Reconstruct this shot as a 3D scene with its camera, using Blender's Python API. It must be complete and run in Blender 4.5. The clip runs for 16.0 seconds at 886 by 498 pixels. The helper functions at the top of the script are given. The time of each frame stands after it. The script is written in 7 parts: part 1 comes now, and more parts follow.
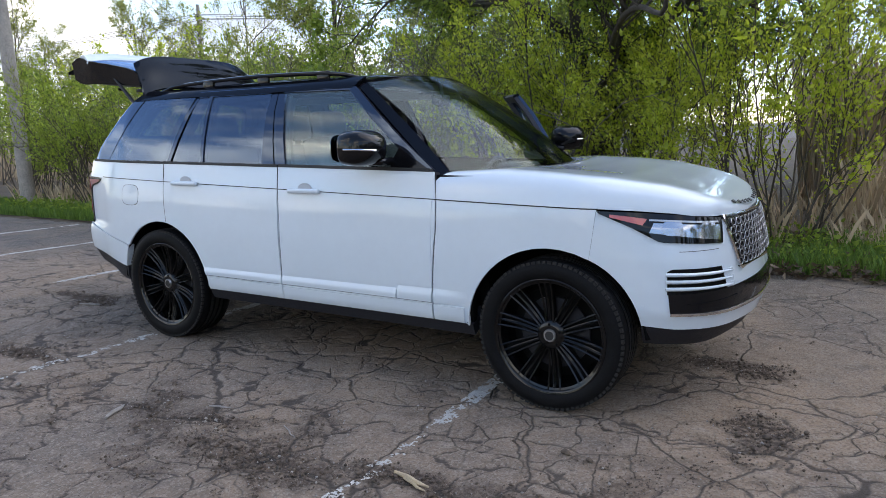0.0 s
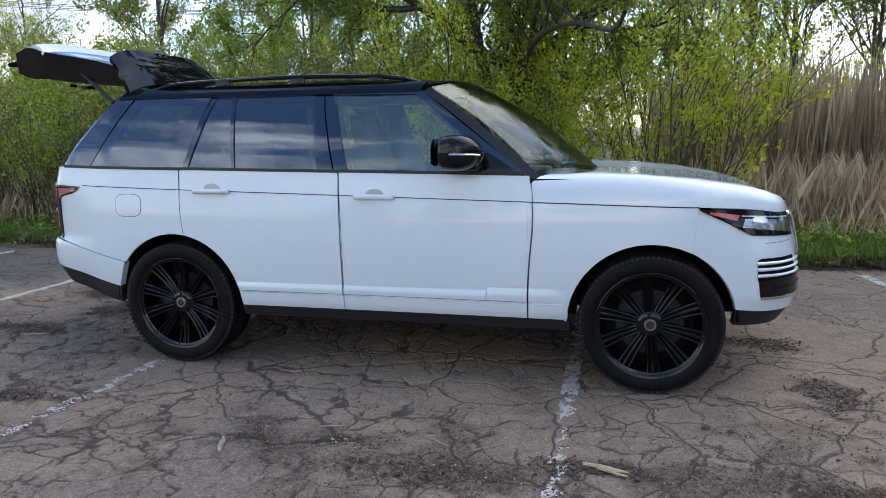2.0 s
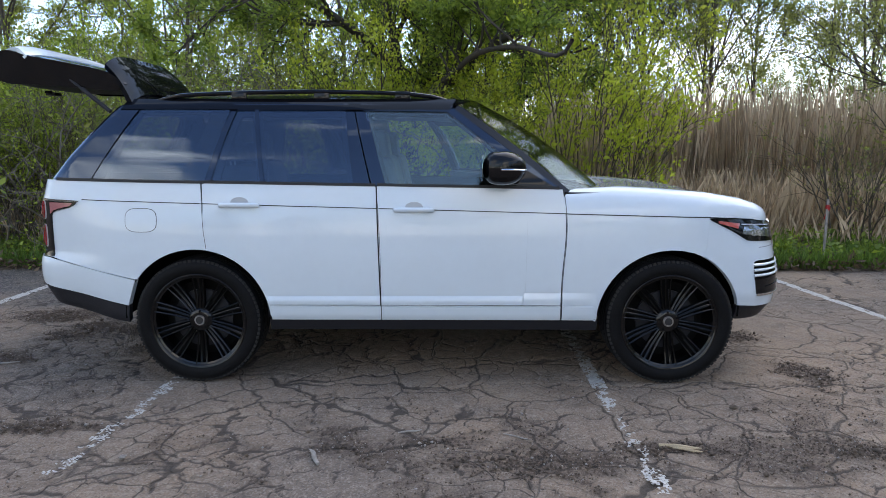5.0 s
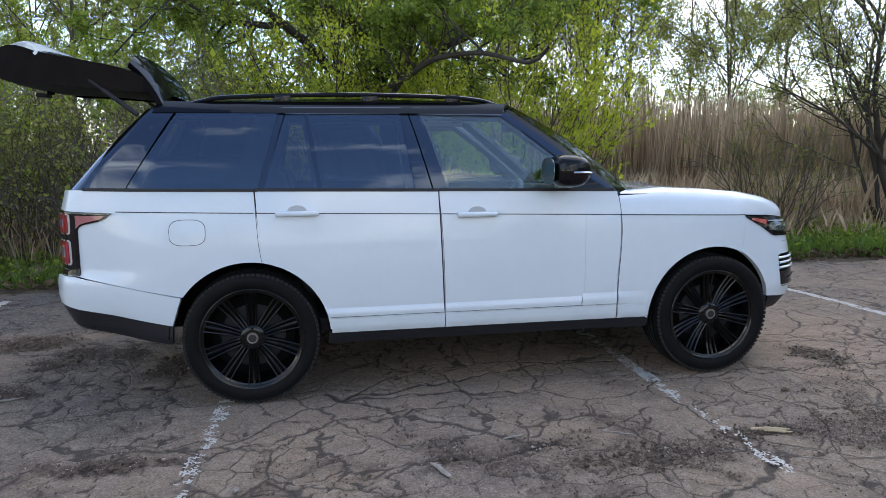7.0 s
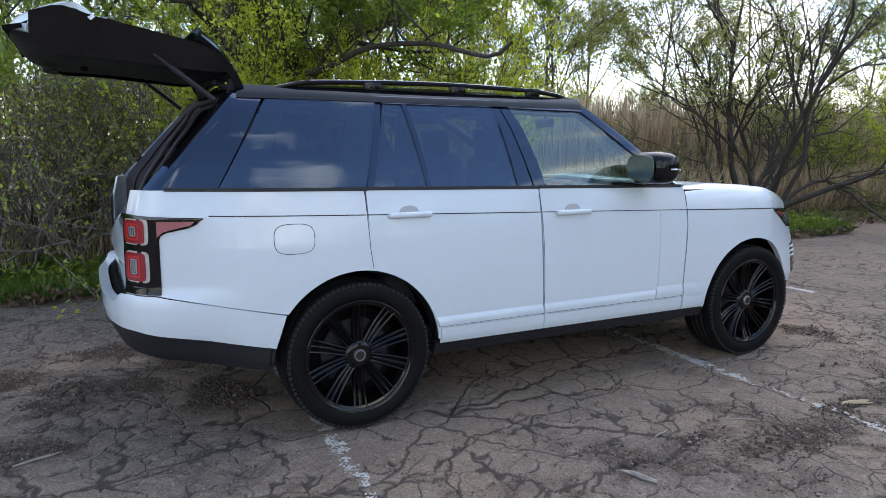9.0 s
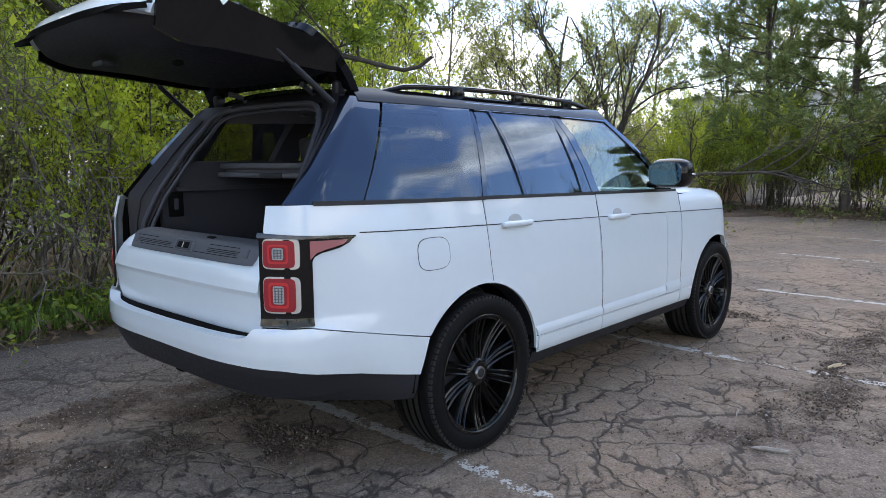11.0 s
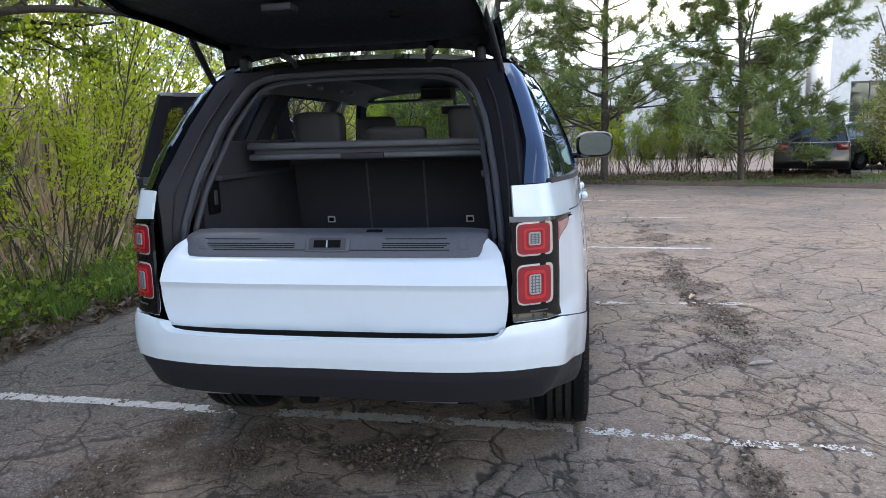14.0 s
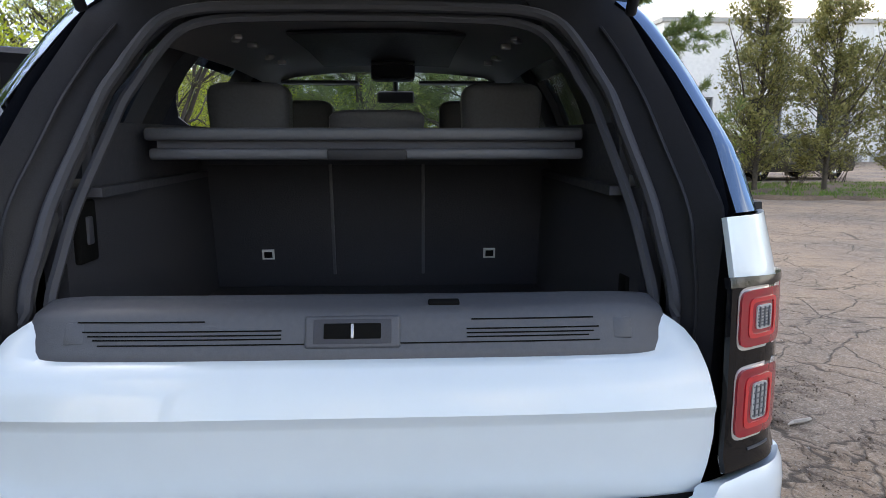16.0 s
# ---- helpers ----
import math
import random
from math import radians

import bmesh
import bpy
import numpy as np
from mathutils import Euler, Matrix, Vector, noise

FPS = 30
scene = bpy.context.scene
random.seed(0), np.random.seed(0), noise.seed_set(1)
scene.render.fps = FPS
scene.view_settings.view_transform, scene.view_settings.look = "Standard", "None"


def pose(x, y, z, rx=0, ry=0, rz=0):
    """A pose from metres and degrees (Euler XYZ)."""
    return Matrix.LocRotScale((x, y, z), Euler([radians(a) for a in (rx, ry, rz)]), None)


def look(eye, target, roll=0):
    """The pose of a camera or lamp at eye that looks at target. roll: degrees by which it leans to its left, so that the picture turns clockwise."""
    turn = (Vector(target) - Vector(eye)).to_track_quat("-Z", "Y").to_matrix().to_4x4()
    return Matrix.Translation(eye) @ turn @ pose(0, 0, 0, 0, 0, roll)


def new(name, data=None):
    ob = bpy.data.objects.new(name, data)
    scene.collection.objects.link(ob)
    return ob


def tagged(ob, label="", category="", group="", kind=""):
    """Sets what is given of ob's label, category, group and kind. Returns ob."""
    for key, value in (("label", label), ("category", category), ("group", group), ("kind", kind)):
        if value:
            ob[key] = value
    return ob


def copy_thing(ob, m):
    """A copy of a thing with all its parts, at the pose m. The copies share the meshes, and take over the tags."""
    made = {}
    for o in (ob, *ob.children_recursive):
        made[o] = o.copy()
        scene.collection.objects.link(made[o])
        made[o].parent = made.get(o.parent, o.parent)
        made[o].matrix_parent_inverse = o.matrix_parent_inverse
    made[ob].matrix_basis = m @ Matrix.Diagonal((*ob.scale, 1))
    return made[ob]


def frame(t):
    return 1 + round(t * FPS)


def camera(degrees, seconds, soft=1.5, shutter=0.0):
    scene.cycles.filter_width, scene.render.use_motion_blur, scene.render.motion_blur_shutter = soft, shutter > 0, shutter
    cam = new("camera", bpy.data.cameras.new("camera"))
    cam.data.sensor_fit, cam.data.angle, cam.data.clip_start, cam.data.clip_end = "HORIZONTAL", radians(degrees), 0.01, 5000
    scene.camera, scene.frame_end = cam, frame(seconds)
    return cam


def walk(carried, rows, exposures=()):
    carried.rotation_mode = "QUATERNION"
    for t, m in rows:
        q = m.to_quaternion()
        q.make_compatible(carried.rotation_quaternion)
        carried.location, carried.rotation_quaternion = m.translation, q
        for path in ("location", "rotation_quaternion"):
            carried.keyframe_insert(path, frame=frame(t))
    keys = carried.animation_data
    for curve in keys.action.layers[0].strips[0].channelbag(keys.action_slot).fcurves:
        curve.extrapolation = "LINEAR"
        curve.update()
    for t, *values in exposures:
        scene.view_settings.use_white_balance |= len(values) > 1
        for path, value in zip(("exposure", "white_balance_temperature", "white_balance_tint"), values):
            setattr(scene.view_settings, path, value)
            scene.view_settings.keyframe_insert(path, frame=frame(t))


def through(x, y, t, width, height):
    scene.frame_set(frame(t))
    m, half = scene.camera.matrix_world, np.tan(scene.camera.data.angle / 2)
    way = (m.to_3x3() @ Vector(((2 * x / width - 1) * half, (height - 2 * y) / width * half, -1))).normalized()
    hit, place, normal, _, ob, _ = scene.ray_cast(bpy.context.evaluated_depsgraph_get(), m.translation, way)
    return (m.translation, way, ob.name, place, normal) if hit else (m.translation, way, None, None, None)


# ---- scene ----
cam = camera(65.0, 16.0, 0.45)
PATH = [
    (0, (2.747, -4.122, 1.431), (1.736, -2.43, 1.094), -1.4),
    (0.5, (2.378, -4.332, 1.456), (1.471, -2.581, 1.124), -1.2),
    (1, (2.028, -4.573, 1.476), (1.257, -2.76, 1.131), -1.4),
    (1.5, (1.648, -4.652, 1.487), (1.009, -2.789, 1.14), -1.4),
    (2, (1.242, -4.801, 1.466), (0.772, -2.886, 1.13), -0.9),
    (2.5, (0.928, -4.822, 1.444), (0.608, -2.875, 1.114), -2.4),
    (3, (0.632, -4.881, 1.452), (0.399, -2.919, 1.139), -2.0),
    (3.5, (0.393, -4.99, 1.469), (0.235, -3.02, 1.164), -1.2),
    (6, (-0.238, -5.169, 1.489), (-0.169, -3.191, 1.2), 0.1),
    (6.5, (-0.614, -5.076, 1.465), (-0.446, -3.102, 1.196), -0.1),
    (7, (-1.071, -5.024, 1.476), (-0.716, -3.076, 1.193), -0.4),
    (7.5, (-1.473, -4.865, 1.46), (-0.994, -2.944, 1.177), 0.0),
    (8, (-1.905, -4.65, 1.479), (-1.253, -2.78, 1.198), -0.2),
    (8.5, (-2.31, -4.478, 1.47), (-1.535, -2.658, 1.175), 0.4),
    (9, (-2.69, -4.23, 1.495), (-1.778, -2.476, 1.189), 0.4),
    (11.5, (-4.374, -2.742, 1.426), (-2.76, -1.59, 1.163), -0.5),
    (12, (-4.665, -2.411, 1.442), (-2.919, -1.479, 1.152), -0.5),
    (12.5, (-4.826, -2.029, 1.447), (-3.002, -1.262, 1.159), -0.6),
    (13, (-4.973, -1.632, 1.444), (-3.099, -1.006, 1.139), -1.0),
    (13.5, (-4.984, -1.255, 1.439), (-3.068, -0.78, 1.119), -2.1),
    (14, (-4.918, -0.894, 1.442), (-2.978, -0.529, 1.119), -1.6),
    (14.5, (-4.746, -0.571, 1.436), (-2.794, -0.334, 1.074), -0.9),
    (15, (-4.435, -0.38, 1.436), (-2.469, -0.234, 1.099), -0.2),
    (15.5, (-4.096, -0.162, 1.425), (-2.123, -0.2, 1.1), -0.4),
    (16, (-3.73, -0.107, 1.407), (-1.758, -0.201, 1.089), -0.0),
]
EXPOSURES = [(0.0, 1.34, 6950, 11), (9.0, 1.44, 7000, 11), (12.5, 1.80, 7300, 11), (14.5, 2.06, 7350, 11), (16.0, 1.92, 7750, 11)]
walk(cam, [(t, look(eye, target, roll)) for t, eye, target, roll in PATH], EXPOSURES)
# ---- end camera ----

# ---- world, sun, exposure ----
SUN_ELEVATION, SUN_AZIMUTH = 54.0, 40.0   # degrees; azimuth counter-clockwise from +x
world = bpy.data.worlds.new("sky")
scene.world = world
world.use_nodes = True
wn, wl = world.node_tree.nodes, world.node_tree.links
wn.clear()
sky = wn.new("ShaderNodeTexSky")
sky.sky_type, sky.sun_disc = "NISHITA", False
sky.sun_elevation, sky.sun_rotation = radians(SUN_ELEVATION), radians(90 - SUN_AZIMUTH)
sky.air_density, sky.dust_density, sky.ozone_density = 1.0, 0.6, 3.0
sky_bg = wn.new("ShaderNodeBackground")
sky_bg.inputs["Strength"].default_value = 0.15
wl.new(sky.outputs[0], sky_bg.inputs["Color"])
# broken cloud: a soft noise over the sky's direction, flattened towards the horizon
coords = wn.new("ShaderNodeTexCoord")
stretch = wn.new("ShaderNodeMapping")
stretch.inputs["Scale"].default_value, stretch.inputs["Location"].default_value = (1.0, 1.0, 2.6), (3.1, 1.7, 0.4)
wl.new(coords.outputs["Generated"], stretch.inputs["Vector"])
puffs = wn.new("ShaderNodeTexNoise")
puffs.inputs["Scale"].default_value, puffs.inputs["Detail"].default_value, puffs.inputs["Roughness"].default_value = 2.1, 8.0, 0.58
wl.new(stretch.outputs[0], puffs.inputs["Vector"])
cover = wn.new("ShaderNodeValToRGB")
cover.color_ramp.elements[0].position, cover.color_ramp.elements[1].position = 0.43, 0.56
# thinner overhead, where one looks through less of the layer
height = wn.new("ShaderNodeSeparateXYZ")
wl.new(coords.outputs["Generated"], height.inputs[0])
thin = wn.new("ShaderNodeMath")
thin.operation = "MULTIPLY_ADD"
wl.new(height.outputs["Z"], thin.inputs[0])
thin.inputs[1].default_value = -0.17
wl.new(puffs.outputs["Fac"], thin.inputs[2])
wl.new(thin.outputs[0], cover.inputs[0])
shades = wn.new("ShaderNodeTexNoise")
shades.inputs["Scale"].default_value, shades.inputs["Detail"].default_value = 3.6, 7.0
wl.new(stretch.outputs[0], shades.inputs["Vector"])
tone = wn.new("ShaderNodeValToRGB")
tone.color_ramp.elements[0].position, tone.color_ramp.elements[1].position = 0.36, 0.62
tone.color_ramp.elements[0].color, tone.color_ramp.elements[1].color = (0.34, 0.39, 0.48, 1), (1.28, 1.27, 1.25, 1)
wl.new(shades.outputs["Fac"], tone.inputs[0])
cloud_bg = wn.new("ShaderNodeBackground")
cloud_bg.inputs["Strength"].default_value = 1.0
wl.new(tone.outputs[0], cloud_bg.inputs["Color"])
sky_mix = wn.new("ShaderNodeMixShader")
wl.new(cover.outputs[0], sky_mix.inputs[0])
wl.new(sky_bg.outputs[0], sky_mix.inputs[1])
wl.new(cloud_bg.outputs[0], sky_mix.inputs[2])
world_out = wn.new("ShaderNodeOutputWorld")
wl.new(sky_mix.outputs[0], world_out.inputs["Surface"])

sun = new("sun", bpy.data.lights.new("sun", "SUN"))
sun.data.energy, sun.data.angle, sun.data.color = 0.5, radians(80), (1.0, 0.985, 0.96)
_a, _e = radians(SUN_AZIMUTH), radians(SUN_ELEVATION)
sun.matrix_world = look((math.cos(_a) * math.cos(_e) * 50, math.sin(_a) * math.cos(_e) * 50, math.sin(_e) * 50), (0, 0, 0))


# ---- materials ----
def mat(name, colour, rough=0.5, metal=0.0, grain=0.0, scale=20.0, bump=0.0, coat=0.0, tint=None, specular=0.5, island=0.0, fine=6.0):
    """A principled material whose colour wanders between two tones at two scales, with fine relief."""
    m = bpy.data.materials.new(name)
    m.use_nodes = True
    n, l = m.node_tree.nodes, m.node_tree.links
    b = n["Principled BSDF"]
    b.inputs["Roughness"].default_value, b.inputs["Metallic"].default_value = rough, metal
    b.inputs["Specular IOR Level"].default_value = specular
    b.inputs["Coat Weight"].default_value, b.inputs["Coat Roughness"].default_value = coat, 0.03
    b.inputs["Base Color"].default_value = (*colour, 1)
    if grain or bump:
        tc = n.new("ShaderNodeTexCoord")
        big, small = n.new("ShaderNodeTexNoise"), n.new("ShaderNodeTexNoise")
        big.inputs["Scale"].default_value, small.inputs["Scale"].default_value = scale, scale * fine
        big.inputs["Detail"].default_value, small.inputs["Detail"].default_value = 4, 3
        for t in (big, small):
            l.new(tc.outputs["Object"], t.inputs["Vector"])
        both = n.new("ShaderNodeMath")
        both.operation = "ADD"
        l.new(big.outputs["Fac"], both.inputs[0])
        l.new(small.outputs["Fac"], both.inputs[1])
        if grain:
            ramp = n.new("ShaderNodeMapRange")
            ramp.inputs["From Min"].default_value, ramp.inputs["From Max"].default_value = 0.7, 1.3
            l.new(both.outputs[0], ramp.inputs["Value"])
            mix = n.new("ShaderNodeMix")
            mix.data_type = "RGBA"
            other = tint or tuple(min(1, c * (1 + grain)) for c in colour)
            mix.inputs["A"].default_value = (*(c * (1 - grain) for c in colour), 1)
            mix.inputs["B"].default_value = (*other, 1)
            l.new(ramp.outputs[0], mix.inputs["Factor"])
            l.new(mix.outputs["Result"], b.inputs["Base Color"])
            r = n.new("ShaderNodeMapRange")
            r.inputs["From Min"].default_value, r.inputs["From Max"].default_value = 0.3, 0.7
            r.inputs["To Min"].default_value, r.inputs["To Max"].default_value = rough * 0.85, min(1, rough * 1.12)
            l.new(big.outputs["Fac"], r.inputs["Value"])
            l.new(r.outputs[0], b.inputs["Roughness"])
        if bump:
            bp = n.new("ShaderNodeBump")
            bp.inputs["Strength"].default_value, bp.inputs["Distance"].default_value = min(1.0, bump), 0.004
            l.new(both.outputs[0], bp.inputs["Height"])
            l.new(bp.outputs[0], b.inputs["Normal"])
    return m


def leaf_mat(name, low, high, through=0.45):
    """Thin foliage: each leaf takes its own tone, and lets some light through."""
    m = bpy.data.materials.new(name)
    m.use_nodes = True
    n, l = m.node_tree.nodes, m.node_tree.links
    n.remove(n["Principled BSDF"])
    geo = n.new("ShaderNodeNewGeometry")
    ramp = n.new("ShaderNodeMix")
    ramp.data_type = "RGBA"
    ramp.inputs["A"].default_value, ramp.inputs["B"].default_value = (*low, 1), (*high, 1)
    l.new(geo.outputs["Random Per Island"], ramp.inputs["Factor"])
    front, back, gloss = n.new("ShaderNodeBsdfDiffuse"), n.new("ShaderNodeBsdfTranslucent"), n.new("ShaderNodeBsdfGlossy")
    gloss.inputs["Roughness"].default_value = 0.45
    gloss.inputs["Color"].default_value = (0.6, 0.62, 0.6, 1)
    for s in (front, back):
        l.new(ramp.outputs["Result"], s.inputs["Color"])
    mix, top = n.new("ShaderNodeMixShader"), n.new("ShaderNodeMixShader")
    mix.inputs[0].default_value, top.inputs[0].default_value = through, 0.05
    l.new(front.outputs[0], mix.inputs[1])
    l.new(back.outputs[0], mix.inputs[2])
    l.new(mix.outputs[0], top.inputs[1])
    l.new(gloss.outputs[0], top.inputs[2])
    l.new(top.outputs[0], n["Material Output"].inputs["Surface"])
    return m


def glass_mat(name, tint, gloss=(1.0, 1.0, 1.0), steepness=4.5, least=0.085, backed=False):
    """Thin tinted glass: a mirror by Fresnel over a coloured see-through pane, or over black backing."""
    m = bpy.data.materials.new(name)
    m.use_nodes = True
    n, l = m.node_tree.nodes, m.node_tree.links
    n.remove(n["Principled BSDF"])
    see, mirror, mix, fres = n.new("ShaderNodeBsdfDiffuse" if backed else "ShaderNodeBsdfTransparent"), n.new("ShaderNodeBsdfGlossy"), n.new("ShaderNodeMixShader"), n.new("ShaderNodeLayerWeight")
    see.inputs["Color"].default_value = (*tint, 1)
    mirror.inputs["Roughness"].default_value, mirror.inputs["Color"].default_value = 0.0, (*gloss, 1)
    fres.inputs["Blend"].default_value = 0.5
    steep, span = n.new("ShaderNodeMath"), n.new("ShaderNodeMapRange")
    steep.operation, steep.inputs[1].default_value = "POWER", steepness
    span.inputs["To Min"].default_value, span.inputs["To Max"].default_value = least, 1.0
    l.new(fres.outputs["Facing"], steep.inputs[0])
    l.new(steep.outputs[0], span.inputs["Value"])
    l.new(span.outputs[0], mix.inputs[0])
    l.new(see.outputs[0], mix.inputs[1])
    l.new(mirror.outputs[0], mix.inputs[2])
    l.new(mix.outputs[0], n["Material Output"].inputs["Surface"])
    return m


M_PAINT = mat("white_paint", (0.625, 0.695, 0.75), 0.34, coat=1.0, grain=0.015, scale=3.0)
M_BLACK = mat("gloss_black", (0.005, 0.005, 0.006), 0.05, specular=0.3)
M_PLASTIC = mat("black_plastic", (0.0175, 0.018, 0.023), 0.55, grain=0.2, scale=60, bump=0.12, specular=0.3)
# rubber black, also the painted shade of the flank's crease
M_SEAL_SHADE = mat("rubber_seal_and_crease_shade", (0.012, 0.012, 0.013), 0.6)
# underbody black, also put in for shade in gaps, grooves and recesses
M_SHADOWGAP = mat("underbody_and_gap_shade", (0.006, 0.006, 0.006), 0.9, specular=0.1)
M_TYRE = mat("tyre_rubber", (0.0075, 0.0075, 0.008), 0.6, grain=0.3, scale=25, bump=0.15, specular=0.09)
M_TREAD = mat("worn_tread_rubber", (0.022, 0.021, 0.020), 0.8, grain=0.35, scale=40, bump=0.3, specular=0.2)
M_RIM = mat("black_alloy", (0.003, 0.003, 0.0034), 0.11, specular=0.45)
M_STEEL = mat("brushed_steel", (0.45, 0.45, 0.46), 0.3, metal=1.0)
M_CHROME = mat("chrome", (0.75, 0.75, 0.76), 0.1, metal=1.0)
M_DARKCHROME = mat("dark_chrome", (0.07, 0.07, 0.075), 0.15, metal=1.0)
M_GREYTRIM = mat("grey_trim", (0.070, 0.074, 0.088), 0.5, grain=0.12, scale=90, bump=0.15)
M_CARPET = mat("black_carpet", (0.027, 0.028, 0.037), 0.95, grain=0.3, scale=150, bump=0.5)
M_TRIM = mat("dark_trim", (0.044, 0.046, 0.058), 0.7, grain=0.15, scale=80, bump=0.2)
M_LEATHER = mat("black_leather", (0.06, 0.062, 0.072), 0.48, grain=0.2, scale=120, bump=0.3)
M_LINER = mat("dark_headliner", (0.33, 0.335, 0.35), 0.95, grain=0.1, scale=200, bump=0.2)
M_RED = mat("red_lens", (0.27, 0.008, 0.018), 0.12, coat=1.0)
M_CLEAR = mat("clear_lens", (0.45, 0.46, 0.48), 0.12, coat=1.0, metal=0.3)
M_SMOKE = mat("smoked_lens", (0.005, 0.005, 0.006), 0.04, specular=0.35)
M_AMBER = mat("amber_lens", (0.50, 0.085, 0.07), 0.15, coat=1.0)
M_SILVER = mat("lamp_reflector", (0.42, 0.44, 0.48), 0.12, metal=0.9)
M_PRIVACY = glass_mat("privacy_glass", (0.50, 0.50, 0.47), (0.50, 0.63, 0.85), 3.4, 0.125)
M_ROOF = glass_mat("black_roof_paint", (0.004, 0.004, 0.005), (0.28, 0.34, 0.42), 5.0, 0.045, True)
M_PILLAR = glass_mat("black_glass_trim", (0.004, 0.004, 0.005), (0.50, 0.63, 0.85), 3.4, 0.115, True)
M_GLASS = glass_mat("green_glass", (0.84, 0.93, 0.90))
M_SCREEN = glass_mat("windscreen_glass", (0.86, 0.93, 0.90), (0.36, 0.37, 0.36))
M_MIRROR = mat("mirror_glass", (0.17, 0.23, 0.24), 0.02, metal=1.0)


# ---- mesh helpers ----
ORIGIN = {}


def mesh_of(name, verts, faces, material, smooth=40):
    me = bpy.data.meshes.new(name)
    me.from_pydata([tuple(v) for v in verts], [], [tuple(f) for f in faces])
    me.materials.append(material)
    if smooth:
        me.shade_smooth()
        me.set_sharp_from_angle(angle=radians(smooth))
    return me


def thing(name, label, category, group="", kind="", at=(0, 0, 0), turn=0.0):
    ob = tagged(new(name), label, category, group, kind)
    ob.matrix_world = pose(*at, 0, 0, turn)
    ob.empty_display_size = 0.2
    ORIGIN[ob] = Vector((0, 0, 0))
    return ob


def part(name, geo, material, parent, label="", origin=None, smooth=40):
    """One mesh under a thing or a part. geo: (verts, faces) or a bmesh, in the thing's own coordinates; origin: its pivot there."""
    if isinstance(geo, bmesh.types.BMesh):
        verts, faces = [v.co.copy() for v in geo.verts], []
        geo.verts.index_update()
        faces = [[v.index for v in f.verts] for f in geo.faces]
        geo.free()
    else:
        verts, faces = geo
    o = Vector(origin) if origin is not None else ORIGIN[parent].copy()
    ob = new(name, mesh_of(name, [Vector(v) - o for v in verts], faces, material, smooth))
    ob.parent, ob.location = parent, o - ORIGIN[parent]
    ORIGIN[ob] = o
    if label:
        ob["label"] = label
    return ob


def join(*geos):
    verts, faces = [], []
    for v, f in geos:
        k = len(verts)
        verts += [tuple(p) for p in v]
        faces += [[i + k for i in q] for q in f]
    return verts, faces


def box(x0, y0, z0, x1, y1, z1, bevel=0.0, seg=2):
    bm = bmesh.new()
    bmesh.ops.create_cube(bm, size=1)
    for v in bm.verts:
        v.co = ((x0 + x1) / 2 + v.co.x * (x1 - x0), (y0 + y1) / 2 + v.co.y * (y1 - y0), (z0 + z1) / 2 + v.co.z * (z1 - z0))
    if bevel:
        bmesh.ops.bevel(bm, geom=bm.edges[:], offset=bevel, segments=seg, affect="EDGES", profile=0.5)
    out = [tuple(v.co) for v in bm.verts], [[v.index for v in f.verts] for f in bm.faces]
    bm.free()
    return out


def moved(geo, m):
    return [tuple(m @ Vector(v)) for v in geo[0]], geo[1]


def mirrored(geo):
    return [(x, -y, z) for x, y, z in geo[0]], [list(reversed(f)) for f in geo[1]]


def solid(P, thick=0.012, inner=None):
    """A closed slab from a grid of points, which grows inwards from it (towards the point inner, per point)."""
    P = np.asarray(P, float)
    nu, nv = P.shape[:2]
    du, dv = np.gradient(P, axis=0), np.gradient(P, axis=1)
    nrm = np.cross(du, dv)
    nrm /= np.maximum(np.linalg.norm(nrm, axis=-1, keepdims=True), 1e-9)
    heart = np.stack([P[..., 0] * 0.8, 0 * P[..., 1], 0 * P[..., 2] + 0.85], -1) if inner is None else np.broadcast_to(np.asarray(inner, float), P.shape)
    if ((P - heart) * nrm).sum() < 0:
        nrm = -nrm
    Q = P - nrm * thick
    verts = np.concatenate([P.reshape(-1, 3), Q.reshape(-1, 3)])
    idx = np.arange(nu * nv).reshape(nu, nv)
    faces = []
    flip = np.dot(np.cross(P[1, 0] - P[0, 0], P[0, 1] - P[0, 0]), nrm[0, 0]) < 0
    a, b, c, d = idx[:-1, :-1].ravel(), idx[1:, :-1].ravel(), idx[1:, 1:].ravel(), idx[:-1, 1:].ravel()
    k = nu * nv
    top = np.stack([a, b, c, d], 1)
    bot = np.stack([a, d, c, b], 1) + k
    ring = np.concatenate([idx[:, 0], idx[-1, 1:], idx[-2::-1, -1], idx[0, -2:0:-1]])
    nxt = np.roll(ring, -1)
    rim = np.stack([nxt, ring, ring + k, nxt + k], 1)
    faces = np.concatenate([top, bot, rim])
    if flip:
        faces = faces[:, ::-1]
    return verts.tolist(), faces.tolist()


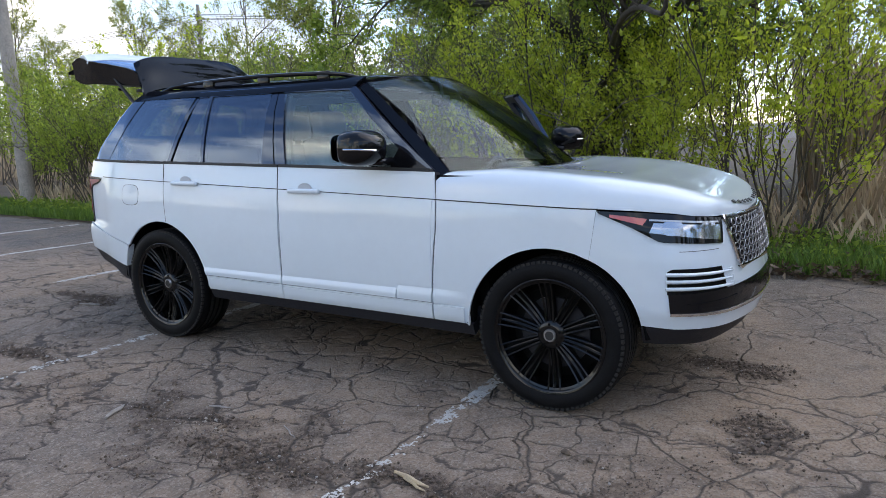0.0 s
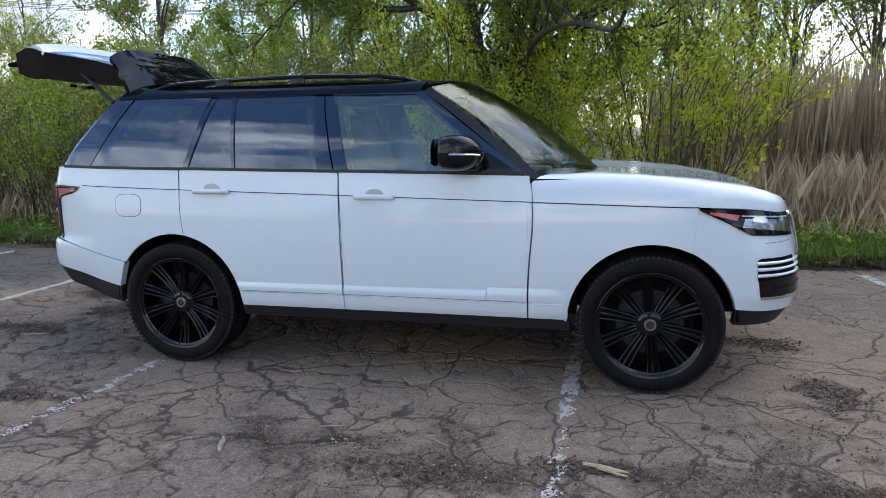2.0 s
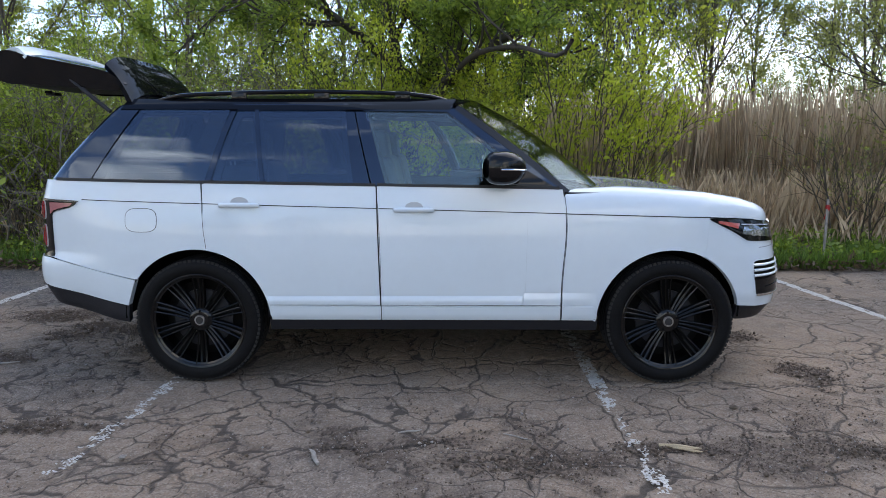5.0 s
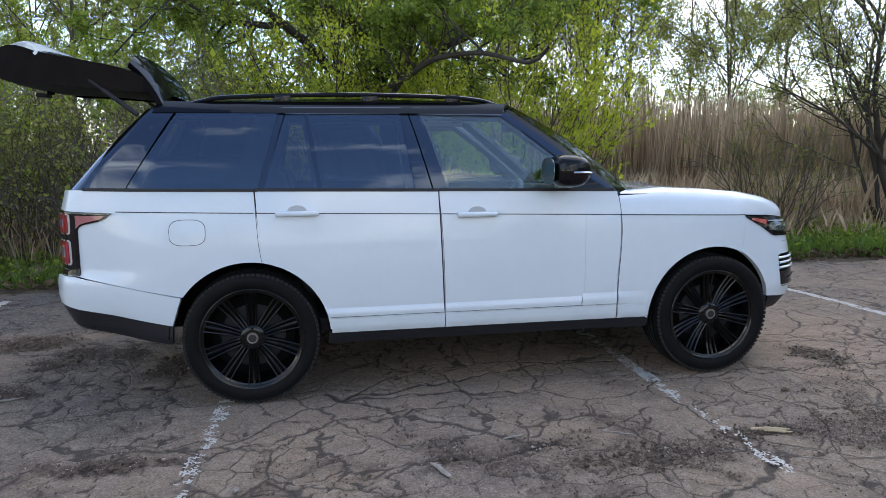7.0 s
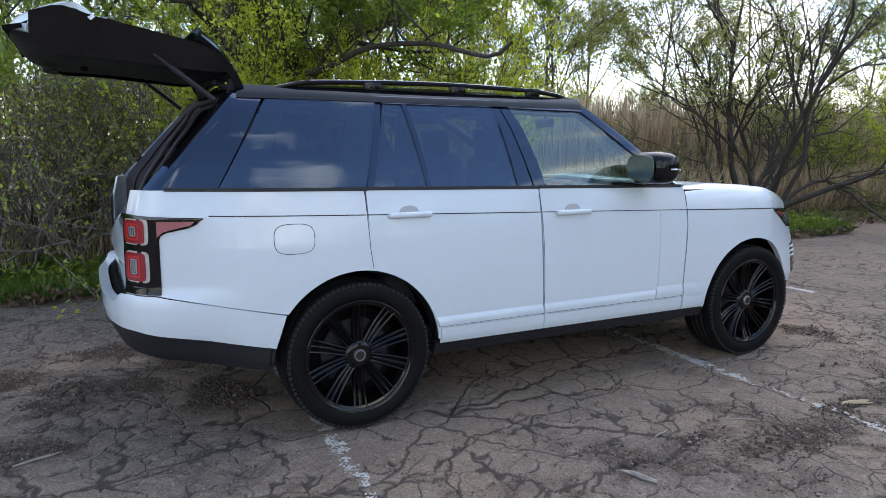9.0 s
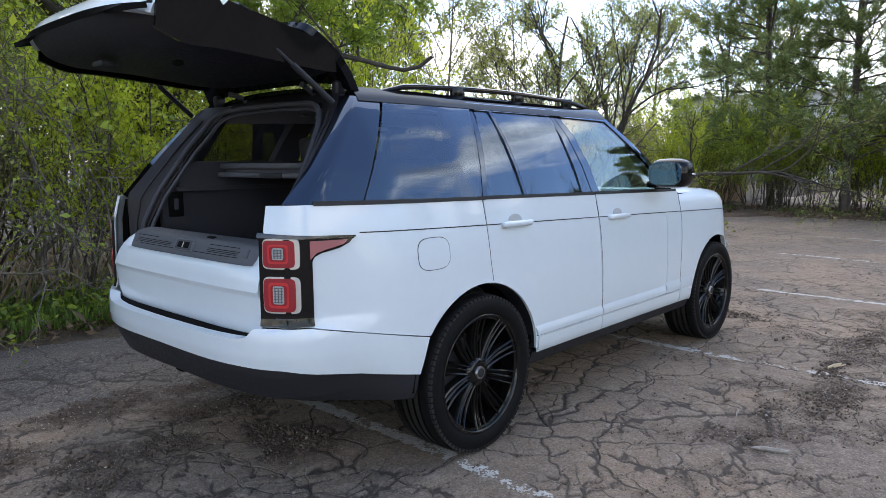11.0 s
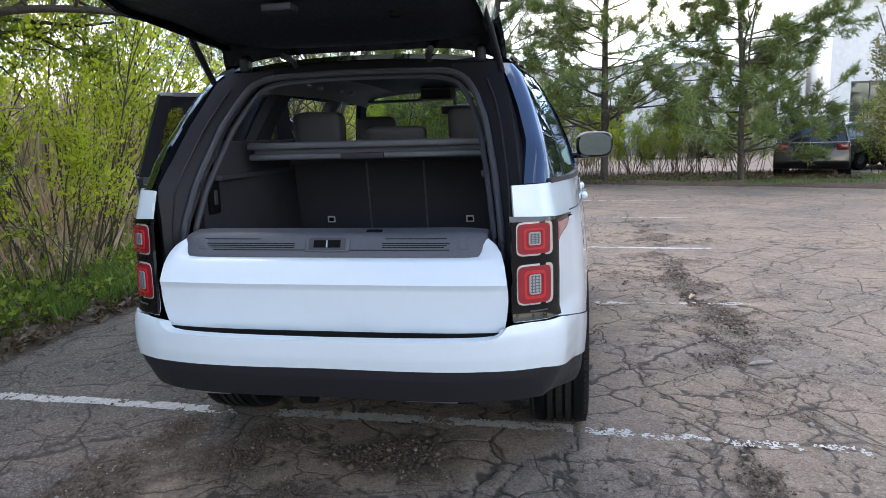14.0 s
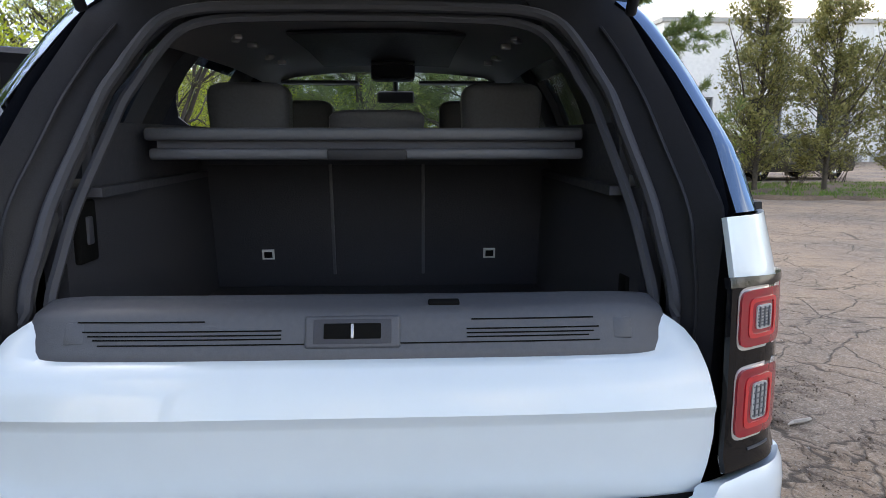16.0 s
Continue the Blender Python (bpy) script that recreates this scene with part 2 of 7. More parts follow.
def resample(poly, n, smooth=False):
    """n points along a polyline, evenly by length; smooth: rounded by Catmull-Rom."""
    p = np.asarray(poly, float)
    if smooth and len(p) > 2:
        q = np.concatenate([[2 * p[0] - p[1]], p, [2 * p[-1] - p[-2]]])
        out = []
        for i in range(1, len(q) - 2):
            for t in np.linspace(0, 1, 12, endpoint=False):
                out.append(0.5 * (2 * q[i] + (q[i + 1] - q[i - 1]) * t + (2 * q[i - 1] - 5 * q[i] + 4 * q[i + 1] - q[i + 2]) * t**2 + (3 * q[i] - q[i - 1] - 3 * q[i + 1] + q[i + 2]) * t**3))
        p = np.array(out + [p[-1]])
    s = np.r_[0, np.cumsum(np.linalg.norm(np.diff(p, axis=0), axis=1))]
    w = np.linspace(0, s[-1], n)
    return np.stack([np.interp(w, s, p[:, k]) for k in range(p.shape[1])], -1)


def ruled(A, B, n, m, smooth=False):
    """A grid between two polylines in 2D or 3D."""
    a, b = resample(A, n, smooth), resample(B, n, smooth)
    t = np.linspace(0, 1, m)[None, :, None]
    return a[:, None] * (1 - t) + b[:, None] * t


def tube(points, radius, sides=8, cap=True, closed=False):
    """A round bar along points; radius: one or one per point."""
    p = np.asarray(points, float)
    n = len(p)
    r = np.broadcast_to(np.asarray(radius, float), (n,))
    d = np.gradient(p, axis=0)
    if closed:
        d = np.roll(p, -1, 0) - np.roll(p, 1, 0)
    d /= np.maximum(np.linalg.norm(d, axis=1, keepdims=True), 1e-9)
    up = np.array([0, 0, 1.0]) if abs(d[:, 2]).mean() < 0.8 else np.array([1.0, 0, 0])
    s = np.cross(d, up)
    s /= np.maximum(np.linalg.norm(s, axis=1, keepdims=True), 1e-9)
    u = np.cross(s, d)
    ang = np.linspace(0, 2 * np.pi, sides, endpoint=False)
    V = p[:, None] + r[:, None, None] * (np.cos(ang)[None, :, None] * s[:, None] + np.sin(ang)[None, :, None] * u[:, None])
    faces = []
    for i in range(n if closed else n - 1):
        j = (i + 1) % n
        for k in range(sides):
            q = (k + 1) % sides
            faces.append([i * sides + k, j * sides + k, j * sides + q, i * sides + q][::-1])
    if cap and not closed:
        faces += [list(range(sides)), list(range((n - 1) * sides, n * sides))[::-1]]
    return V.reshape(-1, 3).tolist(), faces


def revolve(profile, n=48, axis="y"):
    """A ring of profile points (along the axis, radius) turned about the axis; closed if the profile is."""
    pr = np.asarray(profile, float)
    ang = np.linspace(0, 2 * np.pi, n, endpoint=False)
    c, s = np.cos(ang)[:, None], np.sin(ang)[:, None]
    V = np.stack([c * pr[None, :, 1], np.broadcast_to(pr[None, :, 0], (n, len(pr))), s * pr[None, :, 1]], -1)
    k = len(pr)
    faces = []
    for i in range(n):
        j = (i + 1) % n
        for m in range(k - 1):
            faces.append([i * k + m, i * k + m + 1, j * k + m + 1, j * k + m])
    return V.reshape(-1, 3).tolist(), faces


# ---- ground: one cracked sheet of old asphalt ----
def quick_mesh(name, verts, quads, material, smooth=False, per=4):
    """A mesh straight from arrays; every face has the same number of corners."""
    verts, quads = np.asarray(verts, np.float32), np.asarray(quads, np.int32)
    me = bpy.data.meshes.new(name)
    me.vertices.add(len(verts))
    me.vertices.foreach_set("co", verts.ravel())
    me.loops.add(quads.size)
    me.loops.foreach_set("vertex_index", quads.ravel())
    me.polygons.add(len(quads))
    me.polygons.foreach_set("loop_start", np.arange(0, quads.size, per, dtype=np.int32))
    me.update(calc_edges=True)
    if smooth:
        me.shade_smooth()
    me.materials.append(material)
    return me


def wander(x, y, scale, seed, octaves=3):
    """Smooth noise over the plan from rotated sines, about -1 to 1."""
    r = np.random.RandomState(seed)
    out, amp = 0.0 * x, 1.0
    for o in range(octaves):
        for _ in range(3):
            a, p = r.uniform(0, 2 * np.pi), r.uniform(0, 2 * np.pi)
            b, q = r.uniform(0, 2 * np.pi), r.uniform(0, 2 * np.pi)
            k = 2 * np.pi / scale * 2 ** o * r.uniform(0.7, 1.3)
            out = out + amp * np.sin(k * (np.cos(a) * x + np.sin(a) * y) + p) * np.sin(k * 0.8 * (np.cos(b) * x + np.sin(b) * y) + q)
        amp *= 0.55
    return out / 2.2


def cells(x, y, size, seed):
    """For each place, half the gap between the two nearest of a jittered set of seeds: 0 on the border between plates."""
    r = np.random.RandomState(seed)
    jit = r.uniform(0.08, 0.92, (256, 256, 2))
    u, v = x / size, y / size
    iu, iv = np.floor(u).astype(int), np.floor(v).astype(int)
    best, second = np.full(x.shape, 9.0), np.full(x.shape, 9.0)
    for du in (-1, 0, 1):
        for dv in (-1, 0, 1):
            j = jit[(iu + du) % 256, (iv + dv) % 256]
            d = np.hypot(iu + du + j[..., 0] - u, iv + dv + j[..., 1] - v)
            second = np.minimum(second, np.maximum(best, d))
            best = np.minimum(best, d)
    return (second - best) / 2 * size


def axis(fine, far, grow=1.22):
    """Coordinates: the given fine stretches, then ever longer steps out to the horizon."""
    out = list(fine)
    step = fine[-1] - fine[-2]
    while out[-1] < far:
        step = min(step * grow, 120)
        out.append(out[-1] + step)
    step = fine[1] - fine[0]
    low = [fine[0]]
    while low[-1] > -far:
        step = min(step * grow, 120)
        low.append(low[-1] - step)
    return np.array(low[:0:-1] + out)


gx = axis(np.r_[np.arange(-4.6, 3.8, 0.0145), np.arange(3.8, 6.0, 0.03)], 1500)
gy = axis(np.r_[np.arange(-2.75, -0.2, 0.0145), np.arange(-0.2, 3.4, 0.03)], 1500)
GX, GY = np.meshgrid(gx, gy, indexing="ij")
wx, wy = GX + 0.06 * wander(GX, GY, 0.55, 3), GY + 0.06 * wander(GX, GY, 0.55, 4)
near = np.clip((7.5 - np.abs(GX)) / 1.5, 0, 1) * np.clip((5.5 - np.abs(GY)) / 1.0, 0, 1)
big, small = cells(wx, wy * 1.25, 0.62, 5), cells(wx, wy, 0.21, 6)
long_ = cells(wx * 0.55 + 3, wy * 1.6, 1.7, 8)
where_small = np.clip(wander(GX, GY, 2.6, 9) * 2.4 + 0.0, 0, 1)
where_big = np.clip(wander(GX, GY, 3.4, 12) * 2.0 + 0.6, 0, 1)
crack = np.maximum.reduce([np.clip(1 - big / 0.019, 0, 1) * where_big, np.clip(1 - small / 0.0135, 0, 1) * where_small, np.clip(1 - long_ / 0.026, 0, 1)])
crack = crack * near
loose = np.clip(wander(GX, GY, 0.9, 21, 4) * 1.6 + 1.3 * np.exp(-((GY + 1.95 + 0.12 * np.sin(GX * 1.7)) / 0.20) ** 2) * (GX > -1.4) - 0.55, 0, 1) * np.clip(1.2 - np.abs(GY + 1.9) / 1.1, 0, 1)
# heaps of loose dirt: (x, y, reach along x, along y)
patches = ((-2.50, 1.12, 0.46, 0.17), (-1.95, 1.05, 0.25, 0.12), (-2.20, 0.70, 0.22, 0.26), (-2.50, 0.27, 0.22, 0.20), (-2.03, 0.06, 0.14, 0.26), (-2.04, -0.20, 0.18, 0.16), (-2.78, 0.34, 0.24, 0.20), (-1.86, 0.60, 0.14, 0.16), (-2.88, 0.08, 0.22, 0.20), (-3.0, -0.49, 0.22, 0.16),
           (0.55, -2.06, 0.48, 0.15), (-0.44, -1.94, 0.16, 0.06), (0.0, -1.84, 0.20, 0.07), (1.2, -1.92, 0.34, 0.09), (2.2, -1.9, 0.4, 0.10), (-3.4, -0.45, 0.35, 0.12), (-2.1, -1.65, 0.30, 0.10), (2.2, 0.15, 0.35, 0.14), (2.42, -0.8, 0.15, 0.3), (-3.3, 0.7, 0.4, 0.2))
heap = 0.0 * GX
for px_, py_, ax_, ay_ in patches:
    heap = np.maximum(heap, np.exp(-np.clip(((wx - px_) / ax_) ** 2 + ((wy - py_) / ay_) ** 2, 0, 30) ** 0.8))
loose = np.maximum(loose * 0.8, np.clip(2.7 * heap + 0.7 * wander(GX, GY, 0.28, 31, 4) - 0.55, 0, 1)) * near
# darker, greyer top coat along the heads of the bays, tree shade coloured in
coat_shade = np.clip((GY - 0.55 + 0.5 * wander(GX, GY, 1.8, 35)) / 0.7, 0, 1) * np.clip((1.2 - GX) / 1.5, 0, 1)
GZ = 0.006 * wander(GX, GY, 1.6, 14) * near + 0.0025 * wander(GX, GY, 0.12, 15) * near - 0.013 * crack + 0.004 * loose * (0.5 + wander(GX, GY, 0.07, 16)) - 0.004
for cx in (-1.461, 1.461):
    for cy in (-0.84, 0.84):   # the tyres stand on level spots
        k = np.clip(1.6 - np.hypot((GX - cx) / 0.14, (GY - cy) / 0.17), 0, 1)
        GZ = GZ * (1 - k) + 0.0 * k
nx_, ny_ = GX.shape
gi = np.arange(nx_ * ny_).reshape(nx_, ny_)
gq = np.stack([gi[:-1, :-1], gi[1:, :-1], gi[1:, 1:], gi[:-1, 1:]], -1).reshape(-1, 4)


def asphalt():
    m = bpy.data.materials.new("old_asphalt")
    m.use_nodes = True
    n, l = m.node_tree.nodes, m.node_tree.links
    b = n["Principled BSDF"]
    b.inputs["Roughness"].default_value = 0.88
    tc = n.new("ShaderNodeTexCoord")

    def noise_(scale, detail=4, rough=0.55):
        t = n.new("ShaderNodeTexNoise")
        t.inputs["Scale"].default_value, t.inputs["Detail"].default_value, t.inputs["Roughness"].default_value = scale, detail, rough
        l.new(tc.outputs["Object"], t.inputs["Vector"])
        return t

    def span(src, a, b_, c=0.0, d=1.0):
        r = n.new("ShaderNodeMapRange")
        for k, v in zip(("From Min", "From Max", "To Min", "To Max"), (a, b_, c, d)):
            r.inputs[k].default_value = v
        l.new(src, r.inputs["Value"])
        return r.outputs[0]

    def mix(fac, a, b_):
        k = n.new("ShaderNodeMix")
        k.data_type = "RGBA"
        for s, v in (("A", a), ("B", b_)):
            if isinstance(v, tuple):
                k.inputs[s].default_value = (*v, 1)
            else:
                l.new(v, k.inputs[s])
        l.new(fac, k.inputs["Factor"])
        return k.outputs["Result"]

    def mul(a, b_):
        k = n.new("ShaderNodeMath")
        k.operation = "MULTIPLY"
        l.new(a, k.inputs[0])
        if isinstance(b_, float):
            k.inputs[1].default_value = b_
        else:
            l.new(b_, k.inputs[1])
        return k.outputs[0]

    base = mix(span(noise_(0.55, 5, 0.6).outputs["Fac"], 0.38, 0.62), (0.176, 0.135, 0.104), (0.306, 0.217, 0.146))
    base = mix(mul(span(noise_(3.1, 5, 0.65).outputs["Fac"], 0.5, 0.72), 0.55), base, (0.118, 0.095, 0.078))
    base = mix(mul(span(noise_(9.0, 4).outputs["Fac"], 0.52, 0.7), 0.5), base, (0.36, 0.29, 0.225))
    # the greyer coat, with the shade under the trees in its colour
    coat_ = n.new("ShaderNodeAttribute")
    coat_.attribute_name = "coat_and_shade"
    base = mix(mul(coat_.outputs["Fac"], span(noise_(1.7, 4).outputs["Fac"], 0.3, 0.6, 0.45, 0.85)), base, (0.062, 0.062, 0.064))
    # stone chips in the worn surface
    chips = n.new("ShaderNodeTexVoronoi")
    chips.inputs["Scale"].default_value = 120.0
    l.new(tc.outputs["Object"], chips.inputs["Vector"])
    grey = n.new("ShaderNodeRGBToBW")
    l.new(chips.outputs["Color"], grey.inputs[0])
    base = mix(mul(span(grey.outputs[0], 0.62, 0.8), 0.30), base, (0.40, 0.35, 0.29))
    base = mix(mul(span(grey.outputs[0], 0.35, 0.2), 0.4), base, (0.06, 0.055, 0.05))
    base = mix(mul(span(noise_(26.0, 5, 0.7).outputs["Fac"], 0.54, 0.70), 0.4), base, (0.110, 0.088, 0.074))
    base = mix(mul(span(noise_(48.0, 4, 0.7).outputs["Fac"], 0.54, 0.68), 0.55), base, (0.42, 0.35, 0.28))
    # cracks: hair-fine net in the surface, and the broken joints of the sheet itself
    warp = n.new("ShaderNodeVectorMath")
    warp.operation = "MULTIPLY_ADD"
    wn_ = noise_(2.2, 4)
    l.new(wn_.outputs["Color"], warp.inputs[0])
    warp.inputs[1].default_value = (0.28, 0.28, 0.0)
    l.new(tc.outputs["Object"], warp.inputs[2])
    nets = []
    for scale, wide, lo, hi, ns in ((1.35, 0.014, 0.36, 0.48, 0.31), (4.3, 0.026, 0.44, 0.58, 0.45)):
        v = n.new("ShaderNodeTexVoronoi")
        v.feature = "DISTANCE_TO_EDGE"
        v.inputs["Scale"].default_value = scale
        l.new(warp.outputs[0], v.inputs["Vector"])
        nets.append(mul(span(v.outputs["Distance"], 0.0, wide, 1.0, 0.0), span(noise_(ns * 2, 3).outputs["Fac"], lo, hi)))
    att = n.new("ShaderNodeAttribute")
    att.attribute_name = "joint"
    net = n.new("ShaderNodeMath")
    net.operation = "MAXIMUM"
    l.new(nets[0], net.inputs[0])
    l.new(nets[1], net.inputs[1])
    everything = n.new("ShaderNodeMath")
    everything.operation = "MAXIMUM"
    l.new(net.outputs[0], everything.inputs[0])
    l.new(span(att.outputs["Fac"], 0.38, 0.72), everything.inputs[1])
    dirt = n.new("ShaderNodeAttribute")
    dirt.attribute_name = "grit"
    base = mix(mul(dirt.outputs["Fac"], span(noise_(34.0, 4, 0.7).outputs["Fac"], 0.35, 0.6, 0.25, 1.0)), base, (0.070, 0.047, 0.033))
    base = mix(mul(everything.outputs[0], 0.85), base, (0.046, 0.036, 0.028))
    l.new(base, b.inputs["Base Color"])
    high = n.new("ShaderNodeMath")
    high.operation = "MULTIPLY_ADD"
    l.new(net.outputs[0], high.inputs[0])
    high.inputs[1].default_value = -1.2
    fine_ = noise_(70.0, 6, 0.75)
    l.new(fine_.outputs["Fac"], high.inputs[2])
    bp = n.new("ShaderNodeBump")
    bp.inputs["Strength"].default_value, bp.inputs["Distance"].default_value = 0.9, 0.012
    l.new(high.outputs[0], bp.inputs["Height"])
    l.new(bp.outputs[0], b.inputs["Normal"])
    return m


gm = quick_mesh("ground", np.stack([GX, GY, GZ], -1).reshape(-1, 3), gq, asphalt(), True)
for key, val in (("joint", crack), ("grit", loose), ("coat_and_shade", coat_shade)):
    gm.attributes.new(key, "FLOAT", "POINT").data.foreach_set("value", val.astype(np.float32).ravel())
ground = tagged(new("ground", gm), "old grey-brown asphalt car park with open cracks and grit", "ground", kind="structure")

# worn white bay lines: flakes of paint left on the surface
M_LINE = mat("worn_white_paint", (0.50, 0.48, 0.44), 0.8, grain=0.25, scale=25, bump=0.4)
def bay_line(x0, y0, x1, y1, keep, seed, width=0.10):
    r = np.random.RandomState(seed)
    L, c = math.hypot(x1 - x0, y1 - y0), 0.0095
    nl, nw = int(L / c), int(width / c)
    a, b = np.meshgrid((np.arange(nl) + 0.5) * c, (np.arange(nw) + 0.5) * c - width / 2, indexing="ij")
    dx, dy = (x1 - x0) / L, (y1 - y0) / L
    X, Y = x0 + dx * a - dy * b, y0 + dy * a + dx * b
    ok = wander(X, Y, 0.16, seed, 3) * 0.55 + wander(X, Y, 0.7, seed + 1, 2) * 0.25 + keep - 0.35 * (np.abs(b) / width * 2) ** 3 + r.uniform(-0.25, 0.25, X.shape) > 0
    X, Y = X[ok], Y[ok]
    n = len(X)
    j = r.uniform(-0.3, 0.3, (n, 4, 2)) * c
    corner = np.array([(-1, -1), (1, -1), (1, 1), (-1, 1)]) * c * 0.56
    P = np.zeros((n, 4, 3))
    P[..., 0] = X[:, None] + corner[None, :, 0] * dx - corner[None, :, 1] * dy + j[..., 0]
    P[..., 1] = Y[:, None] + corner[None, :, 0] * dy + corner[None, :, 1] * dx + j[..., 1]
    P[..., 2] = 0.006 * wander(P[..., 0], P[..., 1], 1.6, 14) + 0.0025 * wander(P[..., 0], P[..., 1], 0.12, 15) + 0.0015 - 0.004
    me = quick_mesh("parking_line", P.reshape(-1, 3), np.arange(4 * n).reshape(-1, 4), M_LINE)
    return tagged(new("parking_line", me), "worn white painted bay line on the asphalt", "parking line", "bay lines", "structure")
for k, (x0, y0, x1, y1, keep) in enumerate(((-1.72, -2.25, -1.63, -0.9, -0.20), (-1.63, -0.9, -1.535, 3.1, 0.42), (1.035, -2.35, 1.03, -0.2, -0.02), (1.03, -0.2, 1.0, 2.6, 0.0), (3.86, -2.55, 3.95, -0.5, 0.30),
                                             (3.9, 0.2, 3.66, 2.7, 0.40), (6.95, -2.75, 7.3, 0.3, 0.15), (9.9, -3.0, 10.2, 0.5, 0.05), (-4.2, -0.2, -4.15, 2.5, 0.36), (-6.6, 0.2, -6.35, 2.6, 0.46), (-8.85, 0.6, -8.6, 2.8, 0.5))):
    bay_line(x0, y0, x1, y1, keep, 40 + 3 * k)

# grit and small stones in the broken places
def stones(name, label, spots, size, seed, material):
    r = np.random.RandomState(seed)
    P, Q = [], []
    base = np.array([(1, 0, 0), (0, 1, 0), (-1, 0, 0), (0, -1, 0), (0, 0, 0.8), (0, 0, -0.8)])
    tri = np.array([(0, 1, 4), (1, 2, 4), (2, 3, 4), (3, 0, 4), (1, 0, 5), (2, 1, 5), (3, 2, 5), (0, 3, 5)])
    n = len(spots)
    s = size * r.lognormal(0, 0.45, n)
    V = base[None] * s[:, None, None] * r.uniform(0.55, 1.3, (n, 6, 3))
    a = r.uniform(0, 2 * np.pi, n)
    c, d = np.cos(a)[:, None], np.sin(a)[:, None]
    V = np.stack([V[..., 0] * c - V[..., 1] * d, V[..., 0] * d + V[..., 1] * c, V[..., 2]], -1)
    V += np.concatenate([spots, (s * 0.3)[:, None]], 1)[:, None]
    F = (tri[None] + 6 * np.arange(n)[:, None, None]).reshape(-1, 3)
    return tagged(new(name, quick_mesh(name, V.reshape(-1, 3), F, material, per=3)), label, "gravel", kind="stuff")
M_GRIT = mat("dark_grit", (0.115, 0.085, 0.062), 0.95, grain=0.5, scale=9, bump=0.3)
M_CLOD = mat("brown_clod", (0.095, 0.070, 0.052), 0.95, grain=0.5, scale=9, bump=0.3)
M_PALEGRIT = mat("pale_grit", (0.30, 0.27, 0.24), 0.95, grain=0.4, scale=9)
_r = np.random.RandomState(7)
flat = (loose * np.maximum(near, 0)).ravel()
area = np.gradient(gx)[:, None] * np.gradient(gy)[None]
wgt = flat * area.ravel()
pick = _r.choice(len(flat), 24000, p=wgt / wgt.sum())
spots = np.stack([GX.ravel()[pick], GY.ravel()[pick]], -1) + _r.uniform(-0.015, 0.015, (24000, 2))
stones("grit", "dark loose grit in the broken asphalt", spots, 0.0036, 1, M_GRIT)
clod = np.clip(heap - 0.35, 0, 1).ravel() * np.maximum(near, 0).ravel() * area.ravel()
pick = _r.choice(len(flat), 2600, p=clod / clod.sum())
stones("clods", "dark crumbs of broken asphalt and soil", np.stack([GX.ravel()[pick], GY.ravel()[pick]], -1) + _r.uniform(-0.03, 0.03, (2600, 2)), 0.0065, 3, M_CLOD)
pick = _r.choice(len(flat), 2600, p=wgt / wgt.sum())
stones("pale_gravel", "pale small stones on the asphalt", np.concatenate([np.stack([GX.ravel()[pick], GY.ravel()[pick]], -1) + _r.uniform(-0.05, 0.05, (2600, 2)), np.stack([_r.uniform(-6, 9, 1200), _r.uniform(-3.2, 2.6, 1200)], -1)]), 0.0035, 2, M_PALEGRIT)


# ---- the car: x ahead, y to its left, wheels on z = 0 ----
PLAN = resample([(-2.625, 0.0), (-2.621, 0.3), (-2.604, 0.5), (-2.568, 0.66), (-2.537, 0.735), (-2.492, 0.810), (-2.44, 0.853), (-2.38, 0.876), (-2.2, 0.906), (-2.0, 0.930), (-1.461, 0.953), (-0.5, 0.95), (0.5, 0.95), (1.461, 0.953),
                 (1.75, 0.918), (2.0, 0.860), (2.14, 0.785), (2.24, 0.655), (2.302, 0.46), (2.342, 0.23), (2.352, 0.0)], 600, True)
_PS = np.r_[0, np.cumsum(np.linalg.norm(np.diff(PLAN, axis=0), axis=1))]
_PD = np.gradient(PLAN, axis=0)
_PN = np.stack([-_PD[:, 1], _PD[:, 0]], -1) / np.linalg.norm(_PD, axis=1)[:, None]
SIDE_Z = [0.28, 0.36, 0.42, 0.55, 0.62, 0.80, 1.00, 1.10, 1.20, 1.27]
SIDE_D = [0.06, 0.018, -0.006, -0.016, -0.018, -0.016, -0.003, 0.010, 0.027, 0.040]
REAR_Z = [0.40, 0.48, 0.58, 0.66, 0.73, 0.765, 0.80, 0.95, 1.14, 1.27]
REAR_D = [0.15, 0.066, 0.018, 0.006, 0.006, 0.012, 0.030, 0.030, 0.034, 0.066]
NOSE_Z = [0.28, 0.38, 0.46, 0.55, 0.65, 0.80, 0.95, 1.03, 1.10]
NOSE_D = [0.20, 0.075, 0.020, 0.000, 0.006, 0.030, 0.065, 0.100, 0.16]


def s_of(x):
    """Where along the plan's outline the flank stands at x."""
    return np.interp(x, PLAN[:, 0], _PS)


def sr(y):
    """The same for a place y across the rear face."""
    return float(np.interp(y, PLAN[:200, 1], _PS[:200]))


S_REAR, S_NOSE = 0.0, float(_PS[-1])


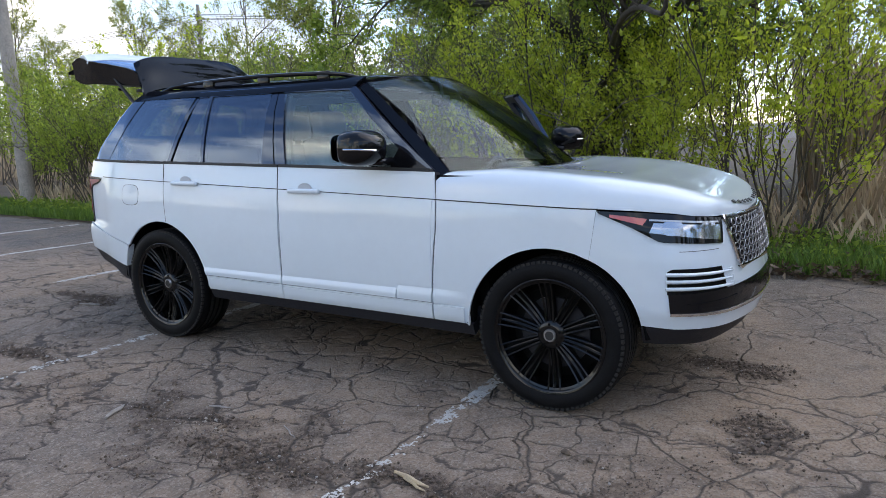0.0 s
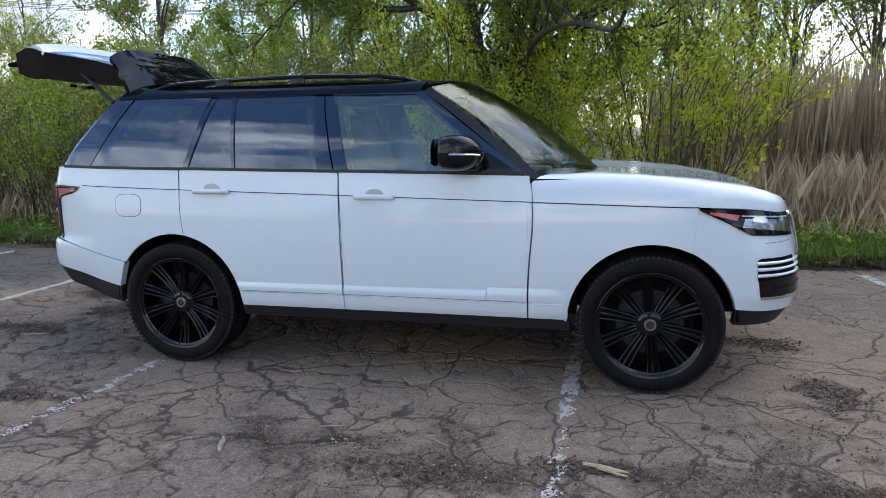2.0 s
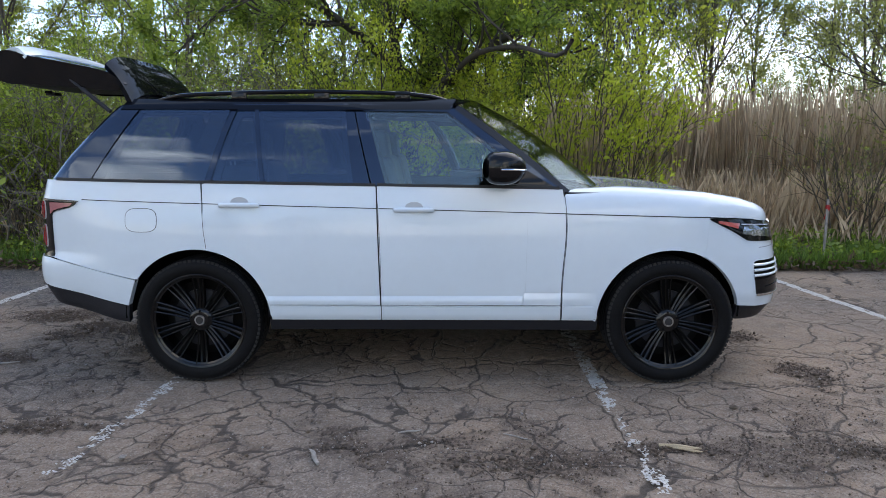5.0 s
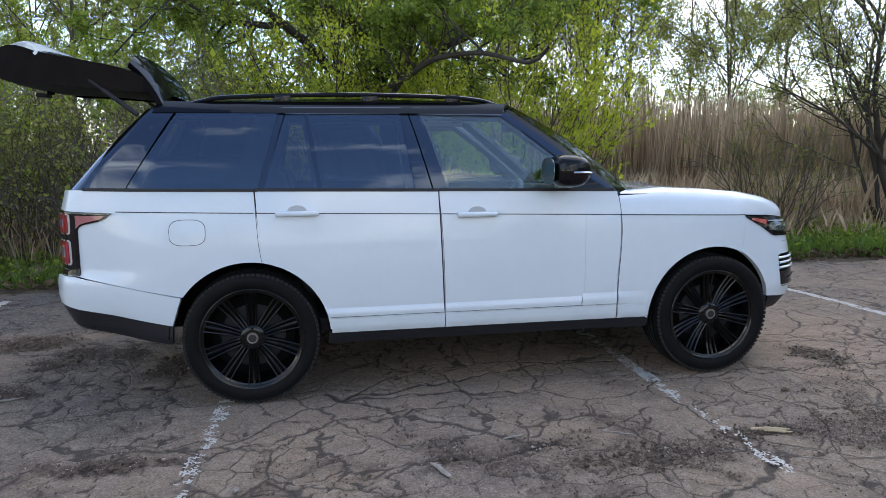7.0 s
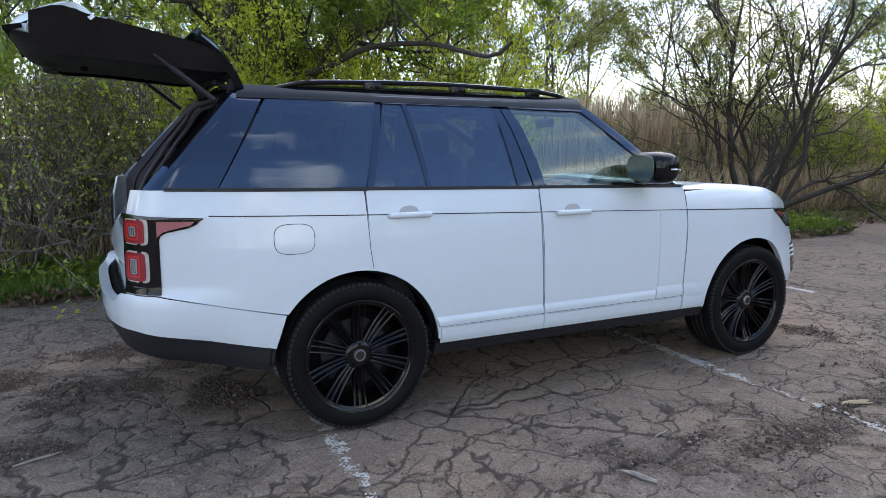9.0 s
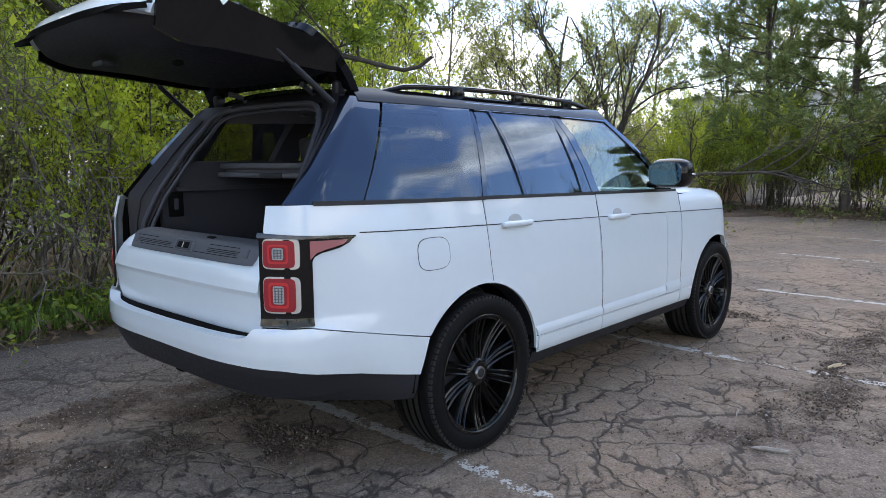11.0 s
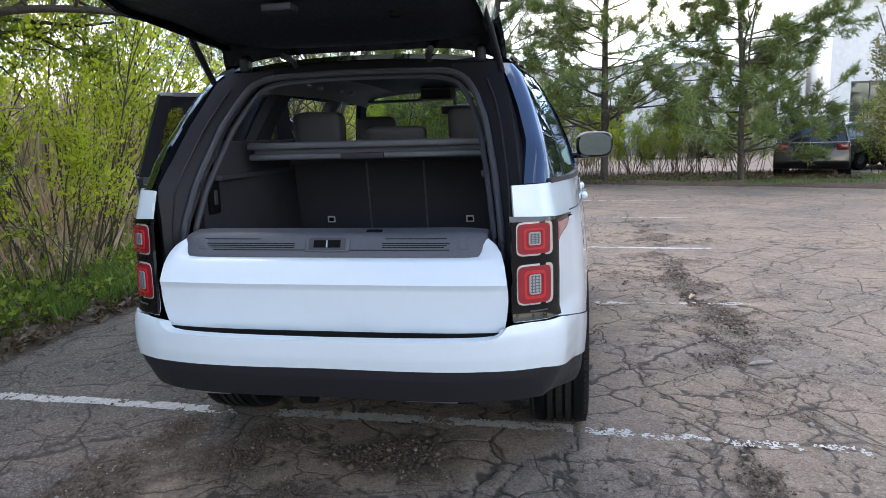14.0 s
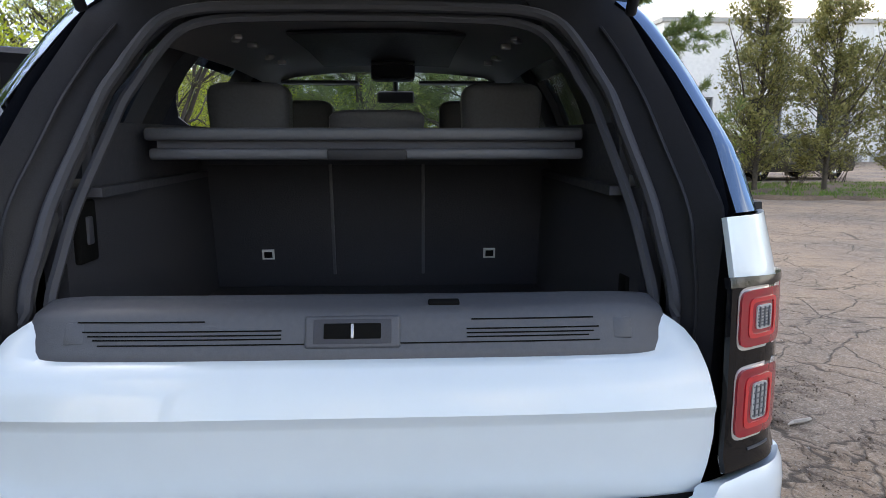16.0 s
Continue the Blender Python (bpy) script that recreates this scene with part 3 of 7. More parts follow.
def skin(sz, lift=0.0):
    """Points of the body's outer skin, on its left, for (way along the outline, height)."""
    s, z = sz[..., 0], sz[..., 1]
    x, y = np.interp(s, _PS, PLAN[:, 0]), np.interp(s, _PS, PLAN[:, 1])
    nx, ny = np.interp(s, _PS, _PN[:, 0]), np.interp(s, _PS, _PN[:, 1])
    rear = np.clip((-1.9 - x) / 0.55, 0, 1)
    nose = np.clip((x - 1.6) / 0.5, 0, 1)
    rear, nose = rear * rear * (3 - 2 * rear), nose * nose * (3 - 2 * nose)
    d = np.interp(z, SIDE_Z, SIDE_D) * (1 - rear - nose) + np.interp(z, REAR_Z, REAR_D) * rear + np.interp(z, NOSE_Z, NOSE_D) * nose - lift
    return np.stack([x - nx * d, y - ny * d, z], -1)


def xz(points):
    return [(float(s_of(x)), z) for x, z in points]


def cabin(g, lift=0.0):
    """Points of the glasshouse's side for (x, z)."""
    g = np.asarray(g, float)
    x, z = g[..., 0], g[..., 1]
    y = np.interp(x, [-2.5, -2.45, -2.3, -2.0, -1.5, -0.5, 0.5, 0.85], [0.735, 0.778, 0.834, 0.876, 0.906, 0.912, 0.902, 0.885])
    y = y - np.interp(z, [1.20, 1.25, 1.40, 1.55, 1.65, 1.70, 1.735, 1.775], [-0.006, 0.0, 0.048, 0.112, 0.165, 0.198, 0.235, 0.300]) + lift
    return np.stack([x, y, z], -1)


def belt(x):
    return 1.262 - 0.0155 * (x + 2.27)


def crease(x):
    return 1.143 - 0.0262 * (x + 2.14)


def arch(cx, a0, a1, n=14, r=0.455):
    """Points of a wheel arch's edge between two angles (degrees, from the front, upwards)."""
    return [(cx + r * math.cos(radians(a)), 0.39 + r * math.sin(radians(a))) for a in np.linspace(a0, a1, n)]


def strip_on(fn, lower, upper, n, m, lift=0.0, thick=0.012, smooth=False):
    return solid(fn(ruled(lower, upper, n, m, smooth), lift), thick)


def both(name, geo, material, parent, label="", smooth=40):
    part(name, mirrored(geo), material, parent, label, smooth=smooth)
    return part(name, geo, material, parent, label, smooth=smooth)


car = thing("suv_car", "white SUV with black roof, tailgate raised, two doors open", "car")

# painted flanks
quarter = strip_on(skin, [(sr(0.705), 0.782)] + xz([(-2.42, 0.782), (-2.1, 0.712), (-1.838, 0.655)] + arch(-1.461, 145, 80)), [(sr(0.715), 1.262)] + xz([(-2.40, belt(-2.4)), (-2.1, belt(-2.1)), (-1.423, belt(-1.42))]), 56, 22)
fg = ruled(xz([(0.792, 0.405), (0.99, 0.405)] + arch(1.461, 180, 64)), xz([(0.776, crease(0.8) - 0.003), (1.69, crease(1.69) - 0.003)]), 48, 20)
fg[..., 0] += np.maximum(0, 1 - np.linspace(0, 1, 48)[:, None] * 6) * 0.036 * np.exp(-((fg[..., 1] - 1.0) / 0.28) ** 2)
fender = solid(skin(fg), 0.012)
part("rear_quarter_panel", mirrored(quarter), M_PAINT, car)
part("rear_quarter_panel", quarter, M_PAINT, car)
part("front_fender", mirrored(fender), M_PAINT, car)
part("front_fender", fender, M_PAINT, car)

# bumpers wrap round the corners, in two halves that meet at the middle
rb_low = [(S_REAR, 0.622), (float(s_of(-2.5)), 0.612), (float(s_of(-2.2)), 0.556), (float(s_of(-1.895)), 0.49)]
rb_top = [(S_REAR, 0.727), (sr(0.60), 0.729), (sr(0.645), 0.742), (sr(0.675), 0.776), (sr(0.75), 0.781), (float(s_of(-2.42)), 0.779), (float(s_of(-2.1)), 0.709), (float(s_of(-1.842)), 0.651)]
both("rear_bumper", strip_on(skin, rb_low, rb_top, 90, 12, np.interp(np.linspace(0, 1, 90), [0, 0.55, 0.8, 1], [0.016, 0.014, 0.008, 0.004])[:, None], 0.05), M_PAINT, car)
rv_low = [(S_REAR, 0.49), (float(s_of(-2.5)), 0.475), (float(s_of(-2.3)), 0.44), (float(s_of(-1.91)), 0.375)]
both("rear_valance", strip_on(skin, rv_low, [(s, z - 0.004) for s, z in rb_low], 50, 10, np.interp(np.linspace(0, 1, 50), [0, 0.55, 0.8, 1], [0.006, 0.004, -0.002, -0.006])[:, None], 0.04), M_PLASTIC, car, "dark grey plastic lower valance")
fb_low = xz(arch(1.461, 63.9, 12, 10)) + [(float(s_of(2.05)), 0.47), (S_NOSE, 0.455)]
fb_top = xz([(1.6908, 1.035)]) + [(float(s_of(2.0)), 0.985), (S_NOSE, 0.94)]
both("front_bumper", strip_on(skin, fb_low, fb_top, 70, 24, 0.0, 0.03), M_PAINT, car)
fv_low = xz([(1.915, 0.385), (2.0, 0.375)]) + [(S_NOSE, 0.36)]
fv_top = xz([(1.905, 0.478), (2.0, 0.468)]) + [(S_NOSE, 0.452)]
both("front_valance", strip_on(skin, fv_low, fv_top, 40, 8, -0.008, 0.03), M_PLASTIC, car)

# sills
both("sill", strip_on(skin, xz([(-1.02, 0.33), (1.02, 0.33)]), xz([(-1.02, 0.402), (1.02, 0.396)]), 30, 6, -0.012, 0.08), M_PLASTIC, car, "black sill")

for x0, x1 in ((-1.0, -0.322), (-0.317, 0.785), (0.795, 0.985)):
    both("sill_panel", strip_on(skin, xz([(x0, 0.404), (x1, 0.404)]), xz([(x0, 0.492), (x1, 0.492)]), 14, 5, np.array([0.004, 0.009, 0.010, 0.010, 0.010])[None, :], 0.02), M_PAINT, car)
both("fender_moulding", solid(skin(ruled(xz([(0.795, 0.502), (1.01, 0.502)]), xz([(0.795, 0.580), (1.0, 0.578)]), 10, 6), np.array([0.011, 0.012, 0.012, 0.010, 0.004, 0.0])[None, :] * np.linspace(1, 0, 10)[:, None] ** 0.6), 0.02), M_PAINT, car)

# inner shell behind the shut lines, coloured near-black to give them their shade
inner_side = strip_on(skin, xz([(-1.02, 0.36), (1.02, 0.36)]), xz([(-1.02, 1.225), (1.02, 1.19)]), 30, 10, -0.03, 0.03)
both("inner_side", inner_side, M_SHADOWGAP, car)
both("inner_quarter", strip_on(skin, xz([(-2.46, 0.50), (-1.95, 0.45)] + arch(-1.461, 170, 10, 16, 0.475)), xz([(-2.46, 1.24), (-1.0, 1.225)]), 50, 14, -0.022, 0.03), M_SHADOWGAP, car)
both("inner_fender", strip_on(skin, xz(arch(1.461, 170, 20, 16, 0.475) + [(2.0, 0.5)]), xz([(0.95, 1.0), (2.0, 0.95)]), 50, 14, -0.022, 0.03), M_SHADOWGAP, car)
for cx in (-1.461, 1.461):
    liner = []
    for a in np.linspace(2, 178, 42):
        c_, s_ = math.cos(radians(a)), math.sin(radians(a))
        out_y = float(skin(np.array([[float(s_of(cx + 0.456 * c_)), max(0.42, 0.39 + 0.456 * s_)]]))[0][1])
        row = [(0.456, out_y - 0.008), (0.468, out_y - 0.035), (0.486, out_y - 0.055), (0.490, 0.74), (0.490, 0.56), (0.30, 0.55), (0.06, 0.55)]
        liner.append([(cx + r * c_, y, 0.39 + r * s_) for r, y in row])
    both("wheel_arch_liner", solid(liner, 0.010, (cx, 0.2, 3.0)), M_SHADOWGAP, car)
part("underbody", box(-2.3, -0.62, 0.40, 2.1, 0.62, 0.52, 0.03), M_SHADOWGAP, car, "black underbody")

# roof, black, with its rails
def roof_z(x, y):
    return np.interp(x, [-2.0, -1.5, -0.8, 0.0, 0.3], [1.788, 1.812, 1.822, 1.806, 1.782]) - 0.052 * (np.abs(y) / 0.63) ** 2.4
_u, _v = np.meshgrid(np.linspace(0, 1, 40), np.linspace(-1, 1, 25), indexing="ij")
_ry = _v * np.interp(_u, [0, 0.15, 1], [0.575, 0.605, 0.635])
_rx = -1.945 + _u * (0.285 - 0.14 * np.abs(_v) ** 2 + 1.945) - 0.02 * (1 - _u) * np.cos(_v * 1.5)
part("roof_panel", solid(np.stack([_rx, _ry, roof_z(_rx, _ry)], -1), 0.02, (-0.8, 0, 1.0)), M_ROOF, car, "gloss black roof")
rail = [(-1.80, 0.600, 1.752), (-1.70, 0.602, 1.776), (-1.55, 0.605, 1.797), (-0.9, 0.612, 1.815), (-0.3, 0.612, 1.806), (-0.04, 0.610, 1.786), (0.08, 0.607, 1.756)]
both("roof_rail", tube(resample(rail, 40, True), 0.0135, 8), M_BLACK, car, "gloss black roof rail")
for k in (-1.25, -0.72, -0.2):
    both("rail_foot", box(k - 0.05, 0.598, 1.745, k + 0.05, 0.622, 1.818, 0.008), M_BLACK, car)
cant = strip_on(lambda g, l: cabin(g, l), [(-1.99, 1.702), (0.10, 1.695)], [(-1.97, 1.772), (0.14, 1.765)], 40, 6, 0.004, 0.03)
both("cant_rail", cant, M_ROOF, car)

# pillars of the body
d_glass = solid(cabin(ruled([(-2.125, belt(-2.12)), (-1.405, belt(-1.4))], [(-1.855, 1.698), (-1.278, 1.700)], 14, 10), 0.0), 0.006)
dp = ruled([(-2.455, belt(-2.45)), (-2.131, belt(-2.13))], [(-2.045, 1.725), (-1.861, 1.715)], 14, 16)
_edge = np.clip(1 - np.linspace(0, 1, 14) / 0.3, 0, 1)[:, None] ** 2
dp[..., 0] += 0.012 * _edge   # the rear edge rolls inwards
d_pillar = solid(cabin(dp, -0.05 * _edge), 0.05)
both("d_pillar", d_pillar, M_PILLAR, car, "gloss black pillar trim")
for flip in (False, True):
    part("rear_side_window", mirrored(d_glass) if flip else d_glass, M_PRIVACY, car, "dark privacy glass")
both("window_belt_trim", solid(skin(ruled(xz([(-2.37, belt(-2.37) - 0.004), (-1.40, belt(-1.4) - 0.004)]), xz([(-2.37, belt(-2.37) + 0.014), (-1.40, belt(-1.4) + 0.014)]), 20, 3), 0.004), 0.03), M_SEAL_SHADE, car)
both("b_pillar", strip_on(lambda g, l: cabin(g, l), [(-0.44, 0.9), (-0.30, 0.9)], [(-0.55, 1.72), (-0.42, 1.72)], 6, 10, -0.055, 0.05), M_TRIM, car)
both("c_pillar", strip_on(lambda g, l: cabin(g, l), [(-1.60, 1.1), (-1.37, 1.1)], [(-1.40, 1.72), (-1.25, 1.72)], 6, 10, -0.055, 0.05), M_TRIM, car)
a_out = [(0.79, 0.872, 1.185), (0.55, 0.822, 1.385), (0.33, 0.752, 1.555), (0.125, 0.672, 1.70)]
a_in = [(0.855, 0.828, 1.190), (0.612, 0.778, 1.396), (0.383, 0.717, 1.570), (0.160, 0.637, 1.728)]
both("a_pillar", solid(ruled(a_out, a_in, 20, 5, True), 0.05), M_ROOF, car, "black windscreen pillar")

# windscreen, cowl, bonnet
ws_low = [(0.850, -0.825, 1.190), (1.08, -0.45, 1.205), (1.135, 0.0, 1.21), (1.08, 0.45, 1.205), (0.850, 0.825, 1.190)]
ws_top = [(0.155, -0.632, 1.730), (0.26, -0.3, 1.775), (0.285, 0.0, 1.784), (0.26, 0.3, 1.775), (0.155, 0.632, 1.730)]
wsg = ruled(ws_low, ws_top, 24, 14, True)
_t = np.linspace(0, 1, 14)[None, :]
wsg[..., 0] += 0.03 * np.sin(np.pi * _t)
wsg[..., 2] += 0.025 * np.sin(np.pi * _t)
screen = part("windscreen", solid(wsg, 0.006, (-0.5, 0, 0.5)), M_SCREEN, car, "clear windscreen reflecting trees and sky")
screen.visible_shadow = False
part("cowl", solid(ruled([(0.86, -0.80, 1.19), (1.06, -0.45, 1.198), (1.13, 0, 1.203), (1.06, 0.45, 1.198), (0.86, 0.80, 1.19)],
                         [(0.98, -0.80, 1.185), (1.22, -0.45, 1.19), (1.29, 0, 1.195), (1.22, 0.45, 1.19), (0.98, 0.80, 1.185)], 24, 4, True), 0.03, (1.1, 0, 0.8)), M_PLASTIC, car)
def bonnet_low(x):
    """Height of the bonnet's lower edge: the crease, then the headlamp's brow and the grille's top."""
    return np.interp(x, [0.8, 1.69, 1.9, 2.06, 2.17, 2.26, 2.31], [crease(0.8), crease(1.69), 1.028, 1.014, 1.000, 0.992, 0.990])
hs = np.r_[np.linspace(float(s_of(0.79)), float(s_of(2.0)), 34), np.linspace(float(s_of(2.0)), S_NOSE - 0.004, 26)[1:]]
vv = np.r_[0, 0.012, 0.03, 0.055, 0.085, 0.125, 0.18, 0.26, 0.36, 0.48, 0.62, 0.8, 1.0]
half = np.zeros((len(hs), len(vv), 3))
for i, s_ in enumerate(hs):
    x_plan = float(np.interp(s_, _PS, PLAN[:, 0]))
    zl = float(bonnet_low(x_plan))
    e = skin(np.array([[s_, zl]]))[0]
    for j, v in enumerate(vv):
        y, gap = e[1] * (1 - v), e[1] * v
        x = e[0]
        nose_gap = max(0.0, 2.288 - x)
        d = min(gap, nose_gap * 1.3 + 0.004)
        crown = np.interp(x, [0.8, 1.1, 1.4, 1.7, 1.95, 2.08, 2.17, 2.235, 2.295], [1.212, 1.224, 1.212, 1.186, 1.144, 1.108, 1.074, 1.040, 1.000]) - 0.014 * max(0.0, 1 - (y / 0.62) ** 2)
        k = 1 - min(1.0, d / 0.13)
        z = zl + max(0.0, crown - zl) * math.sqrt(max(0.0, 1 - k ** 2.2))
        x += (0.17 + 0.16 * (1 - (y / 0.8) ** 2)) * max(0.0, 1 - (x - 0.79) / 0.75) ** 2 * min(1.0, max(0.0, gap - 0.02) / 0.16)
        half[i, j] = (x, y, z)
hood = np.concatenate([half, (half * np.array([1, -1, 1]))[:, -2::-1]], 1)
part("bonnet", solid(hood, 0.015, (1.5, 0, 0.6)), M_PAINT, car, "white clamshell bonnet")

# dark strip painting the crease's shade along the flank, and the low moulding
both("crease_shade", solid(skin(ruled(xz([(-1.42, crease(-1.42) - 0.0025), (-2.18, crease(-2.18) - 0.0025)]), xz([(-1.42, crease(-1.42) + 0.0025), (-2.18, crease(-2.18) + 0.0025)]), 20, 2), 0.0012), 0.004), M_SEAL_SHADE, car)

# the shut line between bonnet and fender
both("bonnet_gap", solid(skin(ruled(xz([(0.80, crease(0.80) - 0.004), (1.70, crease(1.70) - 0.004)]), xz([(0.80, crease(0.80) + 0.002), (1.70, crease(1.70) + 0.002)]), 24, 2), 0.0016), 0.005), M_SEAL_SHADE, car)

# fuel flap
ang = np.linspace(0, 2 * np.pi, 33)
def lozenge(hx, hz, cx, cz, p=3.2):
    return [(cx + hx * math.copysign(abs(math.cos(a)) ** (2 / p), math.cos(a)), cz + hz * math.copysign(abs(math.sin(a)) ** (2 / p), math.sin(a))) for a in ang]
def flap_geo(hx, hz, lift, thick=0.004):
    ring, mid = lozenge(hx, hz, -1.79, 1.022), [(-1.79, 1.022)] * 33
    g = ruled(xz(mid), xz(ring), 33, 5)
    a, b = np.array(xz(mid)), np.array(xz(ring))
    t = np.linspace(0.02, 1, 5)[None, :, None]
    return solid(skin(a[:, None] * (1 - t) + b[:, None] * t, lift), thick)
part("fuel_flap_gap", mirrored(flap_geo(0.100, 0.074, 0.0012)), M_SEAL_SHADE, car)
part("fuel_flap", mirrored(flap_geo(0.097, 0.071, 0.0022)), M_PAINT, car, "white fuel flap")


# ---- doors: skin with window frame, panes, trim, handle ----
def door(kind, left):
    """A door as a part of the car, hinged at its front edge; the left ones stand open."""
    if kind == "front":
        low = xz([(-0.316, 0.408), (0.786, 0.405)])
        top = xz([(-0.342, belt(-0.34)), (0.768, belt(0.77) - 0.004)])
        body = ruled(low, top, 30, 24)
        for i in range(30):   # the leading edge bulges forward at the crease
            k = i / 29
            zz = body[i, :, 1]
            body[i, :, 0] += (k ** 6) * 0.036 * np.exp(-((zz - 1.0) / 0.28) ** 2)
        hinge = (0.80, 0.93, 0.0)
        panes = [("window_glass", [(-0.292, belt(-0.29) + 0.01), (0.70, belt(0.7) + 0.008)], [(-0.436, 1.695), (0.085, 1.688)], M_GLASS)]
        bars = [([(-0.372, belt(-0.37)), (-0.288, belt(-0.29))], [(-0.505, 1.735), (-0.432, 1.735)]),
                ([(-0.44, 1.692), (0.09, 1.684)], [(-0.46, 1.735), (0.12, 1.722)]),
                ([(0.69, belt(0.7)), (0.775, belt(0.77))], [(0.075, 1.692), (0.125, 1.705)])]
        lining = [([(-0.368, belt(-0.37)), (-0.262, belt(-0.26))], [(-0.500, 1.730), (-0.412, 1.730)]),
                  ([(-0.44, 1.672), (0.075, 1.664)], [(-0.46, 1.730), (0.115, 1.716)]),
                  ([(0.66, belt(0.67)), (0.765, belt(0.77))], [(0.055, 1.685), (0.120, 1.700)])]
        handle_x, open_deg = -0.115, 58
        mould = ([(-0.317, 0.502), (0.545, 0.502)], [(-0.319, 0.556), (0.551, 0.560)])
        feat = (-0.330, 0.80)
    else:
        low = xz([(-1.392, 0.842)] + arch(-1.461, 80, 4, 12) + [(-0.98, 0.412), (-0.324, 0.408)])
        top = xz([(-1.413, belt(-1.41)), (-0.350, belt(-0.35))])
        body = ruled(low, top, 44, 24)
        hinge = (-0.34, 0.93, 0.0)
        panes = [("window_glass", [(-1.035, belt(-1.04) + 0.01), (-0.482, belt(-0.48) + 0.01)], [(-1.105, 1.697), (-0.555, 1.697)], M_PRIVACY),
                 ("quarter_glass", [(-1.368, belt(-1.37) + 0.01), (-1.052, belt(-1.05) + 0.01)], [(-1.232, 1.697), (-1.122, 1.697)], M_PRIVACY)]
        bars = [([(-0.486, belt(-0.48)), (-0.382, belt(-0.38))], [(-0.559, 1.735), (-0.512, 1.735)]),
                ([(-1.235, 1.694), (-0.55, 1.694)], [(-1.262, 1.735), (-0.54, 1.735)]),
                ([(-1.402, belt(-1.4)), (-1.366, belt(-1.37))], [(-1.272, 1.735), (-1.230, 1.735)]),
                ([(-1.056, belt(-1.05)), (-1.031, belt(-1.03))], [(-1.126, 1.70), (-1.101, 1.70)])]
        lining = [([(-0.520, belt(-0.52)), (-0.386, belt(-0.38))], [(-0.590, 1.730), (-0.516, 1.730)]),
                  ([(-1.205, 1.664), (-0.56, 1.664)], [(-1.262, 1.730), (-0.54, 1.730)]),
                  ([(-1.398, belt(-1.4)), (-1.322, belt(-1.32))], [(-1.268, 1.730), (-1.196, 1.730)]),
                  ([(-1.078, belt(-1.07)), (-1.012, belt(-1.01))], [(-1.146, 1.70), (-1.082, 1.70)])]
        handle_x, open_deg = -1.18, 50.5
        mould = ([(-1.012, 0.502), (-0.326, 0.502)], [(-1.03, 0.554), (-0.328, 0.556)])
        feat = (-1.415, -0.340)
    f = (lambda g: g) if left else mirrored
    h = hinge if left else (hinge[0], -hinge[1], 0)
    ob = part(f"{kind}_door", f(solid(skin(body), 0.014)), M_PAINT, car, "white door, standing open" if left else "white closed door", origin=h)
    frame = join(*[solid(cabin(ruled(a, b, 10, 4), 0.003), 0.028) for a, b in bars])
    part("window_frame", f(frame), M_PILLAR, ob, "black window frame")
    part("frame_lining", f(join(*[solid(cabin(ruled(a, b, 10, 4), -0.027), 0.030) for a, b in lining])), M_PLASTIC, ob, "black lining of the window frame")
    for name, a, b, m in panes:
        g = part(name, f(solid(cabin(ruled(a, b, 10, 8), -0.006), 0.005)), m, ob, "tinted glass")
        g.visible_shadow = m is not M_GLASS
    x0, x1 = (np.interp(top[0][0], _PS, PLAN[:, 0]), np.interp(top[-1][0], _PS, PLAN[:, 0]))
    part("belt_trim", f(solid(skin(ruled(xz([(x0, belt(x0) - 0.002), (x1, belt(x1) - 0.004)]), xz([(x0, belt(x0) + 0.016), (x1, belt(x1) + 0.014)]), 20, 3), 0.003), 0.03)), M_SEAL_SHADE, ob)
    # dark strip stands in for the shade of the door's crease
    part("crease_shade", f(solid(skin(ruled(xz([(feat[0], crease(feat[0]) - 0.0025), (feat[1], crease(feat[1]) - 0.0025)]), xz([(feat[0], crease(feat[0]) + 0.0025), (feat[1], crease(feat[1]) + 0.0025)]), 20, 2), 0.0012), 0.004)), M_SEAL_SHADE, ob)
    # the lower flank stands proud, with a lit upper facet
    rises = np.array([0.011, 0.012, 0.012, 0.010, 0.004, 0.0])[None, :]
    part("door_moulding", f(solid(skin(ruled(xz(mould[0]), xz(mould[1]), 26, 6), rises), 0.02)), M_PAINT, ob)
    part("moulding_gap", f(solid(skin(ruled(xz([(x, z - 0.0035) for x, z in mould[0]]), xz(mould[0]), 26, 2), 0.006), 0.006)), M_SHADOWGAP, ob)
    if kind == "front":
        part("door_moulding", f(solid(skin(ruled(xz([(0.553, 0.502), (0.783, 0.502)]), xz([(0.560, 0.578), (0.785, 0.580)]), 10, 6), rises), 0.02)), M_PAINT, ob)
        part("moulding_gap", f(solid(skin(ruled(xz([(0.545, 0.4985), (0.783, 0.4985)]), xz([(0.545, 0.502), (0.783, 0.502)]), 8, 2), 0.006), 0.006)), M_SHADOWGAP, ob)
    if kind == "front":   # flush panel behind the wheel, with a fine raised edge
        blade = ruled(xz([(0.568, 0.583), (0.784, 0.585)]), xz([(0.577, crease(0.577) - 0.012), (0.786, crease(0.78) - 0.012)]), 10, 14)
        part("side_blade", f(solid(skin(blade, 0.0035), 0.006)), M_PAINT, ob)
    # handle: a bar over a flat grey patch that paints the scooped cup's shade
    zc = crease(handle_x)
    base = skin(np.array([[float(s_of(handle_x)), zc]]))[0]
    bar = box(handle_x - 0.125, base[1] - 0.002, zc - 0.017, handle_x + 0.125, base[1] + 0.032, zc + 0.014, 0.013, 3)
    part("door_handle", f(bar), M_PAINT, ob, "white door handle")
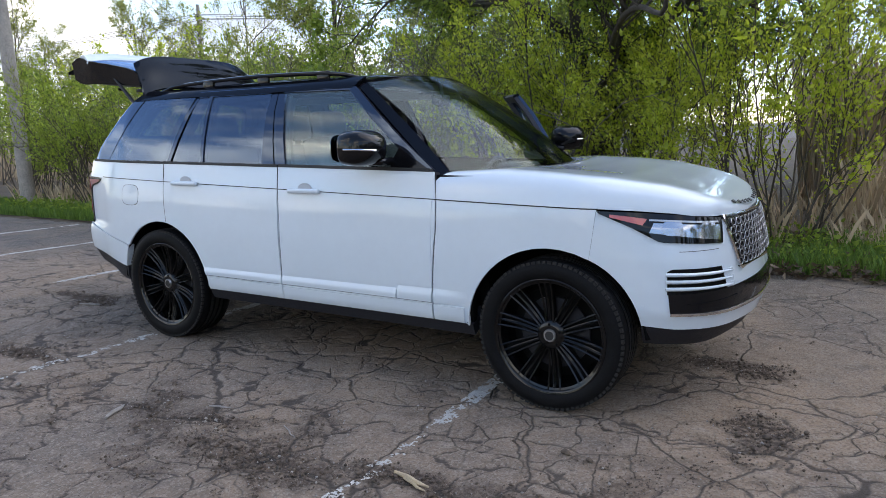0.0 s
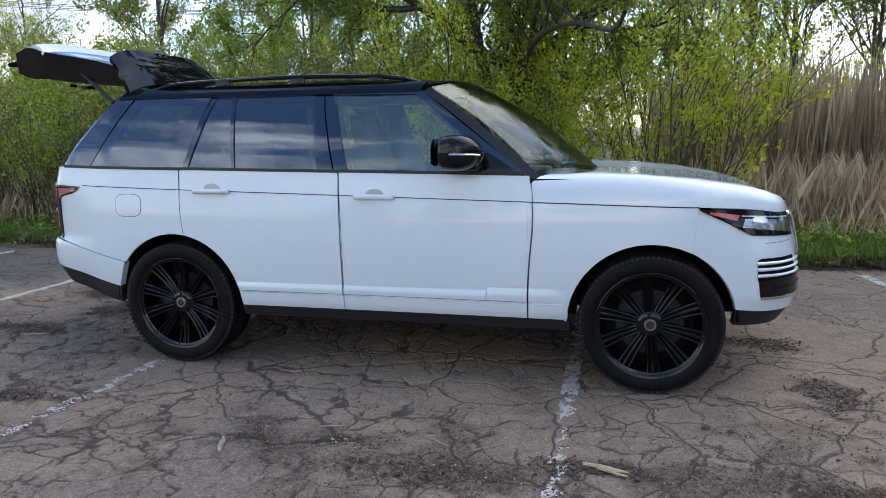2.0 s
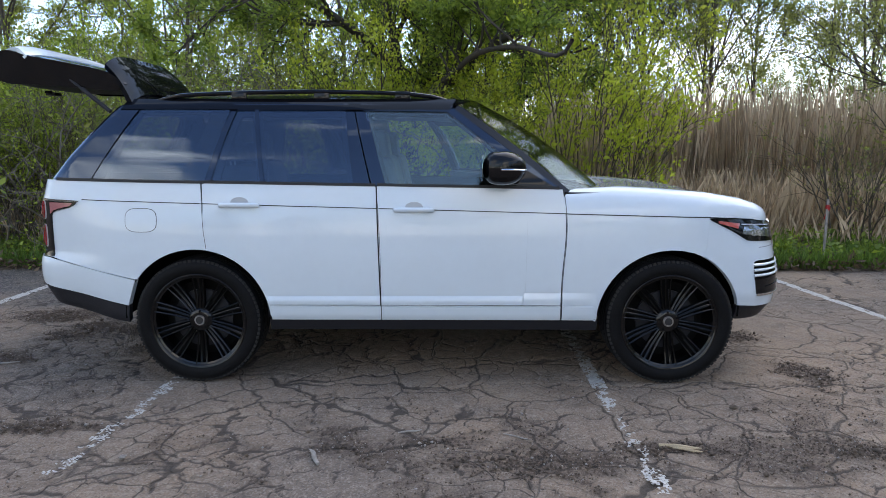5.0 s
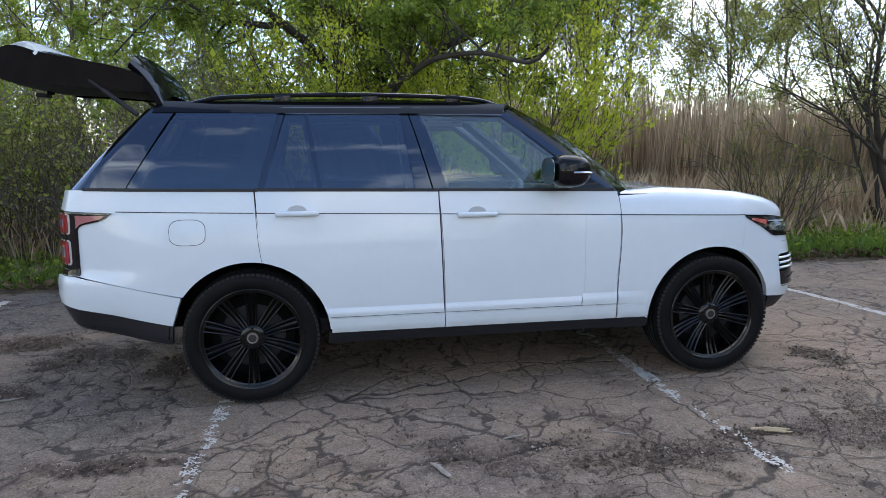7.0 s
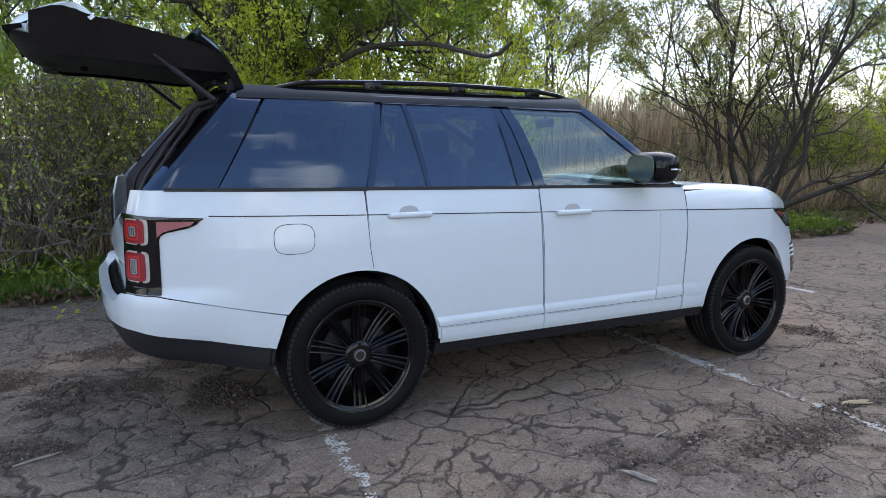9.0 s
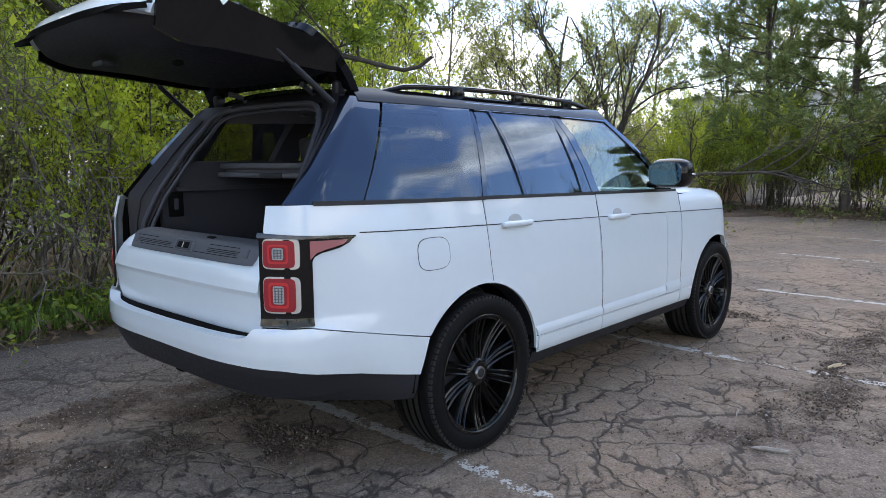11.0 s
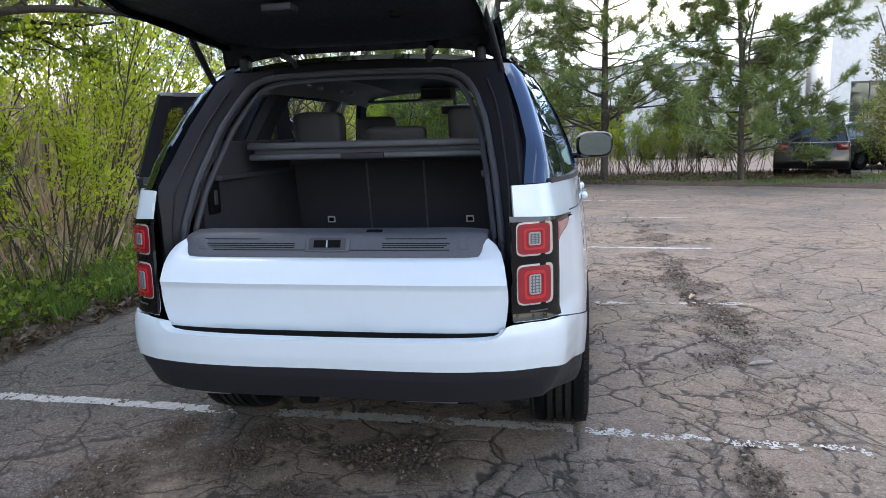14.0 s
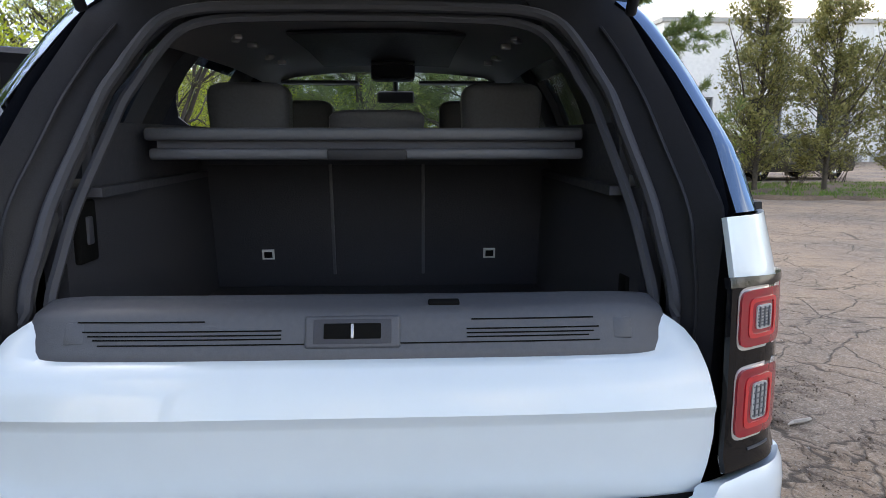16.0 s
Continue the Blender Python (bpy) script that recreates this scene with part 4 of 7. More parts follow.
    cup = [(handle_x + 0.055 * math.cos(a), base[1] + 0.0015, zc + 0.012 + 0.034 * max(0, math.sin(a))) for a in np.linspace(0, np.pi, 12)]
    cv = cup + [(x, y - 0.006, z) for x, y, z in cup]
    cf = [list(range(12)), list(range(23, 11, -1))] + [[i, i + 12, (i + 1) % 12 + 12, (i + 1) % 12] for i in range(12)]
    part("cup_shade", f((cv, cf)), mat_cup_shade, ob, smooth=0)
    # inner trim
    shown = body[3:] if kind == "rear" else body
    part("door_trim", f(solid(skin(shown, -0.017), 0.095)), M_PLASTIC, ob, "black door card")
    if kind == "rear":   # the painted fold at the trailing edge, with its rubber above
        part("door_edge", f(solid(skin(body[:4, :18], -0.017), 0.072)), M_PAINT, ob, "white painted door edge")
        part("door_edge", f(solid(skin(body[:4, 17:], -0.019), 0.080)), M_SEAL_SHADE, ob, "black rubber at the door edge")
    sill = ruled(xz([(x0 + 0.03, belt(x0) - 0.085), (x1 - 0.03, belt(x1) - 0.085)]), xz([(x0 + 0.03, belt(x0) - 0.010), (x1 - 0.03, belt(x1) - 0.012)]), 20, 4)
    part("card_top", f(solid(skin(sill, -0.105), 0.020)), M_GREYTRIM, ob, "grey padded top of the door card")
    if left:
        ob.rotation_euler = (0, 0, radians(-open_deg))
    return ob, f


mat_cup_shade = mat("cup_shade_grey", (0.42, 0.44, 0.46), 0.4, coat=0.5)
doors = {(k, l): door(k, l) for k in ("front", "rear") for l in (False, True)}

# shut lines of the closed doors
def shut_line(name, pts):
    a = np.array(resample([(float(s_of(x)), z) for x, z in pts], 24))
    g = np.stack([a - [0.0014, 0], a + [0.0014, 0]], 1)
    part(name, mirrored(solid(skin(g, 0.0009), 0.003)), M_SEAL_SHADE, car)
shut_line("shut_line", [(-1.419, belt(-1.42)), (-1.412, 1.10), (-1.403, 0.95), (-1.389, 0.848)])
shut_line("shut_line", [(-0.350, belt(-0.35)), (-0.336, 1.1), (-0.326, 0.90), (-0.320, 0.65), (-0.321, 0.41)])
shut_line("shut_line", [(0.772 + 0.018 * (1.24 - z) / 0.83 + 0.036 * math.exp(-((z - 1.0) / 0.28) ** 2) + 0.003, z) for z in np.linspace(1.20, 0.41, 14)])

# door mirrors
for left in (False, True):
    ob, f = doors[("front", left)]
    shell = []
    for i, u in enumerate(np.linspace(0, np.pi, 13)):
        for j, v in enumerate(np.linspace(0, 2 * np.pi, 25)[:-1]):
            sx, sy, sz = math.cos(u), math.sin(u) * math.copysign(abs(math.cos(v)) ** 0.62, math.cos(v)), math.sin(u) * math.copysign(abs(math.sin(v)) ** 0.62, math.sin(v))
            fx = 0.13 * sx if sx > 0 else 0.125 * math.copysign(abs(sx) ** 0.5, sx)
            shell.append((0.42 + fx, 1.055 + 0.135 * sy, 1.345 + 0.098 * sz - 0.012 * sy * 0))
    faces = []
    for i in range(12):
        for j in range(24):
            k = (j + 1) % 24
            faces.append([i * 24 + j, (i + 1) * 24 + j, (i + 1) * 24 + k, i * 24 + k])
    m = part("door_mirror", f((shell, faces)), M_BLACK, ob, "gloss black mirror housing")
    part("mirror_stalk", f(box(0.40, 0.87, 1.245, 0.52, 1.02, 1.29, 0.02, 3)), M_BLACK, ob)
    part("mirror_sail", f(solid(cabin(ruled([(0.50, belt(0.5) + 0.005), (0.755, belt(0.75))], [(0.50, belt(0.5) + 0.04), (0.54, 1.345)], 8, 5), 0.006), 0.02)), M_BLACK, ob)
    rim = [(0.291, 1.055 + 0.112 * math.copysign(abs(math.cos(a)) ** 0.6, math.cos(a)), 1.345 + 0.076 * math.copysign(abs(math.sin(a)) ** 0.6, math.sin(a))) for a in np.linspace(0, 2 * np.pi, 33)[:-1]]
    part("mirror_glass", f((rim + [(x - 0.004, y, z) for x, y, z in rim], [list(range(32)), list(range(63, 31, -1))] + [[i, i + 32, (i + 1) % 32 + 32, (i + 1) % 32] for i in range(32)])), M_MIRROR, ob, "mirror glass", smooth=0)
    blink = [(0.42 + 0.132 * math.cos(a), 1.055 + 0.139 * math.sin(a), 1.330 + 0.01 * math.sin(a)) for a in np.linspace(0.35, 1.75, 14)]
    part("mirror_lamp", f(tube(blink, 0.006, 6)), M_CHROME, ob, "thin clear repeater strip")


# ---- wheels ----
def wheel(x, y_out, steer=0.0):
    """An alloy wheel with its tyre; the face looks towards -y."""
    R, w = 0.393, 0.275
    barrel = revolve([(-0.118, 0.292), (-0.123, 0.303), (-0.128, 0.300), (-0.125, 0.288), (-0.10, 0.278), (0.0, 0.262), (0.11, 0.272), (0.125, 0.296), (0.13, 0.296), (0.128, 0.25), (0.0, 0.24), (-0.06, 0.262), (-0.11, 0.272), (-0.118, 0.292)], 64)
    ob = part("wheel", barrel, M_RIM, car, "gloss black alloy wheel", origin=(0, 0, 0))
    tyre = [(-0.112, 0.290), (-0.130, 0.305), (-0.1375, 0.33), (-0.1365, 0.355), (-0.127, 0.376), (-0.112, 0.3885), (-0.098, 0.392)]
    for k in (-0.062, -0.022, 0.022, 0.062):
        tyre += [(k - 0.007, 0.394), (k - 0.006, 0.384), (k + 0.006, 0.384), (k + 0.007, 0.394)]
    tyre += [(0.098, 0.392), (0.112, 0.3885), (0.127, 0.376), (0.1365, 0.355), (0.1375, 0.33), (0.130, 0.305), (0.112, 0.290)]
    part("tyre", revolve(tyre, 72), M_TYRE, ob, "black low-profile tyre")
    # shoulder blocks of the tread
    for side in (-1, 1):
        lugs = []
        for k in range(84):
            lugs.append(moved(box(-0.0105, side * 0.117 - 0.012, 0.3720, 0.0090, side * 0.117 + 0.010, 0.3868), Matrix.Rotation(2 * math.pi * (k + 0.25 * side) / 84, 4, "Y") ))
        part("tread", join(*lugs), M_TREAD, ob, "tread blocks", smooth=0)
    # ribs of the tread, split by fine sipes
    for k0, k1 in ((-0.054, -0.030), (-0.014, 0.014), (0.030, 0.054)):
        blocks = [moved(box(-0.0150, k0, 0.3880, 0.0125, k1, 0.3942), Matrix.Rotation(2 * math.pi * q / 84, 4, "Y")) for q in range(84)]
        part("tread", join(*blocks), M_TREAD, ob, "tread blocks", smooth=0)
    # brake disc
    part("brake_disc", revolve([(-0.03, 0.07), (-0.03, 0.185), (-0.01, 0.185), (-0.01, 0.07)], 40), M_PLASTIC, ob)
    part("inner_dish", revolve([(0.0, 0.0), (0.0, 0.262)], 40), M_SHADOWGAP, ob)
    # ten broad spokes, each a sunk web between three slim ridges
    def bar(a, off0, off1, wid, deep, y0, y1, crown):
        c, s = math.cos(a), math.sin(a)
        rows = []
        for q in np.linspace(0, 1, 8):
            r = 0.058 + q * 0.230
            off = off0 + (off1 - off0) * q
            yy = y0 + (y1 - y0) * q ** 2 + 0.010 * math.sin(q * math.pi)
            rows.append([(r * c - (off + k * wid) * s, yy - crown * (1 - k * k), r * s + (off + k * wid) * c) for k in (-1, -0.5, 0, 0.5, 1)])
        return solid(np.array(rows), deep, (0, 0.5, 0))
    for k in range(10):
        a = 2 * math.pi * (k + 0.5) / 10
        part("spoke", bar(a, 0.0, 0.0, 0.021, 0.03, -0.066, -0.090, 0.0), M_SHADOWGAP, ob)
        for side in (-1, 0, 1):
            part("spoke_ridge", bar(a, side * 0.017, side * 0.033, 0.0036 if side else 0.0030, 0.010, -0.092 + 0.004 * (side == 0), -0.118 + 0.005 * (side == 0), 0.004), M_RIM, ob)
    part("rim_lip", revolve([(-0.122, 0.284), (-0.127, 0.288), (-0.1285, 0.294), (-0.125, 0.300), (-0.118, 0.302)], 72), M_RIM, ob)
    part("hub", revolve([(-0.088, 0.0), (-0.100, 0.03), (-0.100, 0.052), (-0.095, 0.068), (-0.075, 0.082), (0.02, 0.085)], 32), M_RIM, ob)
    part("hub_cap", revolve([(-0.109, 0.0), (-0.109, 0.030), (-0.104, 0.0335), (-0.098, 0.034)], 32), M_STEEL, ob, "silver centre cap")
    part("cap_badge", revolve([(-0.1105, 0.0), (-0.1105, 0.023), (-0.108, 0.024)], 24), M_SEAL_SHADE, ob)
    for k in range(5):
        a = 2 * math.pi * k / 5 + 0.3
        part("wheel_nut", moved(revolve([(-0.102, 0.0), (-0.102, 0.007), (-0.092, 0.009)], 8), Matrix.Translation((0.056 * math.cos(a), 0, 0.056 * math.sin(a)))), M_SHADOWGAP, ob)
    ob.matrix_basis = pose(x, y_out, 0.393, 0, 0, steer)
    return ob
first = wheel(-1.461, -0.835)
for x, y, rz in ((1.461, -0.835, 0), (-1.461, 0.835, 180), (1.461, 0.835, 180)):
    w = copy_thing(first, pose(x, y, 0.393, 0, 37 + 20 * x, rz))

# ---- rear lamps ----
M_BRIGHTRED = mat("bright_red_guide", (0.52, 0.018, 0.024), 0.15, coat=1.0)
def rounded_on(s0, s1, z0, z1, lift, thick, power=5.0, hole=0.0):
    """A rounded square on the skin; hole: the share of it that is left open in its middle."""
    cs, cz, hs, hz = (s0 + s1) / 2, (z0 + z1) / 2, (s1 - s0) / 2, (z1 - z0) / 2
    a = np.linspace(0, 2 * np.pi, 41)
    ring = np.stack([cs + hs * np.sign(np.cos(a)) * np.abs(np.cos(a)) ** (2 / power), cz + hz * np.sign(np.sin(a)) * np.abs(np.sin(a)) ** (2 / power)], -1)
    mid = np.array([cs, cz])
    t = np.linspace(max(hole, 0.02), 1, 4)[None, :, None]
    return solid(skin(mid + (ring[:, None] - mid) * t, lift), thick)


sA, sB = sr(0.698), float(s_of(-2.402))
# the smoked cover, with a prong that runs forward along the crease
def along(pts):
    return [(sB + d, z) for d, z in pts]
cover = solid(skin(ruled([(sA, 0.785), (sB + 0.004, 0.785)], [(sA, 1.136), (sB + 0.004, 1.132)], 24, 12), 0.006), 0.012)
prong = solid(skin(ruled(along([(0.0, 1.030), (0.012, 1.058), (0.04, 1.072), (0.13, 1.090), (0.172, 1.108), (0.192, 1.128)]), along([(0.0, 1.132), (0.012, 1.132), (0.04, 1.131), (0.13, 1.130), (0.175, 1.130), (0.198, 1.130)]), 24, 5), 0.006), 0.012)
M_PINK = mat("pale_red_lens", (0.36, 0.12, 0.125), 0.12, coat=1.0)
M_SILVERRING = mat("silver_ring", (0.62, 0.60, 0.60), 0.22, metal=0.5, coat=1.0)
for left in (False, True):
    f = (lambda g: g) if left else mirrored
    lamp = part("rear_lamp", f(join(cover, prong)), M_SMOKE, car, "rear lamp with smoked cover and two red squares")
    part("lamp_trim", f(solid(skin(ruled([(sA - 0.008, 1.138), (sB, 1.133), (sB + 0.2, 1.131)], [(sA - 0.008, 1.158), (sB, 1.146), (sB + 0.203, 1.137)], 24, 3), 0.010), 0.014)), M_DARKCHROME, lamp, "dark chrome upper trim")
    for z0, z1 in ((1.022, 1.130), (0.846, 0.980)):
        s0, s1 = sA + 0.022, sA + 0.160
        part("lamp_ring", f(rounded_on(s0 - 0.004, s1 + 0.026, z0 - 0.007, z1 + 0.006, 0.0068, 0.006, 7)), M_SILVERRING, lamp, "silver outer ring")
        part("red_lens", f(rounded_on(s0, s1 + 0.004, z0, z1, 0.0115, 0.006, 7)), M_RED, lamp, "red lens")
        part("red_light_guide", f(rounded_on(s0 + 0.022, s1 - 0.026, z0 + 0.016, z1 - 0.016, 0.0130, 0.004, 7, 0.80)), M_BRIGHTRED, lamp, "bright red light guide")
        c0, c1, d0, d1 = s0 + 0.042, s1 - 0.048, z0 + 0.032, z1 - 0.030
        core = part("clear_core", f(rounded_on(c0, c1, d0, d1, 0.0140, 0.004, 7)), M_CLEAR, lamp, "clear ribbed centre")
        bars = [solid(skin(ruled([(c0 + 0.004, zq - 0.0015), (c1 - 0.004, zq - 0.0015)], [(c0 + 0.004, zq + 0.0015), (c1 - 0.004, zq + 0.0015)], 4, 2), 0.0152), 0.002) for zq in np.linspace(d0 + 0.008, d1 - 0.008, 6)]
        bars += [solid(skin(ruled([(sq - 0.0018, d0 + 0.004), (sq + 0.0018, d0 + 0.004)], [(sq - 0.0018, d1 - 0.004), (sq + 0.0018, d1 - 0.004)], 2, 4), 0.0156), 0.002) for sq in np.linspace(c0 + 0.010, c1 - 0.010, 3)]
        for bar_ in bars:
            part("core_bar", f(bar_), M_GREYTRIM, core)
    part("prong_lens", f(solid(skin(ruled(along([(-0.006, 1.050), (0.02, 1.074), (0.06, 1.086), (0.145, 1.104)]), along([(-0.006, 1.124), (0.02, 1.124), (0.06, 1.123), (0.165, 1.122)]), 14, 4), 0.0088), 0.004)), M_PINK, lamp, "pale red side marker")
    # thin grey bar for the tiny lettering on the lamp cover
    part("cover_lettering", f(solid(skin(ruled([(sA + 0.07, 0.814), (sA + 0.15, 0.814)], [(sA + 0.07, 0.819), (sA + 0.15, 0.819)], 8, 2), 0.0085), 0.003)), M_GREYTRIM, lamp)

# ---- headlamps, grille, vents ----
def sy(y):
    return float(np.interp(-y, -PLAN[350:, 1], _PS[350:]))
hl = ruled([(float(s_of(1.705)), 1.020), (float(s_of(1.85)), 0.955), (float(s_of(1.98)), 0.885), (sy(0.63), 0.868)], [(float(s_of(1.69)), 1.034), (float(s_of(1.9)), 1.022), (float(s_of(2.08)), 1.008), (sy(0.60), 0.985)], 26, 8)
for left in (False, True):
    f = (lambda g: g) if left else mirrored
    head = part("headlamp", f(solid(skin(hl, 0.007), 0.02)), M_SMOKE, car, "clear headlamp with dark inside")
    part("turn_signal", f(solid(skin(ruled([(float(s_of(1.75)), 1.004), (float(s_of(1.90)), 0.965)], [(float(s_of(1.75)), 1.018), (float(s_of(1.92)), 0.995)], 8, 4), 0.0095), 0.004)), M_AMBER, head, "amber side marker")
    for z0, z1, ya, yb in ((0.915, 0.985, 1.99, 2.09),):
        part("lamp_unit", f(rounded_on(float(s_of(ya)), float(s_of(yb)), z0, z1, 0.0095, 0.004, 3)), M_SILVER, head, "silver projector unit")
    part("lamp_unit", f(rounded_on(sy(0.755), sy(0.665), 0.895, 0.975, 0.0095, 0.004, 3)), M_SILVER, head)
    part("lamp_bowl", f(solid(skin(ruled([(float(s_of(1.93)), 0.930), (sy(0.65), 0.885)], [(float(s_of(1.95)), 0.975), (sy(0.63), 0.955)], 16, 4), 0.0085), 0.003)), M_SILVER, head, "silver lamp bowl")
    part("light_guide", f(solid(skin(ruled([(float(s_of(1.93)), 0.985), (sy(0.64), 0.965)], [(float(s_of(1.93)), 0.993), (sy(0.64), 0.973)], 14, 2), 0.0105), 0.003)), M_CLEAR, head)
    # grille half, with a lattice of bright hexagon edges
    gz0, gz1 = 0.735, 0.985
    gr = part("grille", f(solid(skin(ruled([(sy(0.50), gz0), (S_NOSE, gz0)], [(sy(0.585), gz1), (S_NOSE, gz1 - 0.01)], 20, 8), 0.008), 0.02)), M_BLACK, car, "black grille with silver honeycomb bars")
    bars = []
    for r in range(6):
        zz = gz0 + 0.028 + r * 0.038
        for c in range(9):
            ss = sy(0.52 + 0.05 * (zz - gz0) / 0.25) + 0.035 + c * 0.062 + (0.031 if r % 2 else 0)
            if ss > S_NOSE - 0.02:
                continue
            pts = skin(np.array([[ss - 0.028, zz], [ss - 0.016, zz + 0.015], [ss + 0.016, zz + 0.015], [ss + 0.028, zz], [ss + 0.016, zz - 0.015], [ss - 0.016, zz - 0.015]]), 0.012)
            bars.append(tube(pts, 0.0034, 5, closed=True))
    part("honeycomb", f(join(*bars)), M_STEEL, gr, "silver mesh bars")
    part("grille_frame", f(tube(resample(skin(np.array([[S_NOSE, gz1 - 0.005], [sy(0.3), gz1], [sy(0.585), gz1 + 0.002], [sy(0.54), (gz0 + gz1) / 2], [sy(0.495), gz0 - 0.004], [S_NOSE, gz0 - 0.006]]), 0.008), 40), 0.009, 6)), M_CHROME, gr, "bright frame")
    # bumper intakes: a stack of white blades over dark slots, and one long dark opening below that runs round to the plate
    part("side_intake", f(solid(skin(ruled([(float(s_of(2.015)), 0.640), (sy(0.63), 0.652)], [(float(s_of(2.015)), 0.748), (float(s_of(2.035)), 0.760), (sy(0.66), 0.762)], 20, 6), 0.003), 0.02)), M_BLACK, car, "dark slots in the bumper corner")
    for z in (0.668, 0.701, 0.734):
        lo, hi = [(float(s_of(2.008)), z - 0.010), (sy(0.66), z - 0.007), (sy(0.585), z + 0.001)], [(float(s_of(2.008)), z + 0.009), (sy(0.66), z + 0.008), (sy(0.585), z + 0.003)]
        part("intake_blade", f(solid(skin(ruled(lo, hi, 20, 4), np.array([0.004, 0.013, 0.014, 0.006])[None, :]), 0.012)), M_PAINT, car, "white intake blade")
    part("low_intake", f(solid(skin(ruled([(float(s_of(2.03)), 0.552), (S_NOSE, 0.552)], [(float(s_of(2.02)), 0.640), (sy(0.63), 0.655), (S_NOSE, 0.668)], 26, 5), 0.004), 0.02)), M_BLACK, car, "long dark lower intake")
    part("intake_fin", f(solid(skin(ruled([(float(s_of(2.10)), 0.592), (sy(0.55), 0.602)], [(float(s_of(2.10)), 0.596), (sy(0.55), 0.612)], 12, 3), 0.010), 0.008)), M_BLACK, car)
    part("intake_trim", f(solid(skin(ruled([(float(s_of(2.03)), 0.538), (S_NOSE, 0.530)], [(float(s_of(2.03)), 0.552), (S_NOSE, 0.551)], 24, 3), 0.009), 0.012)), M_CHROME, car, "bright lower trim")
    part("bumper_line", f(solid(skin(ruled([(float(s_of(2.07)), 0.838), (sy(0.66), 0.842)], [(float(s_of(2.07)), 0.841), (sy(0.66), 0.845)], 10, 2), 0.0012), 0.003)), M_GREYTRIM, car)
    part("parking_sensor", f(rounded_on(float(s_of(1.895)), float(s_of(1.92)), 0.563, 0.588, 0.002, 0.003, 2)), M_PAINT, car)

# dark raised shapes where the maker's name stands on the bonnet
for k in range(10):
    y = (k - 4.5) * 0.075 + (0.03 if k > 4 else -0.03)
    xx = float(np.interp(abs(y), [0, 0.25, 0.45], [2.262, 2.245, 2.205]))
    part("bonnet_badge", moved(box(-0.012, -0.022, -0.002, 0.012, 0.022, 0.002, 0.001), pose(xx, y, float(np.interp(xx, [2.17, 2.235, 2.295], [1.066, 1.034, 1.002])) + 0.002, 0, 30, 0)), M_SEAL_SHADE, car)


# ---- lower tailgate, load sill, raised upper tailgate ----
GATE = [(1.072, -2.462), (1.05, -2.485), (1.025, -2.505), (1.00, -2.522), (0.965, -2.540), (0.915, -2.556), (0.893, -2.546), (0.80, -2.540), (0.731, -2.530)]
def gate_point(v, z):
    """v from -1 to 1 across the lower tailgate."""
    half = np.interp(z, [0.731, 0.80, 0.863, 0.92, 0.98, 1.02, 1.05, 1.072], [0.655, 0.668, 0.674, 0.670, 0.660, 0.647, 0.626, 0.592])
    zs, xs = [g[0] for g in GATE][::-1], [g[1] for g in GATE][::-1]
    y = v * half
    edge = np.clip((abs(v) - 0.88) / 0.07, 0, 1)
    low = z - (1 - edge) * max(0.0, z - 1.0) * 0.78   # the lip dips under the load sill
    return (np.interp(z, zs, xs) + 0.022 * abs(v) ** 4, y, low)
gz = np.concatenate([np.linspace(0.731, 0.888, 6), np.linspace(0.893, 0.915, 3), np.linspace(0.93, 1.072, 12)])
gg = np.array([[gate_point(v, z) for z in gz] for v in np.r_[-1, -0.99, -0.97, np.linspace(-0.94, 0.94, 37), 0.97, 0.99, 1]])
gate = part("lower_tailgate", solid(gg, 0.02, (0, 0, 0.9)), M_PAINT, car, "white lower tailgate, closed", smooth=25)
sill_prof = [(-2.502, 1.000), (-2.505, 1.008), (-2.500, 1.018), (-2.472, 1.078), (-2.460, 1.090), (-2.43, 1.098), (-2.39, 1.104), (-2.372, 1.096)]
sg = np.array([[(x + 0.016 * abs(v) ** 4 + 0.010 * abs(v) ** 24, v * (0.594 - 0.008 * max(0, (z - 1.085) / 0.02) ** 2 - 0.010 * max(0, (1.016 - z) / 0.016) ** 2), z - 0.010 * abs(v) ** 16) for x, z in resample(sill_prof, 16)] for v in np.r_[-1, -0.995, -0.985, -0.97, np.linspace(-0.95, 0.95, 29), 0.97, 0.985, 0.995, 1]])
plate = part("load_sill", solid(sg, 0.03, (-2.2, 0, 0.7)), M_GREYTRIM, gate, "grey plastic load sill")
def on_sill(t, y, lift=0.0022):
    """A place on the load sill's sloping face: t from its foot to its head."""
    return (-2.500 + 0.028 * t - 0.9 * lift + 0.016 * abs(y / 0.596) ** 4, y, 1.018 + 0.060 * t + 0.42 * lift)
# raised black strips stand in for the shade of the sill's grooves
for t, y0, y1 in ((0.25, 0.46, -0.46), (0.40, 0.47, 0.13), (0.51, 0.48, 0.13), (0.63, 0.49, 0.13), (0.90, 0.50, 0.27), (0.40, -0.21, -0.44), (0.51, -0.21, -0.45), (0.63, -0.21, -0.46), (0.90, -0.22, -0.45)):
    g = np.array([[on_sill(t - 0.018, y), on_sill(t + 0.018, y)] for y in np.linspace(y0, y1, 8)])
    part("sill_groove_shade", solid(g, 0.003, (-1.4, 0, 0.6)), M_SHADOWGAP, plate)
slope = pose(-2.4835, 0.0, 1.052, 0, -65, 0)
latch = part("latch_bezel", moved(box(-0.030, -0.088, -0.012, 0.031, 0.088, 0.006, 0.006, 3), slope), M_GREYTRIM, gate, "grey latch bezel")
